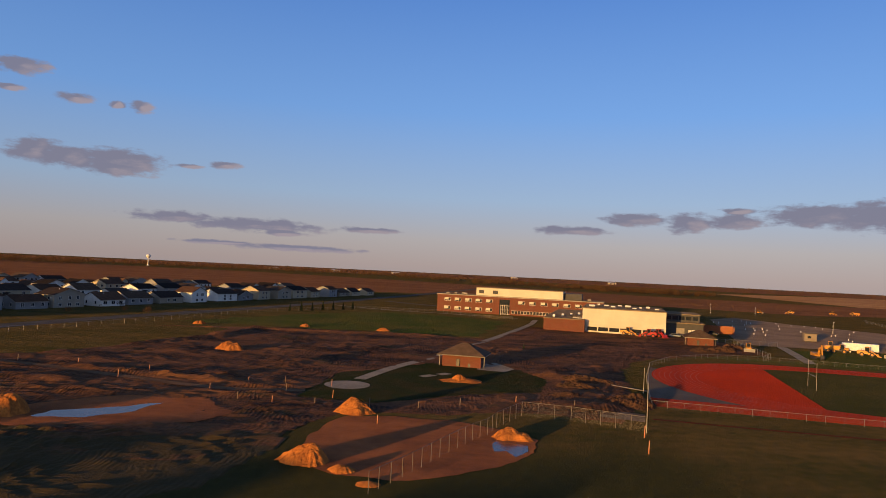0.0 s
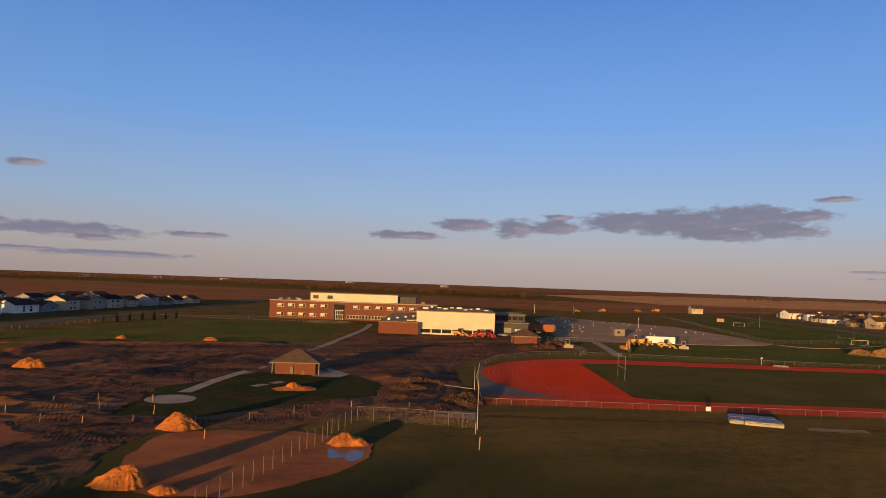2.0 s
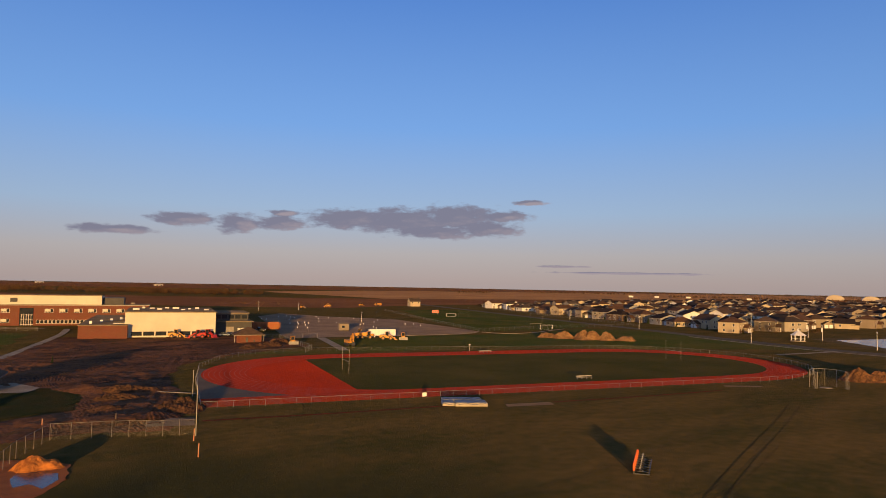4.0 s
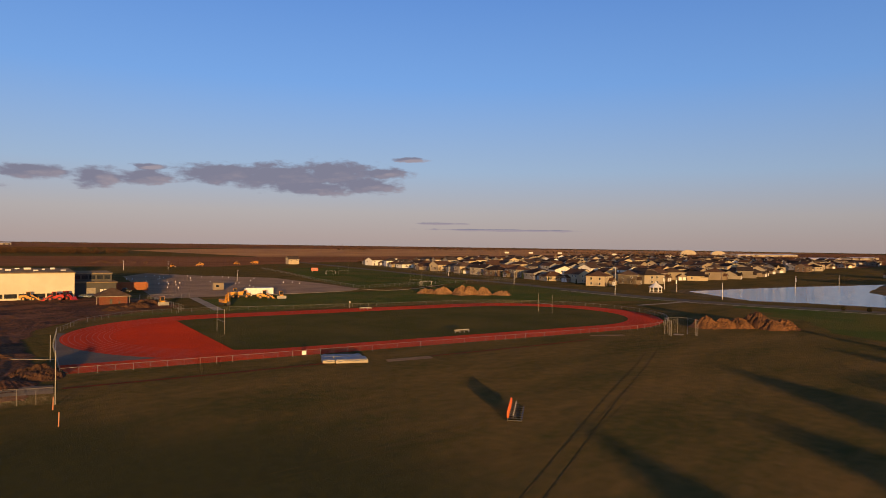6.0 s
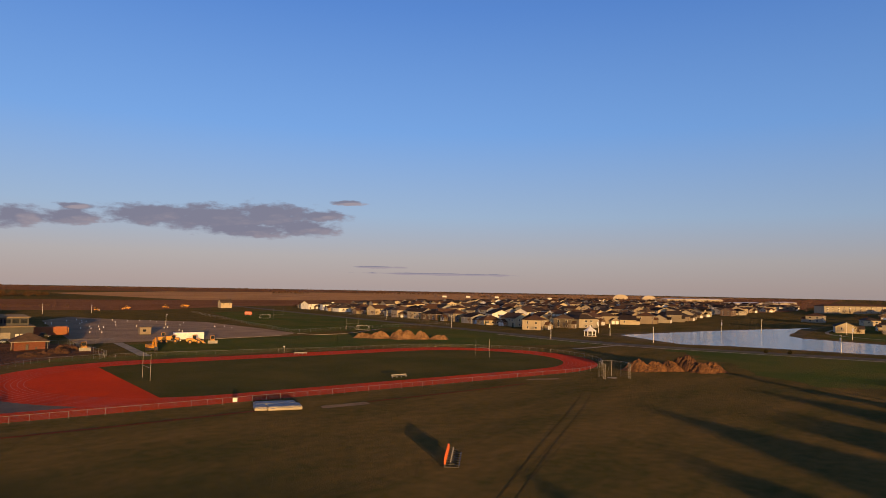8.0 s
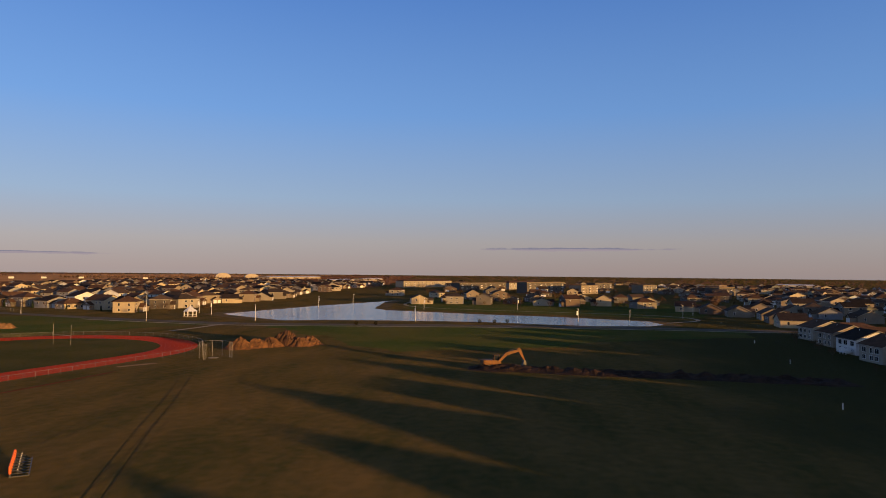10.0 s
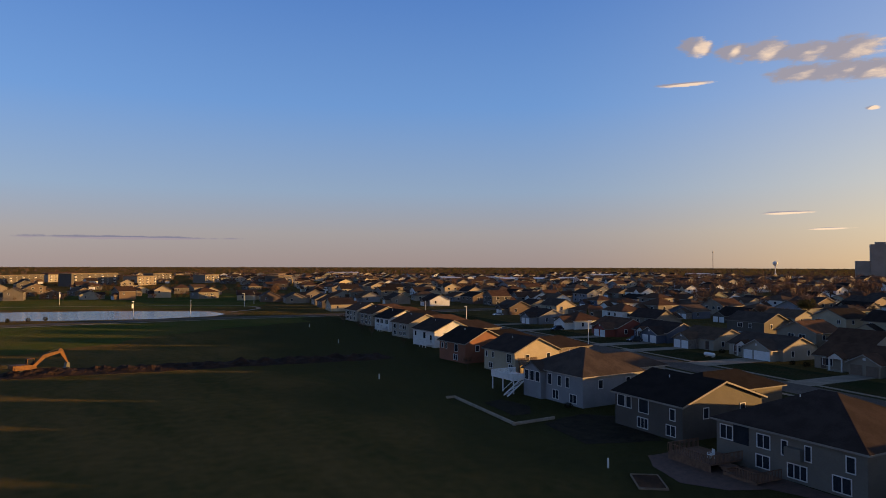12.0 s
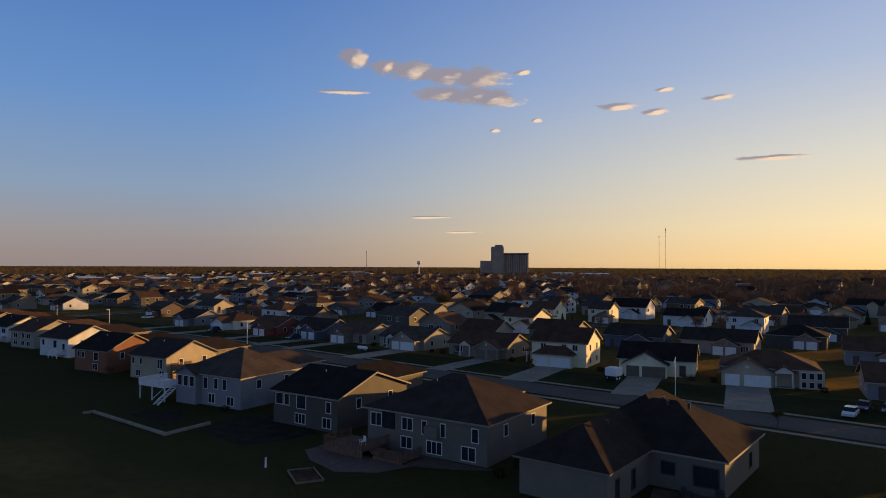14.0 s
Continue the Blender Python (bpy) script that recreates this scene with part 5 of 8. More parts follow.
ROW_TURN = -8.0
NEAR = [
    # x, y, w, d, eave, rise, roof, wall, top, extra, windows on the back (u, z, w, h, panes)
    (44.4, -76.6, 17.6, 15.5, 4.75, 3.9, "hip", "taupe", "slate", patio_back,
     [(-7.4, 2.7, 1.6, 1.5, 2), (-2.5, 2.75, 1.5, 1.4, 2), (0.05, 2.6, 0.6, 1.5, 1), (2.75, 2.6, 0.6, 1.5, 1), (7.2, 2.6, 0.8, 1.5, 1), (-2.6, 0.55, 1.6, 1.3, 2), (1.5, 0.45, 2.1, 1.4, 3), (6.3, 0.4, 1.8, 1.5, 2)]),
    (66.2, -79.3, 12.5, 15.5, 4.75, 2.6, "gx", "umber", "black", None,
     [(-5.0, 2.8, 1.4, 1.5, 1), (-3.5, 2.8, 0.9, 1.5, 1), (-0.6, 2.6, 1.7, 1.8, 1), (4.6, 2.6, 0.8, 1.4, 1), (-0.8, 0.5, 1.9, 1.3, 3), (4.3, 0.5, 1.5, 1.3, 2)]),
    (89.9, -81.2, 14.6, 13.5, 4.9, 3.6, "hip", "pearl", "grey", bay_back,
     [(-0.9, 2.7, 0.9, 1.7, 1), (1.6, 2.8, 0.8, 1.6, 1), (3.6, 2.8, 0.8, 1.6, 1), (-4.5, 0.5, 2.0, 1.4, 3), (0.6, 0.5, 1.4, 1.4, 2), (5.0, 0.5, 1.5, 1.3, 2)]),
    (120.2, -90.6, 11.0, 12.2, 4.7, 2.7, "gx", "cream", "slate", deck_wood, [(-4.6, 2.8, 0.6, 1.2, 1), (-2.2, 2.8, 0.6, 1.2, 1), (3.6, 2.4, 1.4, 1.7, 2), (4.2, 0.5, 1.4, 1.4, 2), (-3, 0.5, 1.3, 1.1, 2)]),
    (139.0, -90.1, 11.2, 12.2, 4.7, 2.9, "gx", "rust", "black", None, [(-4.2, 2.8, 0.8, 1.2, 1), (-2.6, 2.8, 0.8, 1.2, 1), (1.8, 2.5, 1.4, 1.6, 1), (1.5, 0.5, 1.6, 1.2, 2)]),
    (168.7, -98.8, 11.8, 12.5, 4.6, 2.7, "gx", "white", "slate", deck_small, [(-4.4, 2.6, 0.9, 1.3, 1), (0.5, 2.2, 1.3, 1.7, 1), (4.0, 1.2, 1.0, 2.1, 1)]),
    (192.7, -103.5, 11.0, 12.5, 4.6, 2.7, "gx", "beige", "brown", None, None),
    (214.2, -107.3, 11.0, 12.5, 4.6, 2.6, "gx", "white", "black", deck_small, None),
    (235.7, -110.8, 11.0, 12.5, 4.6, 2.6, "gx", "tan", "brown", None, None),
    (257.2, -113.8, 11.0, 12.5, 4.6, 2.6, "gx", "beige", "brown", None, None),
]
# garages stretched south and east, mostly unseen, to shade neighbours' west walls
for k, (x, y, w, d, e, r, rf, wl, tp, ex, bw) in enumerate(NEAR):
    house(x, y, (-2.5, -2.5, 0.0, 1.0)[k] if k < 4 else 2.0, w, d, e, r, rf, wl, tp, (5.2, 9.4, 10.5, "hip") if k == 0 else (7.0, 9.8, 16.0, "hip"), 1, 2, 100 + k, "houses along the field", ex, "", bw)


# the L-shaped hipped house under the end of the path, its neighbour round the corner, and unseen houses west
def corner_house():
    hs = base("house", pose(14.5, -74.0, 0, 0, 0, -6), "beige house with dark hipped L-shaped roof and patio", "house", "houses along the field")
    wm, rm = SIDINGS["taupe"], ROOFS["slate"]
    volume(hs, (-3.4, 13.4, -12.0, 2.0), 3.7, 3.9, "hip", wm, rm)
    volume(hs, (4.2, 13.6, -6.0, 12.6), 3.68, 2.9, "hip", wm, rm)
    volume(hs, (6.6, 13.6, -21.0, -9.0), 3.66, 2.8, "hip", wm, rm)
    r = (-3.4, 13.4, -12.0, 2.0)
    window(hs, r, "N", 6.6, 0.9, 2.4, 1.9, 1, DARK_METAL)
    window(hs, r, "N", 2.8, 1.5, 1.3, 1.2, 1, DARK_METAL)
    w2 = (4.2, 13.6, -6.0, 12.6)
    window(hs, w2, "W", -7.0, 0.7, 0.8, 1.9, 1, DARK_METAL)
    window(hs, w2, "W", -3.0, 0.7, 0.8, 1.9, 1, DARK_METAL)
    window(hs, r, "W", 3.0, 0.9, 1.0, 1.6, 1, DARK_METAL)
    window(hs, w2, "E", 2.0, 1.0, 1.2, 1.3, 2)
    for u, v, z in ((2.0, -4.2, 7.5), (4.4, -4.2, 7.5), (8.0, 4.0, 6.2), (8.2, -13.5, 6.0)):
        part("roof_vent", shared(("roof_can",), lambda: rod((0, 0, -0.4), (0, 0, 0.35), 0.18, 0.2, 8), DARK_METAL), DARK_METAL, hs, at=pose(u, v, z))


corner_house()
# all but the first lie out of view, added to shade the left foreground
for k, (x, y, turn, w, d, rf, wl, tp) in enumerate([(-9.4, -76.0, 0, 13, 13.5, "hip", "beige", "brown"), (-82, -54, 18, 19.5, 12, "gx", "white", "brown"), (-104, -44, 20, 19.5, 13, "hip", "tan", "slate"),
                                                     (-122, -28, 24, 19.5, 13, "gx", "beige", "brown"), (-142, -16, 26, 19.5, 13, "gx", "cream", "slate"), (-163, -3, 28, 16, 13, "hip", "tan", "brown")]):
    house(x, y, turn, w, d, 4.6 if k == 0 else 5.4, 3.7 if k == 0 else 3.6, rf, wl, tp, (-3.0, 6.4, 4.0, "gy"), 1, 1, 140 + k, "houses along the field")


# ---- the houses across the street, fronts to the camera ----
def lit_two_storey(hs, rect):
    x0, x1, y0, y1 = rect
    part("porch_roof", roof_mesh((x0 - 2.6, x0 - 0.05, -3.0, 2.5), 2.6, 0.8, "hip", 0.2), ROOFS["brown"], hs)
    for v in (-2.8, -0.2, 2.3):
        part("porch_post", box(x0 - 2.4, x0 - 2.2, v, v + 0.2, -0.1, 2.6), TRIM, hs)


def entry_gable(hs, rect, u, mat):
    """A gabled porch on two columns before the front door."""
    g = (u - 1.7, u + 1.7, rect[2] - 1.7, rect[2] + 0.6)
    part("porch_gable", roof_mesh(g, 2.95, 1.1, "gy", 0.25), mat, hs)
    bm = bmesh.new()
    add_prism(bm, [(u - 1.6, 2.7), (u + 1.6, 2.7), (u + 1.6, 2.95), (u, 3.95), (u - 1.6, 2.95)], "y", rect[2] - 1.65, rect[2] - 1.5)
    part("porch_front", bm, TRIM, hs)
    for s in (-1.4, 1.4):
        part("porch_column", box(u + s - 0.14, u + s + 0.14, rect[2] - 1.62, rect[2] - 1.36, -0.1, 2.7), TRIM, hs)
    part("porch_slab", box(u - 1.8, u + 1.8, rect[2] - 1.8, rect[2], -0.1, 0.14), CONCRETE, hs)


def porch_left(hs, rect):
    entry_gable(hs, rect, -2.6, ROOFS["brown"])
    window(hs, rect, "S", -5.4, 0.9, 2.2, 1.5, 3)


def porch_and_bay(hs, rect):
    entry_gable(hs, rect, 2.4, ROOFS["brown"])
    b = (rect[1] - 3.6, rect[1] + 0.6, rect[2] - 1.2, rect[2] + 2.0)
    part("bay", box(*b, -0.2, 3.28), SIDINGS["cream"], hs)
    for u in (-1.3, 0.0, 1.3):
        window(hs, b, "S", u, 1.9, 0.8, 1.1, 1)
        window(hs, b, "S", u, 0.3, 0.8, 1.0, 1)
    for u in (-0.8, 0.8):
        window(hs, b, "E", u, 1.9, 0.8, 1.1, 1)
        window(hs, b, "E", u, 0.3, 0.8, 1.0, 1)


STREET = [
    (15.5, -150.0, 17, 12.5, 3.3, 2.7, "hip", "cream", "brown", (-4.0, 9.0, 2.6, "gy"), 1, porch_and_bay, GARAGE_WHITE),
    (37.0, -150.0, 15, 12.0, 3.4, 2.8, "gx", "butter", "black", (-1.8, 8.4, 2.8, "gy"), 1, None, GARAGE_BROWN),
    (58.5, -151.0, 13, 10.5, 5.6, 2.8, "gx", "butter", "brown", (-0.5, 8.6, 2.6, "hip"), 2, lit_two_storey, GARAGE_WHITE),
    (81.0, -155.0, 17, 11.5, 3.0, 2.6, "gx", "tan", "brown", (4.2, 6.6, 2.4, "gy"), 1, porch_left, GARAGE_BROWN),
    (106.0, -158.5, 16, 12.0, 3.0, 2.5, "gx", "beige", "grey", (2.8, 8.2, 2.8, "gy"), 1, porch_left, GARAGE_WHITE),
    (126.0, -161.5, 13, 12.0, 3.0, 2.5, "gx", "beige", "taupe", (-2.0, 6.0, 3.4, "gy"), 1, None, None),
    (145.0, -164.0, 15, 11.5, 3.1, 2.6, "gx", "blue", "slate", (3.2, 7.0, 3.0, "gy"), 1, porch_left, GARAGE_WHITE),
    (164.0, -163.5, 14, 11.5, 3.0, 2.6, "gx", "red", "brown", (2.5, 6.4, 3.6, "gy"), 1, None, GARAGE_WHITE),
    (190.0, -169.0, 14, 12.0, 3.0, 2.5, "hip", "white", "brown", (2.5, 6.4, 3.2, "gy"), 1, None, GARAGE_WHITE),
    (213.0, -171.0, 15, 12.0, 3.0, 2.6, "gx", "grey", "slate", (2.5, 6.4, 3.2, "gy"), 1, None, GARAGE_WHITE),
    (-8.0, -145.5, 15, 12.5, 3.1, 2.6, "gx", "grey", "brown", (2.8, 8.2, 2.6, "gy"), 1, None, GARAGE_WHITE),
    # stands out of view, made tall to shade the near row's west walls
    (-32.0, -143.0, 15, 12.5, 5.6, 3.0, "hip", "tan", "grey", (2.8, 8.2, 2.6, "gy"), 1, None, GARAGE_WHITE),
]
STREET_TURN = [8, 8, 2, -4, -6]


def street_turn(k):
    return 180 + (STREET_TURN[k] if k < 5 else 6 if k > 9 else ROW_TURN)


for k, (x, y, w, d, e, r, rf, wl, tp, g, st, ex, dm) in enumerate(STREET):
    house(x, y, street_turn(k), w, d, e, r, rf, wl, tp, g, st, 2, 200 + k, "houses across the street", ex, "", None, dm)
STREET_LINE = [(-140, -86), (-60, -100), (-3, -109.5), (30, -114.5), (60, -118.5), (100, -125), (150, -133), (215, -141), (290, -148), (420, -158)]
ribbon("street", STREET_LINE, 9.0, 0.03, ASPHALT, "dark asphalt residential street in shade", "road")
for off, nm in ((-6.6, "walk_south"), (6.6, "walk_north")):
    ribbon(nm, [(x, y + off) for x, y in STREET_LINE], 1.3, 0.045, CONCRETE, "narrow pale concrete sidewalk beside the street", "pavement")
for k, (x, y, w, d, e, r, rf, wl, tp, g, st, ex, dm) in enumerate(STREET):
    a = radians(street_turn(k))
    gx, gy = g[0], -d / 2 - g[2]
    p = (x + gx * math.cos(a) - gy * math.sin(a), y + gx * math.sin(a) + gy * math.cos(a))
    ys = np.interp(p[0], [q[0] for q in STREET_LINE], [q[1] for q in STREET_LINE]) - 4.4
    q = (p[0] - (ys - p[1]) * math.tan(a), ys)
    ribbon("driveway", [p, q], g[1] * 0.82, 0.05, CONCRETE, "pale concrete driveway to the garage", "driveway", n=1)
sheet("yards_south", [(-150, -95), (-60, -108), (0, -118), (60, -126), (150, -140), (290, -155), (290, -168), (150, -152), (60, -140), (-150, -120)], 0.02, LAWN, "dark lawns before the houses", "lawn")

# ---- far houses: whole quarters joined, with walls, roofs, garages and windows ----
FAR_V, FAR_F, FAR_I, FAR_MATS = [], [], [], []


def far_slot(m):
    if m not in FAR_MATS:
        FAR_MATS.append(m)
    return FAR_MATS.index(m)


def far_take(bm, mat, m):
    bm.verts.index_update()
    k, s = len(FAR_V), far_slot(mat)
    FAR_V.extend((m @ v.co)[:] for v in bm.verts)
    for f in bm.faces:
        FAR_F.append([k + v.index for v in f.verts])
        FAR_I.append(s)
    bm.free()


def far_house(rng, x, y, turn, w, d, eave, rise, roof, wall, top, two):
    m = pose(x, y, 0, 0, 0, turn)
    r = (-w / 2, w / 2, -d / 2, d / 2)
    far_take(walls_mesh(r, -0.3, eave, rise, roof), SIDINGS[wall], m)
    far_take(roof_mesh(r, eave, rise, roof), ROOFS[top], m)
    far_take(fascia_mesh(r, eave, rise, roof), FASCIA, m)
    if roof == "gx" and rng.random() < 0.6:     # a cross gable over the front
        u = rng.choice((-1, 1)) * w * 0.24
        c = (u - 2.4, u + 2.4, -d / 2 - 0.6, 0.0)
        far_take(walls_mesh(c, -0.3, eave, rise * 0.8, "gy"), SIDINGS[rng.choice((wall, "cream", wall))], m)
        far_take(roof_mesh(c, eave, rise * 0.8, "gy", 0.4), ROOFS[top], m)
    gu = rng.choice((-1, 1)) * w * 0.2
    g = (gu - 3.2, gu + 3.2, -d / 2 - rng.uniform(2, 4), -d / 2 + 1.0)
    far_take(walls_mesh(g, -0.3, 2.75, 1.6, "gy"), SIDINGS[wall], m)
    far_take(roof_mesh(g, 2.75, 1.6, "gy", 0.4), ROOFS[top], m)
    far_take(garage_door_mesh(4.8, 2.2), GARAGE_WHITE, m @ side_pose(g, "S", 0, 0.02, 0.005))
    for side, us in (("S", (-gu,)), ("N", (-w * 0.28, w * 0.05, w * 0.3)), ("E", (-d * 0.22, d * 0.22)), ("W", (-d * 0.2, d * 0.24))):
        for u in us:
            for z in ((eave - 1.9, 0.9) if two else (eave - 1.9,)):
                far_take(box(-0.85, 0.85, -0.03, 0, -0.1, 1.4), TRIM, m @ side_pose(r, side, u, z, 0.003))
                far_take(box(-0.72, 0.72, -0.05, 0, 0, 1.28), GLASS, m @ side_pose(r, side, u, z, 0.006))


# ---- the town beyond: rows of houses between streets ----
POND_BOX = [(295, -85), (445, -85), (445, 160), (295, 160)]
WALLS = ["tan", "beige", "cream", "white", "grey", "tan", "beige", "taupe", "blue", "brown", "sage", "umber", "cream", "white"]
WARM_WALLS = ["tan", "beige", "cream", "brown", "cream", "beige", "white", "taupe", "tan", "pearl", "cream"]
DARK_WALLS = ["brown", "umber", "taupe", "tan", "beige", "umber", "brown", "cream", "rust"]
TOPS = ["brown", "grey", "slate", "taupe", "brown", "black"]


def random_house(rng, x, y, turn, detail, seed, group, two=0.3, walls=None, roofs=("gx", "gx", "gy", "hip")):
    st = 2 if rng.random() < two else 1
    w, d = rng.uniform(12, 16), rng.uniform(10, 12.5)
    e = 5.4 if st > 1 else rng.choice((3.0, 3.2, 4.2))
    rf = rng.choice(roofs)
    wl, tp = rng.choice(walls or WALLS), rng.choice(TOPS)
    if detail == 0:
        return far_house(rng, x, y, turn, w, d, e, rng.uniform(2.2, 3.0), rf, wl, tp, st > 1)
    g = (rng.choice((-1, 1)) * w * 0.22, 6.4, rng.uniform(2, 4), rng.choice(("gy", "gy", "hip")))
    return house(x, y, turn, w, d, e, rng.uniform(2.2, 3.0), rf, wl, tp, g, st, detail, seed, group)


# the houses behind those across the street: x, y, turn, width, depth, eave, rise, roof, wall, top, storeys
SECOND = [
    (53.0, -193.0, 176, 16, 11, 3.6, 2.6, "gx", "blue", "slate", 1), (31.5, -193.5, 178, 18, 11, 3.5, 2.6, "gx", "beige", "slate", 1),
    (15.0, -219.0, 180, 15, 12, 3.4, 2.6, "hip", "umber", "black", 1), (-4.0, -189.0, 182, 14, 11, 3.6, 2.6, "gx", "grey", "brown", 1),
    (11.0, -246.0, 180, 16, 12, 4.2, 2.8, "gx", "umber", "slate", 1), (33.0, -257.0, 178, 12, 10, 5.5, 2.4, "hip", "white", "grey", 2),
    (56.0, -271.0, 176, 15, 11, 4.0, 2.4, "gx", "white", "black", 1), (84.0, -295.0, 174, 16, 11, 5.2, 3.2, "gx", "white", "black", 2),
    (78.0, -196.0, 174, 15, 11, 3.6, 2.6, "gx", "taupe", "brown", 1), (98.0, -216.0, 172, 12, 11, 5.4, 2.6, "gx", "butter", "brown", 2),
    (107.0, -256.0, 172, 11, 10, 5.6, 2.6, "gx", "butter", "brown", 2), (88.0, -268.0, 174, 9, 9, 5.6, 2.4, "gx", "butter", "grey", 2),
]


def second_row():
    for k, (x, y, turn, w, d, e, r, rf, wl, tp, st) in enumerate(SECOND):
        house(x, y, turn, w, d, e, r, rf, wl, tp, (2.4, 6.2, 2.4, "gy"), st, 1, 900 + k, "houses of the town")


second_row()


def town():
    rng = random.Random(11)
    seed = 1000
    offs = [-31, -72, -103, -146, -177, -222, -253, -300, -331, -380, -415, -470, -520, -580, -650, -730, -820]
    for i, o in enumerate(offs):
        face = ROW_TURN if i % 2 == 0 else 180 + ROW_TURN
        x = -90 - abs(o) * 0.22
        while x < 340 + abs(o) * 1.25:
            y = -147 - 0.135 * (x - 14) + o
            dist = math.hypot(x, y)
            detail = 1 if dist < 330 else 0
            keep = 0.94 if dist < 480 else 0.8
            jx, jy = rng.uniform(-2, 2), rng.uniform(-2, 2)
            if rng.random() < keep and abs(x - 292) > 13 and math.degrees(math.atan2(x, y)) % 360 > 95 and not (dist < 320 and min(math.hypot(x - q[0], y - q[1]) for q in SECOND) < 19) and not (dist < 285 and x < 66):
                random_house(rng, x + jx, y + jy, face + rng.uniform(-4, 4), detail, seed, "houses of the town", 0.35 if dist > 300 or x > 130 else 0.15)
            seed += 1
            x += rng.uniform(20, 24) if dist < 480 else rng.uniform(24, 34)
        if i % 2 == 1 and i < 9:
            ribbon("town_street", [(xx, -147 - 0.135 * (xx - 14) + o + (-21)) for xx in range(-80, 520, 60)], 8.0, 0.03, ASPHALT, "asphalt street between rows of houses", "road", n=1)


town()


def east_side():
    rng = random.Random(5)
    seed = 3000
    # beyond the pond
    near = [(495, 64), (502, 38), (499, 16), (510, -4), (493, -25), (482, -44), (500, -70), (530, -52), (576, -64), (560, -92), (600, -111), (545, 44), (556, 12), (552, -22), (520, -105), (470, -92), (590, 30)]
    for k, (x, y) in enumerate(near):
        random_house(rng, x, y, rng.choice((-84, 96, 6, 186)) + rng.uniform(-14, 14), 1, seed + k, "houses beyond the pond", 0.25, DARK_WALLS)
    house(735, -38, -70, 10, 9, 6.4, 2.6, "gx", "white", "slate", None, 2, 1, 3090, "houses beyond the pond")
    for k in range(70):
        x, y = rng.uniform(600, 1500), rng.uniform(-330, 110)
        random_house(rng, x, y, rng.choice((-84, 96, 6, 186)) + rng.uniform(-14, 14), 0, seed, "houses beyond the pond", 0.3, DARK_WALLS)
    done = []
    for k in range(900):
        a, d = radians(rng.uniform(96.5, 128)), 430 + 900 * rng.random() ** 0.9
        x, y = d * math.sin(a), d * math.cos(a)
        if y > -160 - 0.06 * (x - 300) or any(abs(x - p) < 17 and abs(y - q) < 15 for p, q in done) or len(done) > 260:
            continue
        done.append((x, y))
        random_house(rng, x, y, rng.choice((-8, 172, 82)) + rng.uniform(-8, 8), 0, seed, "houses of the town", 0.35, WALLS)
    seed = 3200
    # between the pond and the town
    for k, (x, y, turn, wl) in enumerate([(318, -127, -10, "cream"), (344, -132, -10, "umber"), (368, -137, -10, "tan"), (392, -128, -10, "tan"), (416, -120, -12, "brown"), (440, -112, -14, "cream"),
                                          (332, -190, 170, "white"), (356, -178, 170, "tan"), (258, -190, 170, "brown"), (384, -172, 170, "grey"), (410, -165, 170, "beige"), (438, -156, 170, "tan")]):
        house(x, y, turn, 14.5, 11.5, 3.4, 2.8, "gy" if k in (0, 5) else "gx", wl, rng.choice(TOPS), (2.5, 6.2, 3, "gy"), 2 if k in (2, 6) else 1, 1, seed + k, "houses beyond the pond")
    # the estate north of the pond, along the road
    seed = 4000
    ux, uy = 0.307, 0.951
    nx, ny = uy, -ux
    ang = math.degrees(math.atan2(uy, ux))
    for i, off in enumerate((42, 80, 132, 168, 224, 262, 318, 356, 412, 452, 510, 560, 620, 690, 770, 860)):
        s = -14 if i < 2 else -6 + 14 * i
        while s < 350 + 0.5 * off:
            x, y = 326 + ux * s + nx * off, 232 + uy * s + ny * off
            if y > 192 + 0.03 * (x - 350):
                detail = 2 if i < 1 and s < 120 else 1 if i < 3 else 0
                turn = ang + rng.choice((0, 180, 90, -90, -90)) + rng.uniform(-16, 16)
                random_house(rng, x + rng.uniform(-4, 4), y + rng.uniform(-4, 4), turn, detail, seed, "houses of the estate", 0.5, WARM_WALLS)
            seed += 1
            s += rng.uniform(20, 25)
    # the row that looks over the lawn to the pond
    for k, (x, y, wl, st, rf) in enumerate([(352, 205, "cream", 2, "hip"), (386, 204, "umber", 2, "hip"), (409, 200, "beige", 1, "hip"), (432, 208, "brown", 2, "gx"), (468, 196, "cream", 1, "gy"), (492, 192, "tan", 2, "hip"),
                                            (518, 190, "beige", 1, "gx"), (546, 190, "taupe", 2, "gy"), (574, 192, "tan", 1, "hip"), (602, 198, "beige", 2, "gx")]):
        house(x, y, 14 + rng.uniform(-12, 12), 14, 11, 5.6 if st > 1 else 3.4, 2.8, rf, wl, rng.choice(TOPS), (rng.choice((-3.5, 3.5)), 6.4, 2.4, "gy"), st, 2 if k < 3 else 1, seed + k, "houses of the estate")
    house(404, 592, -14, 11, 9, 5.2, 3.0, "gx", "cream", "grey", None, 2, 1, 4990, "houses of the estate")


east_side()


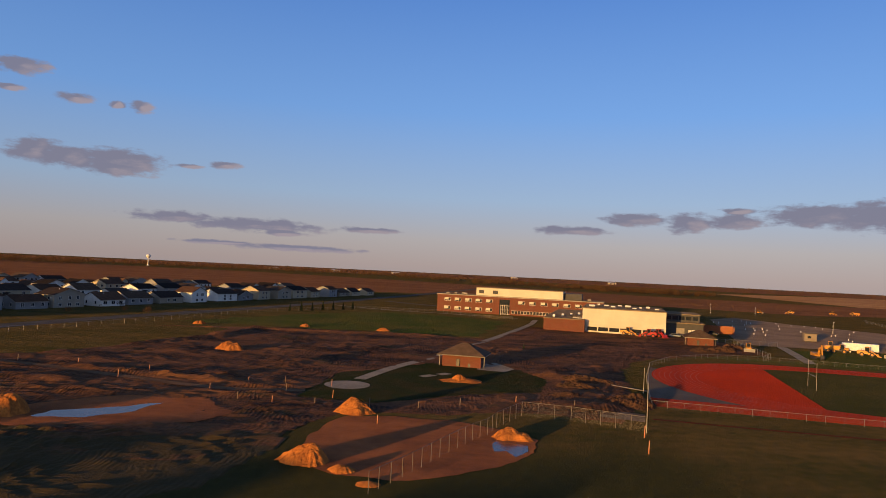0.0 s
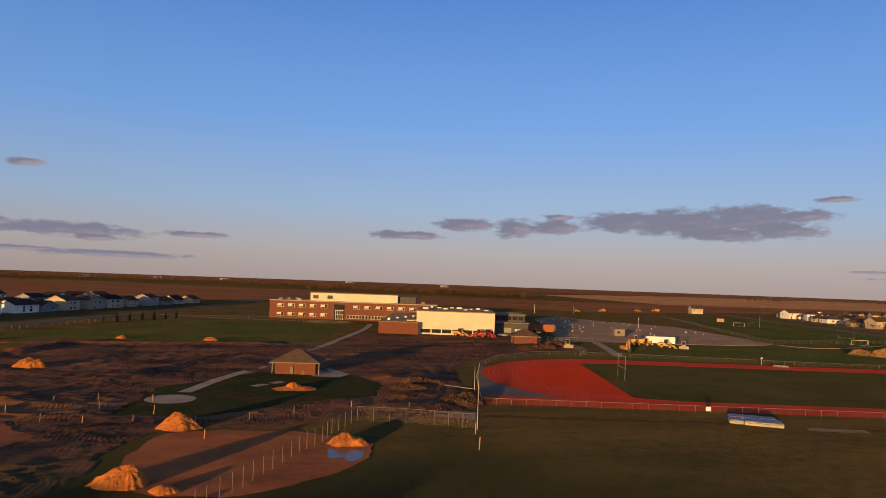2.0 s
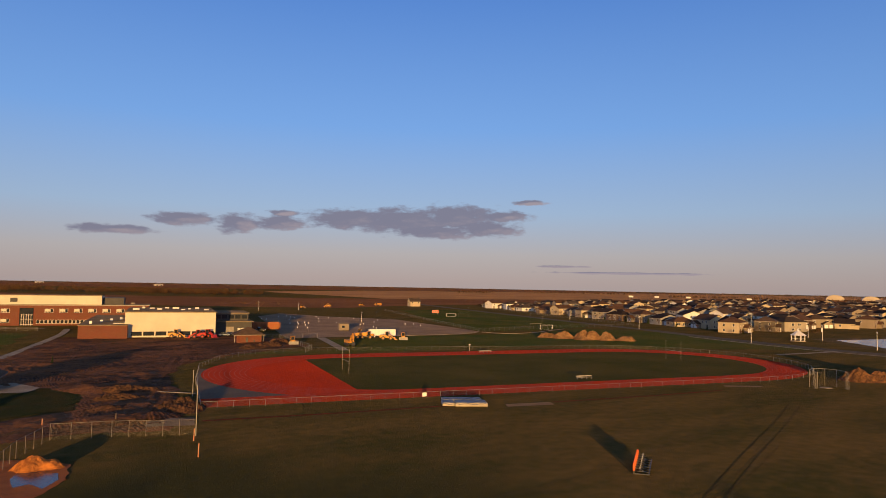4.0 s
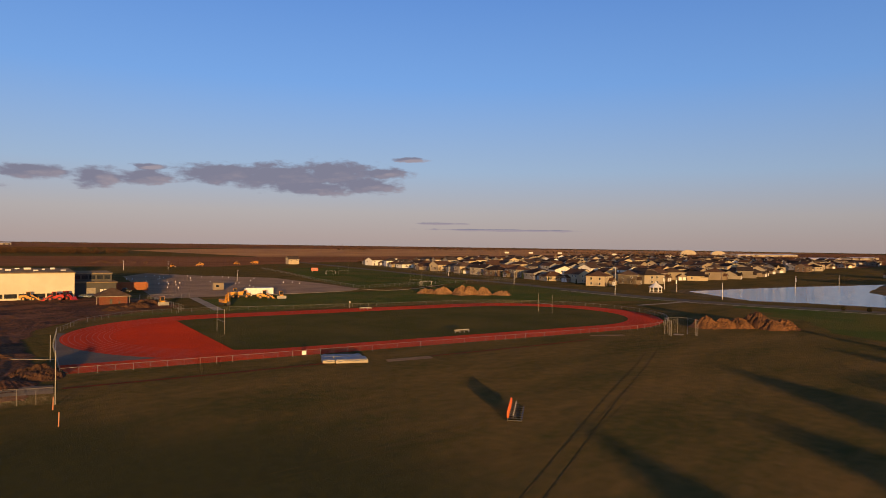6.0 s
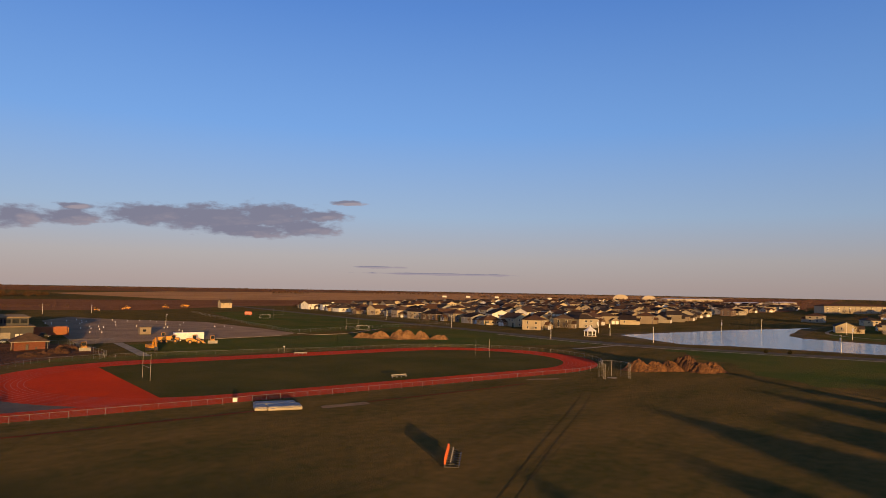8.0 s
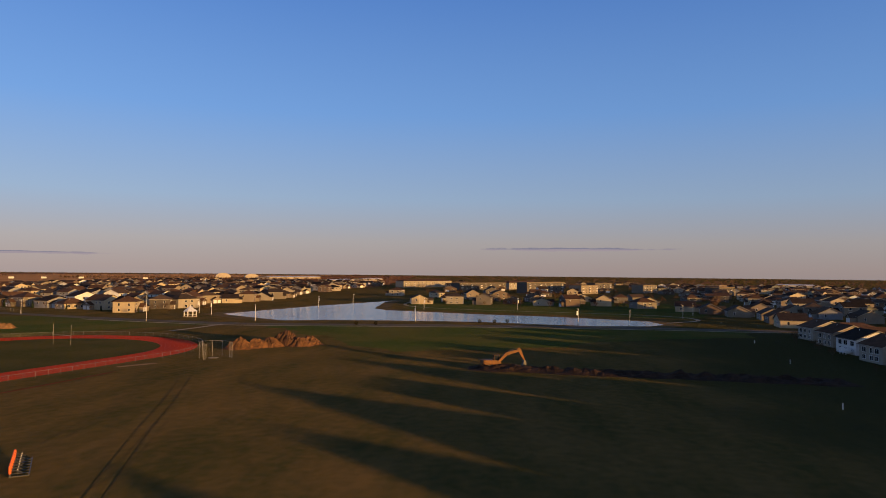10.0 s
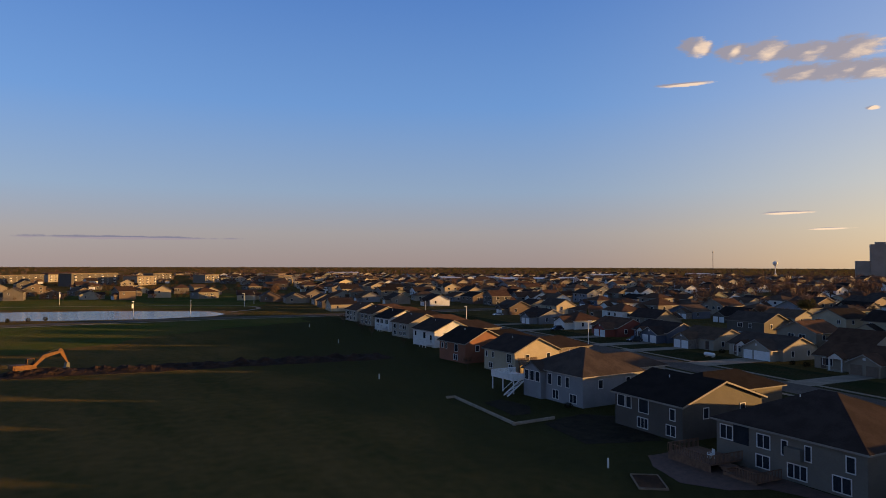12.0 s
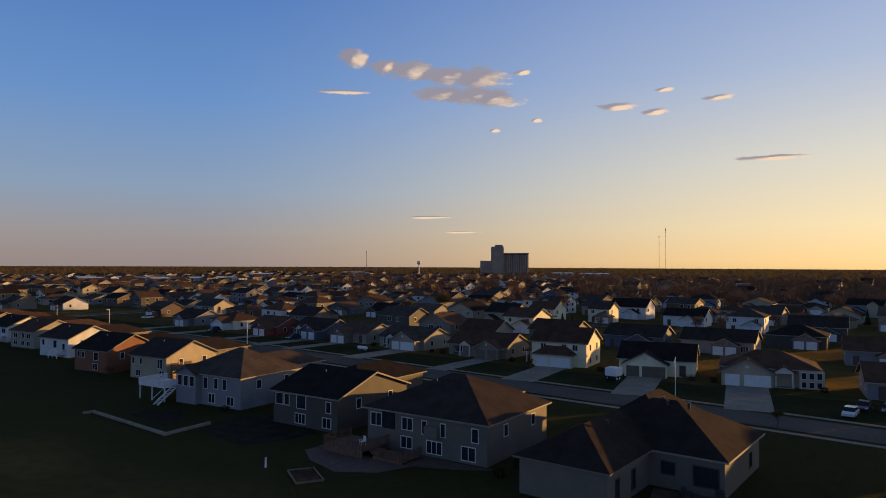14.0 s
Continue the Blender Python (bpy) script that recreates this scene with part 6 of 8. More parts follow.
def west_side():
    rng = random.Random(9)
    seed = 5000
    ux, uy = 0.343, 0.939
    for i, off in enumerate((0, 34, 82, 116, 165, 200, 250)):
        s = -90 if i == 0 else -70 if i < 4 else -20
        while s < (352 if i == 0 else 300 - 25 * i):
            x, y = -178 + ux * s - uy * off, 238 + uy * s + ux * off
            random_house(rng, x + rng.uniform(-1.5, 1.5), y + rng.uniform(-2, 2), 70 + (180 if i % 2 == 0 else 0) + rng.uniform(-4, 4), 2 if i == 0 and s < 110 else 1 if i < 2 else 0, seed,
                         "houses along the western road", 0.3 if i == 0 else 0.6, ["white", "cream", "pearl", "grey", "tan", "cream", "pearl", "beige", "white"], ("gx", "gx", "gx", "gy"))
            seed += 1
            s += rng.uniform(18.5, 22)


west_side()
me = bpy.data.meshes.new("far_houses")
me.from_pydata(FAR_V, [], FAR_F)
for fm in FAR_MATS:
    me.materials.append(fm)
me.polygons.foreach_set("material_index", FAR_I)
tagged(new("far_houses", me), "distant quarters of gabled and hipped houses", "houses", kind="stuff")


# ---- the school ----
def school_window(parent, rect, side, u, z):
    f = window(parent, rect, side, u, z, 3.4, 1.7, 3)
    part("blind", box(-1.62, 0.45, -0.045, -0.028, 0.5, 1.66), CREAM_PANEL, f, "drawn cream window blind")


def school():
    o = (-2.4, 386.9)
    sc = base("school", pose(o[0], o[1], 0, 0, 0, -14.5), "two-storey red brick school with cream upper block", "school")
    main = (0, 92, 0, 26)
    part("wall", box(*main[:2], *main[2:], -0.3, 9.6), BRICK, sc)
    part("roof", box(-0.25, 92.25, -0.25, 26.25, 9.6, 9.9), ROOF_MEMBRANE, sc)
    part("coping", box(-0.4, 92.4, -0.4, -0.05, 9.55, 9.98), FASCIA, sc, "metal roof coping")
    pent = (21, 70, 7, 22)
    part("upper_block", box(*pent, 9.9, 14.2), CREAM_PANEL, sc, "cream panelled upper block")
    part("upper_roof", box(20.8, 70.2, 6.8, 22.2, 14.2, 14.5), ROOF_MEMBRANE, sc)
    for u in (24.0, 32.0):
        part("louvre", box(u - 1.5, u + 1.5, 6.9, 7.0, 11.0, 13.0), GREY_PANEL, sc, at=None)
    part("upper_end_block", box(70.3, 80, 10, 22, 9.9, 13.4), GREY_PANEL, sc)
    for z in (6.2, 1.4):
        for k in range(5):
            school_window(sc, main, "S", -46 + 6.0 + k * 6.0, z)
    for k in range(7):
        school_window(sc, main, "S", -46 + 48 + k * 6.2, 6.2)
    # glazed entrance recess and ground-floor window band
    part("entrance", box(35.8, 41.5, -0.35, 0.0, 0, 8.4), GLASS, sc)
    for k in range(5):
        part("entrance_mullion", box(36.6 + k * 1.0, 36.75 + k * 1.0, -0.5, -0.36, 0, 5.6), TRIM, sc)
    for k in range(3):
        part("entrance_transom", box(36.4, 41.5, -0.5, -0.36, 0.4 + k * 2.3, 0.58 + k * 2.3), TRIM, sc)
    for k in range(14):
        window(sc, main, "S", -46 + 43.5 + k * 1.7, 1.0, 1.25, 1.6, 1)
    for k in range(5):
        part("rooftop_unit", box(0, 2.0, 0, 1.5, 0, 0.9, 0.06), FASCIA, sc, at=pose(3 + k * 3.4 if k < 4 else 83, 8 + (k * 5) % 14, 9.9))
    # low brick link between school and gymnasium
    lk = base("link_building", pose(43.6, 288.2, 0, 0, 0, -14.5), "low red brick link wing with flat roof", "school wing")
    part("wall", box(0, 17, 0, 80, -0.3, 5.0), BRICK, lk)
    part("roof", box(-0.3, 17, -0.3, 80, 5.0, 5.35), ROOF_MEMBRANE, lk)
    for k in range(4):
        part("rooftop_unit", box(0, 1.0, 0, 1.0, 0, 1.0, 0.05), WHITE_METAL, lk, at=pose(3 + 3.1 * k, 8 + 9 * k, 5.35))
    # gymnasium
    gy = base("gymnasium", pose(60.0, 288.3, 0, 0, 0, -14.5), "tall cream gymnasium with a strip of low windows", "gymnasium")
    g = (0, 33.8, 0, 44)
    part("wall", box(*g, -0.3, 9.9), CREAM_PANEL, gy)
    part("plinth", box(-0.05, 33.85, -0.08, 0, -0.3, 0.55), CREAM_PANEL, gy)
    part("roof", box(-0.3, 34.1, -0.3, 44.3, 9.9, 10.25), ROOF_MEMBRANE, gy)
    for k in range(7):
        part("window_strip", box(2.2 + k * 4.5, 6.2 + k * 4.5, -0.05, 0.0, 0.75, 2.35), GLASS, gy)
    part("glass_corner", box(-4.2, 0, 1.2, 8, 0, 5.8), GLASS, gy, "glazed corner with white mullions")
    for k in range(4):
        part("mullion", box(-4.2 + k * 1.3, -4.05 + k * 1.3, 1.05, 1.2, 0, 5.8), TRIM, gy)
    for k in range(4):
        part("transom", box(-4.2, 0, 1.05, 1.19, 0.2 + k * 1.75, 0.42 + k * 1.75), TRIM, gy)
    rng = random.Random(2)
    for k in range(10):
        part("rooftop_unit", box(0, rng.uniform(1, 2.6), 0, 1.2, 0, rng.uniform(0.3, 0.8), 0.05), TRIM, gy, at=pose(2 + 3.1 * k, rng.uniform(14, 40), 10.25))
    # grey service wing beside the gymnasium
    sv = base("service_wing", pose(*grid_xy(33.9, 14, (60.0, 288.3)), 0, 0, 0, -14.5), "dark grey service wing with flat roof", "school wing")
    part("wall", box(0.02, 16, 0, 30, -0.3, 5.2), GREY_PANEL, sv)
    part("roof", box(0.02, 16.6, -0.6, 30.4, 5.2, 5.6), ROOF_MEMBRANE, sv)
    part("upper_wall", box(0.02, 15, 6, 29, 5.6, 8.6), GREY_PANEL, sv)
    part("upper_roof", box(0.02, 15.4, 5.6, 29.4, 8.6, 9.0), ROOF_MEMBRANE, sv)
    part("loading_door", box(5, 8.4, -0.06, 0, 0, 3.2), FASCIA, sv)
    for k in range(2):
        part("glazed_door", box(10 + 1.5 * k, 11.2 + 1.5 * k, -0.06, 0, 0, 2.6), TRIM, sv)
    for k in range(5):
        part("clerestory", box(1 + 2.8 * k, 3.2 + 2.8 * k, 5.93, 6.0, 6.4, 8.0), GLASS, sv)
    # brick enclosure with curved opening
    en = base("brick_enclosure", pose(118.5, 312.0, 0, 0, 0, -20), "low orange brick enclosure around stored equipment", "enclosure")
    part("wall", box(0, 15, 6, 6.4, -0.2, 3.6), ORANGE_BRICK, en)
    part("side_wall", box(14.6, 15, 0, 6, -0.2, 3.6), ORANGE_BRICK, en)
    part("side_wall", box(0, 0.4, 2, 6, -0.2, 3.6), ORANGE_BRICK, en)


school()


def hut(x, y, turn, w, d, eave, rise, label):
    h = base("brick_hut", pose(x, y, 0, 0, 0, turn), label, "hut", "brick huts")
    r = (-w / 2, w / 2, -d / 2, d / 2)
    part("wall", box(*r, -0.2, eave), BRICK, h)
    part("roof", roof_mesh(r, eave, rise, "hip", 1.15, 0.15), ROOFS["taupe"], h)
    part("fascia", fascia_mesh(r, eave, rise, "hip", 1.15), FASCIA, h)
    part("door", box(w / 2, w / 2 + 0.06, -1.4, 1.4, 0, 2.1), DARK_METAL, h)
    part("drinking_fountain", box(-1.2, -0.4, -d / 2 - 0.25, -d / 2, 0.2, 2.0, 0.04), DARK_METAL, h)
    part("wall_hatch", box(1.6, 2.2, -d / 2 - 0.03, -d / 2, 0.1, 1.0), DARK_METAL, h)
    for u in (-w / 2 + 0.15, w / 2 - 0.15):
        part("post", box(u + (0.9 if u > 0 else -0.9) - 0.08, u + (0.9 if u > 0 else -0.9) + 0.08, -d / 2 + 0.4, -d / 2 + 0.56, -0.1, eave), FASCIA, h)
    return h


hut(6.3, 167.5, -12, 9.4, 8.0, 2.85, 2.5, "red brick hut with pyramid shingle roof on a slab")
hut(96.0, 252.0, -14.5, 9.0, 8.0, 2.9, 2.6, "red brick hut with pyramid shingle roof by the gate")


# ---- far landmarks ----
def grain_elevator():
    d = 1500.0
    def at(az):
        return d * math.sin(radians(az)), d * math.cos(radians(az))
    x, y = at(153.9)
    e = base("grain_elevator", pose(x, y, 0, 0, 0, -148.5 + 180), "tall grey concrete grain elevator with silo block", "grain elevator")
    conc = material("elevator_concrete", (0.34, 0.27, 0.22), (0.27, 0.215, 0.175), 0.05, 1.0, 0.9, local=True)
    dark = material("elevator_shade", (0.05, 0.042, 0.04), (0.04, 0.035, 0.03), 0.05, 1.0, 0.9, local=True)
    part("head_house", box(8, 34, -12, 12, 0, 62), conc, e)
    part("head_top", box(10, 26, -9, 9, 62, 66), conc, e)
    part("annex", box(34, 58, -10, 10, 0, 31), conc, e)
    for k in range(11):
        part("silo", rod((5 - k * 5.0, 0, 0), (5 - k * 5.0, 0, 45), 2.3, 2.3, 10), conc, e)
    # near-black slab behind the silos paints the shade in their gaps
    part("silo_core", box(-48, 8, -10, -1.5, 0, 46), dark, e)
    part("gallery", box(-48, 8, -3, 6, 46, 48.5), conc, e)


def water_tower(az, dist, h, r, label):
    x, y = dist * math.sin(radians(az)), dist * math.cos(radians(az))
    w = base("water_tower", pose(x, y, 0), label, "water tower", "water towers")
    bm = bmesh.new()
    prof = [(r * 0.55, 0), (r * 0.22, h * 0.12), (r * 0.2, h * 0.62), (r * 0.5, h * 0.70), (r, h * 0.82), (r * 0.92, h * 0.92), (r * 0.5, h * 0.985), (0.1, h)]
    n = 16
    rings = [[bm.verts.new((q * math.cos(2 * math.pi * k / n), q * math.sin(2 * math.pi * k / n), z)) for k in range(n)] for q, z in prof]
    for a, b in zip(rings, rings[1:]):
        for k in range(n):
            bm.faces.new((a[k], a[(k + 1) % n], b[(k + 1) % n], b[k]))
    part("tank", bm, WHITE_METAL, w)
    part("catwalk", rod((0, 0, h * 0.8), (0, 0, h * 0.805), r * 1.06, r * 1.06, 16), WHITE_METAL, w)


def mast(az, dist, h):
    x, y = dist * math.sin(radians(az)), dist * math.cos(radians(az))
    m = base("radio_mast", pose(x, y, 0), "thin lattice radio mast on the horizon", "radio mast", "radio masts")
    bm = bmesh.new()
    for a in (0, 120, 240):
        add_rod(bm, (0.9 * math.cos(radians(a)), 0.9 * math.sin(radians(a)), 0), (0.6 * math.cos(radians(a)), 0.6 * math.sin(radians(a)), h), 0.22, 0.18, 4)
    for k in range(int(h / 4)):
        a = 120 * k
        add_rod(bm, (0.9 * math.cos(radians(a)), 0.9 * math.sin(radians(a)), 4 * k), (0.9 * math.cos(radians(a + 120)), 0.9 * math.sin(radians(a + 120)), 4 * k + 4), 0.1, 0.1, 4)
    part("lattice", bm, DARK_METAL, m)
    part("antenna_array", box(-1.6, 1.6, -1.6, 1.6, h * 0.93, h * 0.96), DARK_METAL, m)


grain_elevator()
water_tower(146.5, 1800, 32, 6.0, "white bulb water tower above the town")
water_tower(-23.5, 1850, 28, 6.0, "white bulb water tower beyond the fields")
mast(142.1, 1700, 56)
mast(166.2, 2400, 125)
mast(166.7, 2400, 150)


def apartment(x, y, turn, w, d, floors, wall, label, top="flat", cols=8):
    a = base("apartment_building", pose(x, y, 0, 0, 0, turn), label, "apartments", "apartment buildings")
    h = 3.0 * floors + 0.4
    r = (-w / 2, w / 2, -d / 2, d / 2)
    part("wall", box(*r, -0.3, h), wall, a)
    if top == "flat":
        part("roof", box(-w / 2 - 0.4, w / 2 + 0.4, -d / 2 - 0.4, d / 2 + 0.4, h, h + 0.6), ROOF_MEMBRANE, a)
    else:
        part("roof", roof_mesh(r, h, 2.4, "hip", 0.7), ROOFS["brown"], a)
    for f in range(floors):
        for k in range(cols):
            u = -w / 2 + (k + 0.5) * w / cols
            window(a, r, "S", u, 1.0 + 3.0 * f, 1.8, 1.5, 2, sub=False)
            if k % 2 == 0 and f > 0:
                part("balcony", shared(("balcony",), lambda: box(-1.3, 1.3, -1.2, 0.0, -0.1, 1.0, 0.04), TRIM), TRIM, a, at=side_pose(r, "S", u, 3.0 * f, 0.0))


apartment(1060, 128, -32, 120, 16, 3, SIDINGS["beige"], "long pale three-storey apartment block", "hip", 12)
apartment(905, 36, -42, 88, 16, 3, SIDINGS["umber"], "long grey three-storey apartment block", "flat", 10)
apartment(985, -18, -40, 62, 15, 3, SIDINGS["beige"], "pale three-storey apartment block with balconies", "hip", 8)
apartment(800, -40, -45, 64, 16, 4, SIDINGS["umber"], "dark four-storey apartment block", "flat", 7)
apartment(790, -88, -38, 36, 16, 3, SIDINGS["tan"], "tan three-storey apartment block", "flat", 5)
apartment(1010, -135, -40, 44, 15, 3, SIDINGS["umber"], "dark three-storey apartment block", "flat", 5)
apartment(860, -170, -35, 40, 15, 3, SIDINGS["taupe"], "brown three-storey apartment block", "flat", 5)
apartment(905, -270, -30, 40, 15, 3, SIDINGS["brown"], "brown brick apartment shell under construction", "flat", 5)
apartment(760, -230, -35, 50, 15, 3, SIDINGS["umber"], "dark three-storey apartment block", "flat", 6)


def shed(x, y, turn, w, d, h, mat, label, roof="flat"):
    s = base("warehouse", pose(x, y, 0, 0, 0, turn), label, "warehouse", "warehouses")
    r = (-w / 2, w / 2, -d / 2, d / 2)
    if roof == "arch":
        bm = bmesh.new()
        add_prism(bm, [(-d / 2 * math.cos(math.pi * k / 14), 3 + h * math.sin(math.pi * k / 14)) for k in range(15)] + [(d / 2, -0.2), (-d / 2, -0.2)], "x", -w / 2, w / 2)
        part("shell", bm, mat, s)
    else:
        part("wall", box(*r, -0.2, h), mat, s)
        part("roof", roof_mesh(r, h, 1.5, "gx", 0.3), WHITE_METAL, s)
    part("door", box(-w * 0.3, -w * 0.3 + 5, -d / 2 - 0.1, -d / 2, 0, 4.5), DARK_METAL, s)
    part("door", box(w * 0.2, w * 0.2 + 5, -d / 2 - 0.1, -d / 2, 0, 4.5), DARK_METAL, s)


PALE = material("pale_sheet_metal", (0.42, 0.36, 0.28), (0.34, 0.29, 0.23), 0.05, 1.0, 0.6, local=True, lines=("X", 0.6, 0.02))
shed(2090, 900, 25, 50, 46, 12, PALE, "white arched storage dome far off", "arch")
shed(2150, 830, 25, 44, 42, 10, PALE, "white arched storage dome far off", "arch")
shed(1960, 640, -20, 240, 50, 6, PALE, "long pale warehouse on the horizon")
shed(1500, 380, -15, 110, 30, 4.5, PALE, "long pale warehouse beyond the fields")
shed(1750, 360, -15, 110, 30, 5, PALE, "long white warehouse beyond the fields")
for k, (az, dist, w) in enumerate([(122.5, 950, 160), (127, 900, 120), (131, 940, 110), (133.5, 1250, 80), (158.5, 1500, 90), (161, 1450, 120), (112, 1500, 130), (141, 1500, 90), (150, 1150, 60)]):
    shed(dist * math.sin(radians(az)), dist * math.cos(radians(az)), -az + 12, w * 0.5, 35, 4.5, PALE, "long low pale commercial building in town")
for k, (az, dist) in enumerate([(6.0, 3200), (-4, 2600), (-14, 2300), (14, 2700), (-9, 2400), (-27, 2300)]):
    shed(dist * math.sin(radians(az)), dist * math.cos(radians(az)), -az + 20, 30, 12, 6, PALE, "pale farm building on the horizon")



def billboard(az, dist):
    b = base("billboard", pose(dist * math.sin(radians(az)), dist * math.cos(radians(az)), 0, 0, 0, -az), "blank white roadside billboard on dark posts", "billboard", "billboards")
    part("panel", box(-4.5, 4.5, -0.2, 0.2, 4.5, 8.0, 0.05), TRIM, b)
    for u in (-3.0, 0.0, 3.0):
        part("post", box(u - 0.2, u + 0.2, 0.2, 0.6, -0.2, 7.6), DARK_METAL, b)


for az, dist in ((52.2, 1480), (54.2, 1500), (56.6, 1520), (61.0, 1440), (65.2, 1260)):
    billboard(az, dist)

# ---- trees ----
def tree_meshes(h, seed, twigs=620, bud=False):
    rng = random.Random(seed)
    bm = bmesh.new()
    add_rod(bm, (0, 0, -0.2), (0.1, 0.05, h * 0.38), h * 0.022, h * 0.015, 7)
    ends = []
    for k in range(8):
        a = 2 * math.pi * k / 8 + rng.uniform(-0.3, 0.3)
        z0 = h * rng.uniform(0.26, 0.42)
        p = Vector((0.08, 0.04, z0))
        q = p + Vector((math.cos(a) * h * rng.uniform(0.10, 0.22), math.sin(a) * h * rng.uniform(0.10, 0.22), h * rng.uniform(0.22, 0.42)))
        add_rod(bm, p, q, h * 0.009, h * 0.005, 5)
        for _ in range(4):
            r = q + Vector((rng.uniform(-1, 1), rng.uniform(-1, 1), rng.uniform(0.1, 1.1))) * h * 0.14
            add_rod(bm, p.lerp(q, rng.uniform(0.5, 1)), r, h * 0.0045, h * 0.002, 4)
            ends += [r, q.lerp(r, 0.5)]
    cr = bmesh.new()
    for _ in range(twigs):
        e = rng.choice(ends)
        c = e + Vector((rng.gauss(0, 1), rng.gauss(0, 1), rng.gauss(0, 0.8))) * h * 0.055
        d = (c - Vector((0, 0, h * 0.35))).normalized() + Vector((rng.uniform(-1, 1), rng.uniform(-1, 1), rng.uniform(-0.4, 1))) * 0.6
        d.normalize()
        n = d.orthogonal().normalized()
        n.rotate(Matrix.Rotation(rng.uniform(0, 6.28), 3, d))
        L, w = h * rng.uniform(0.07, 0.14), h * rng.uniform(0.004, 0.009) * (1.8 if bud else 1)
        cr.faces.new([cr.verts.new(c - n * w), cr.verts.new(c + n * w), cr.verts.new(c + d * L)])
    return bm, cr


def conifer_meshes(h, seed):
    rng = random.Random(seed)
    bm = rod((0, 0, -0.2), (0, 0, h * 0.95), h * 0.02, 0.02, 6)
    cr = bmesh.new()
    for _ in range(520):
        t = rng.random() ** 0.8
        z, R = h * (0.06 + 0.92 * t), h * 0.23 * (1 - t) + 0.04
        a = rng.uniform(0, 6.283)
        r = R * rng.uniform(0.35, 1.05)
        p = Vector((math.cos(a) * r * 0.4, math.sin(a) * r * 0.4, z))
        q = Vector((math.cos(a) * r, math.sin(a) * r, z - h * 0.05))
        s = Vector((-math.sin(a), math.cos(a), 0)) * h * rng.uniform(0.02, 0.035)
        cr.faces.new([cr.verts.new(p), cr.verts.new(q - s), cr.verts.new(q + Vector((0, 0, -0.02 * h))), cr.verts.new(q + s)])
    return bm, cr


def tree_kind(make, h, seed, crown_mat, label, **kw):
    t, c = make(h, seed, **kw)
    e = base("tree", pose(0, 0, 0), label, "tree", "trees")
    part("trunk", t, BARK, e)
    part("crown", c, crown_mat, e)
    return e


def tree_place():
    rng = random.Random(21)
    bare = [tree_kind(tree_meshes, h, 300 + k, TWIG_TOWN, "bare spring tree with fine brown twigs") for k, h in enumerate((8.5, 10.5, 7.0))]
    bud = tree_kind(tree_meshes, 9.0, 310, BUDS, "young tree with yellow-green spring buds", bud=True, twigs=900)
    con = tree_kind(conifer_meshes, 5.0, 320, NEEDLE, "dark green conical conifer")
    small = tree_kind(tree_meshes, 4.5, 330, TWIG, "small bare garden tree with brown twigs", twigs=260)
    first = {id(k): True for k in (*bare, bud, con, small)}

    def put(kind, x, y, s=1.0):
        m = pose(x, y, 0, 0, 0, rng.uniform(0, 360))
        if first.pop(id(kind), False):
            kind.matrix_world = m
            kind.scale = (s, s, s)
        else:
            c = copy_thing(kind, m)
            c.scale = (s, s, s)
    # conifers by the western fence
    for k in range(7):
        put(con, -72 + k * 4.2, 324 + k * 6.0, rng.uniform(0.8, 1.1))
    put(con, 26, 210, 0.4)
    # saplings along the estate's road
    for k in range(26):
        s = k * 9.0
        put(small if k % 3 else con, 332 + 0.307 * s + 14, 200 + 0.951 * s - 4 + rng.uniform(-1, 1), rng.uniform(0.6, 1.0))
    for k in range(14):
        put(small, rng.uniform(360, 540), rng.uniform(190, 420), rng.uniform(0.8, 1.2))
    # gardens west
    for k in range(14):
        s = rng.uniform(-60, 330)
        put(small, -178 + 0.343 * s - 14, 238 + 0.939 * s, rng.uniform(0.8, 1.3))
    # gardens of the near row and street
    for x, y, s in ((196, -89, 0.8), (210, -92, 0.8), (168, -86, 0.6), (124, -79, 0.7), (103, -106, 0.9), (236, -96, 0.9), (74, -104, 0.8), (225, -97, 0.7), (250, -101, 0.8), (60, -134, 0.7), (27, -131, 0.7)):
        put(small, x, y, s)
    put(bud, 160, -262, 1.1)
    put(bud, 10, -108, 0.28)
    for k in range(190):
        az, d = (rng.uniform(106, 183) if k % 3 else rng.uniform(146, 183)), 215 + 460 * rng.random() ** 0.8
        x, y = d * math.sin(radians(az)), d * math.cos(radians(az))
        if (y < -200 - 0.135 * x or x > 420) and all(math.hypot(x - q[0], y - q[1]) > 11 for q in SECOND):
            put(rng.choice(bare), x, y, rng.uniform(0.6, 1.05) * (1.35 if d > 330 and az > 140 else 1.0))
    for k in range(14):
        put(con, rng.uniform(-60, 420), rng.uniform(-480, -175), rng.uniform(0.9, 1.7))
    for k in range(22):
        put(small, rng.uniform(440, 700), rng.uniform(-110, 60), rng.uniform(0.9, 1.4))


tree_place()


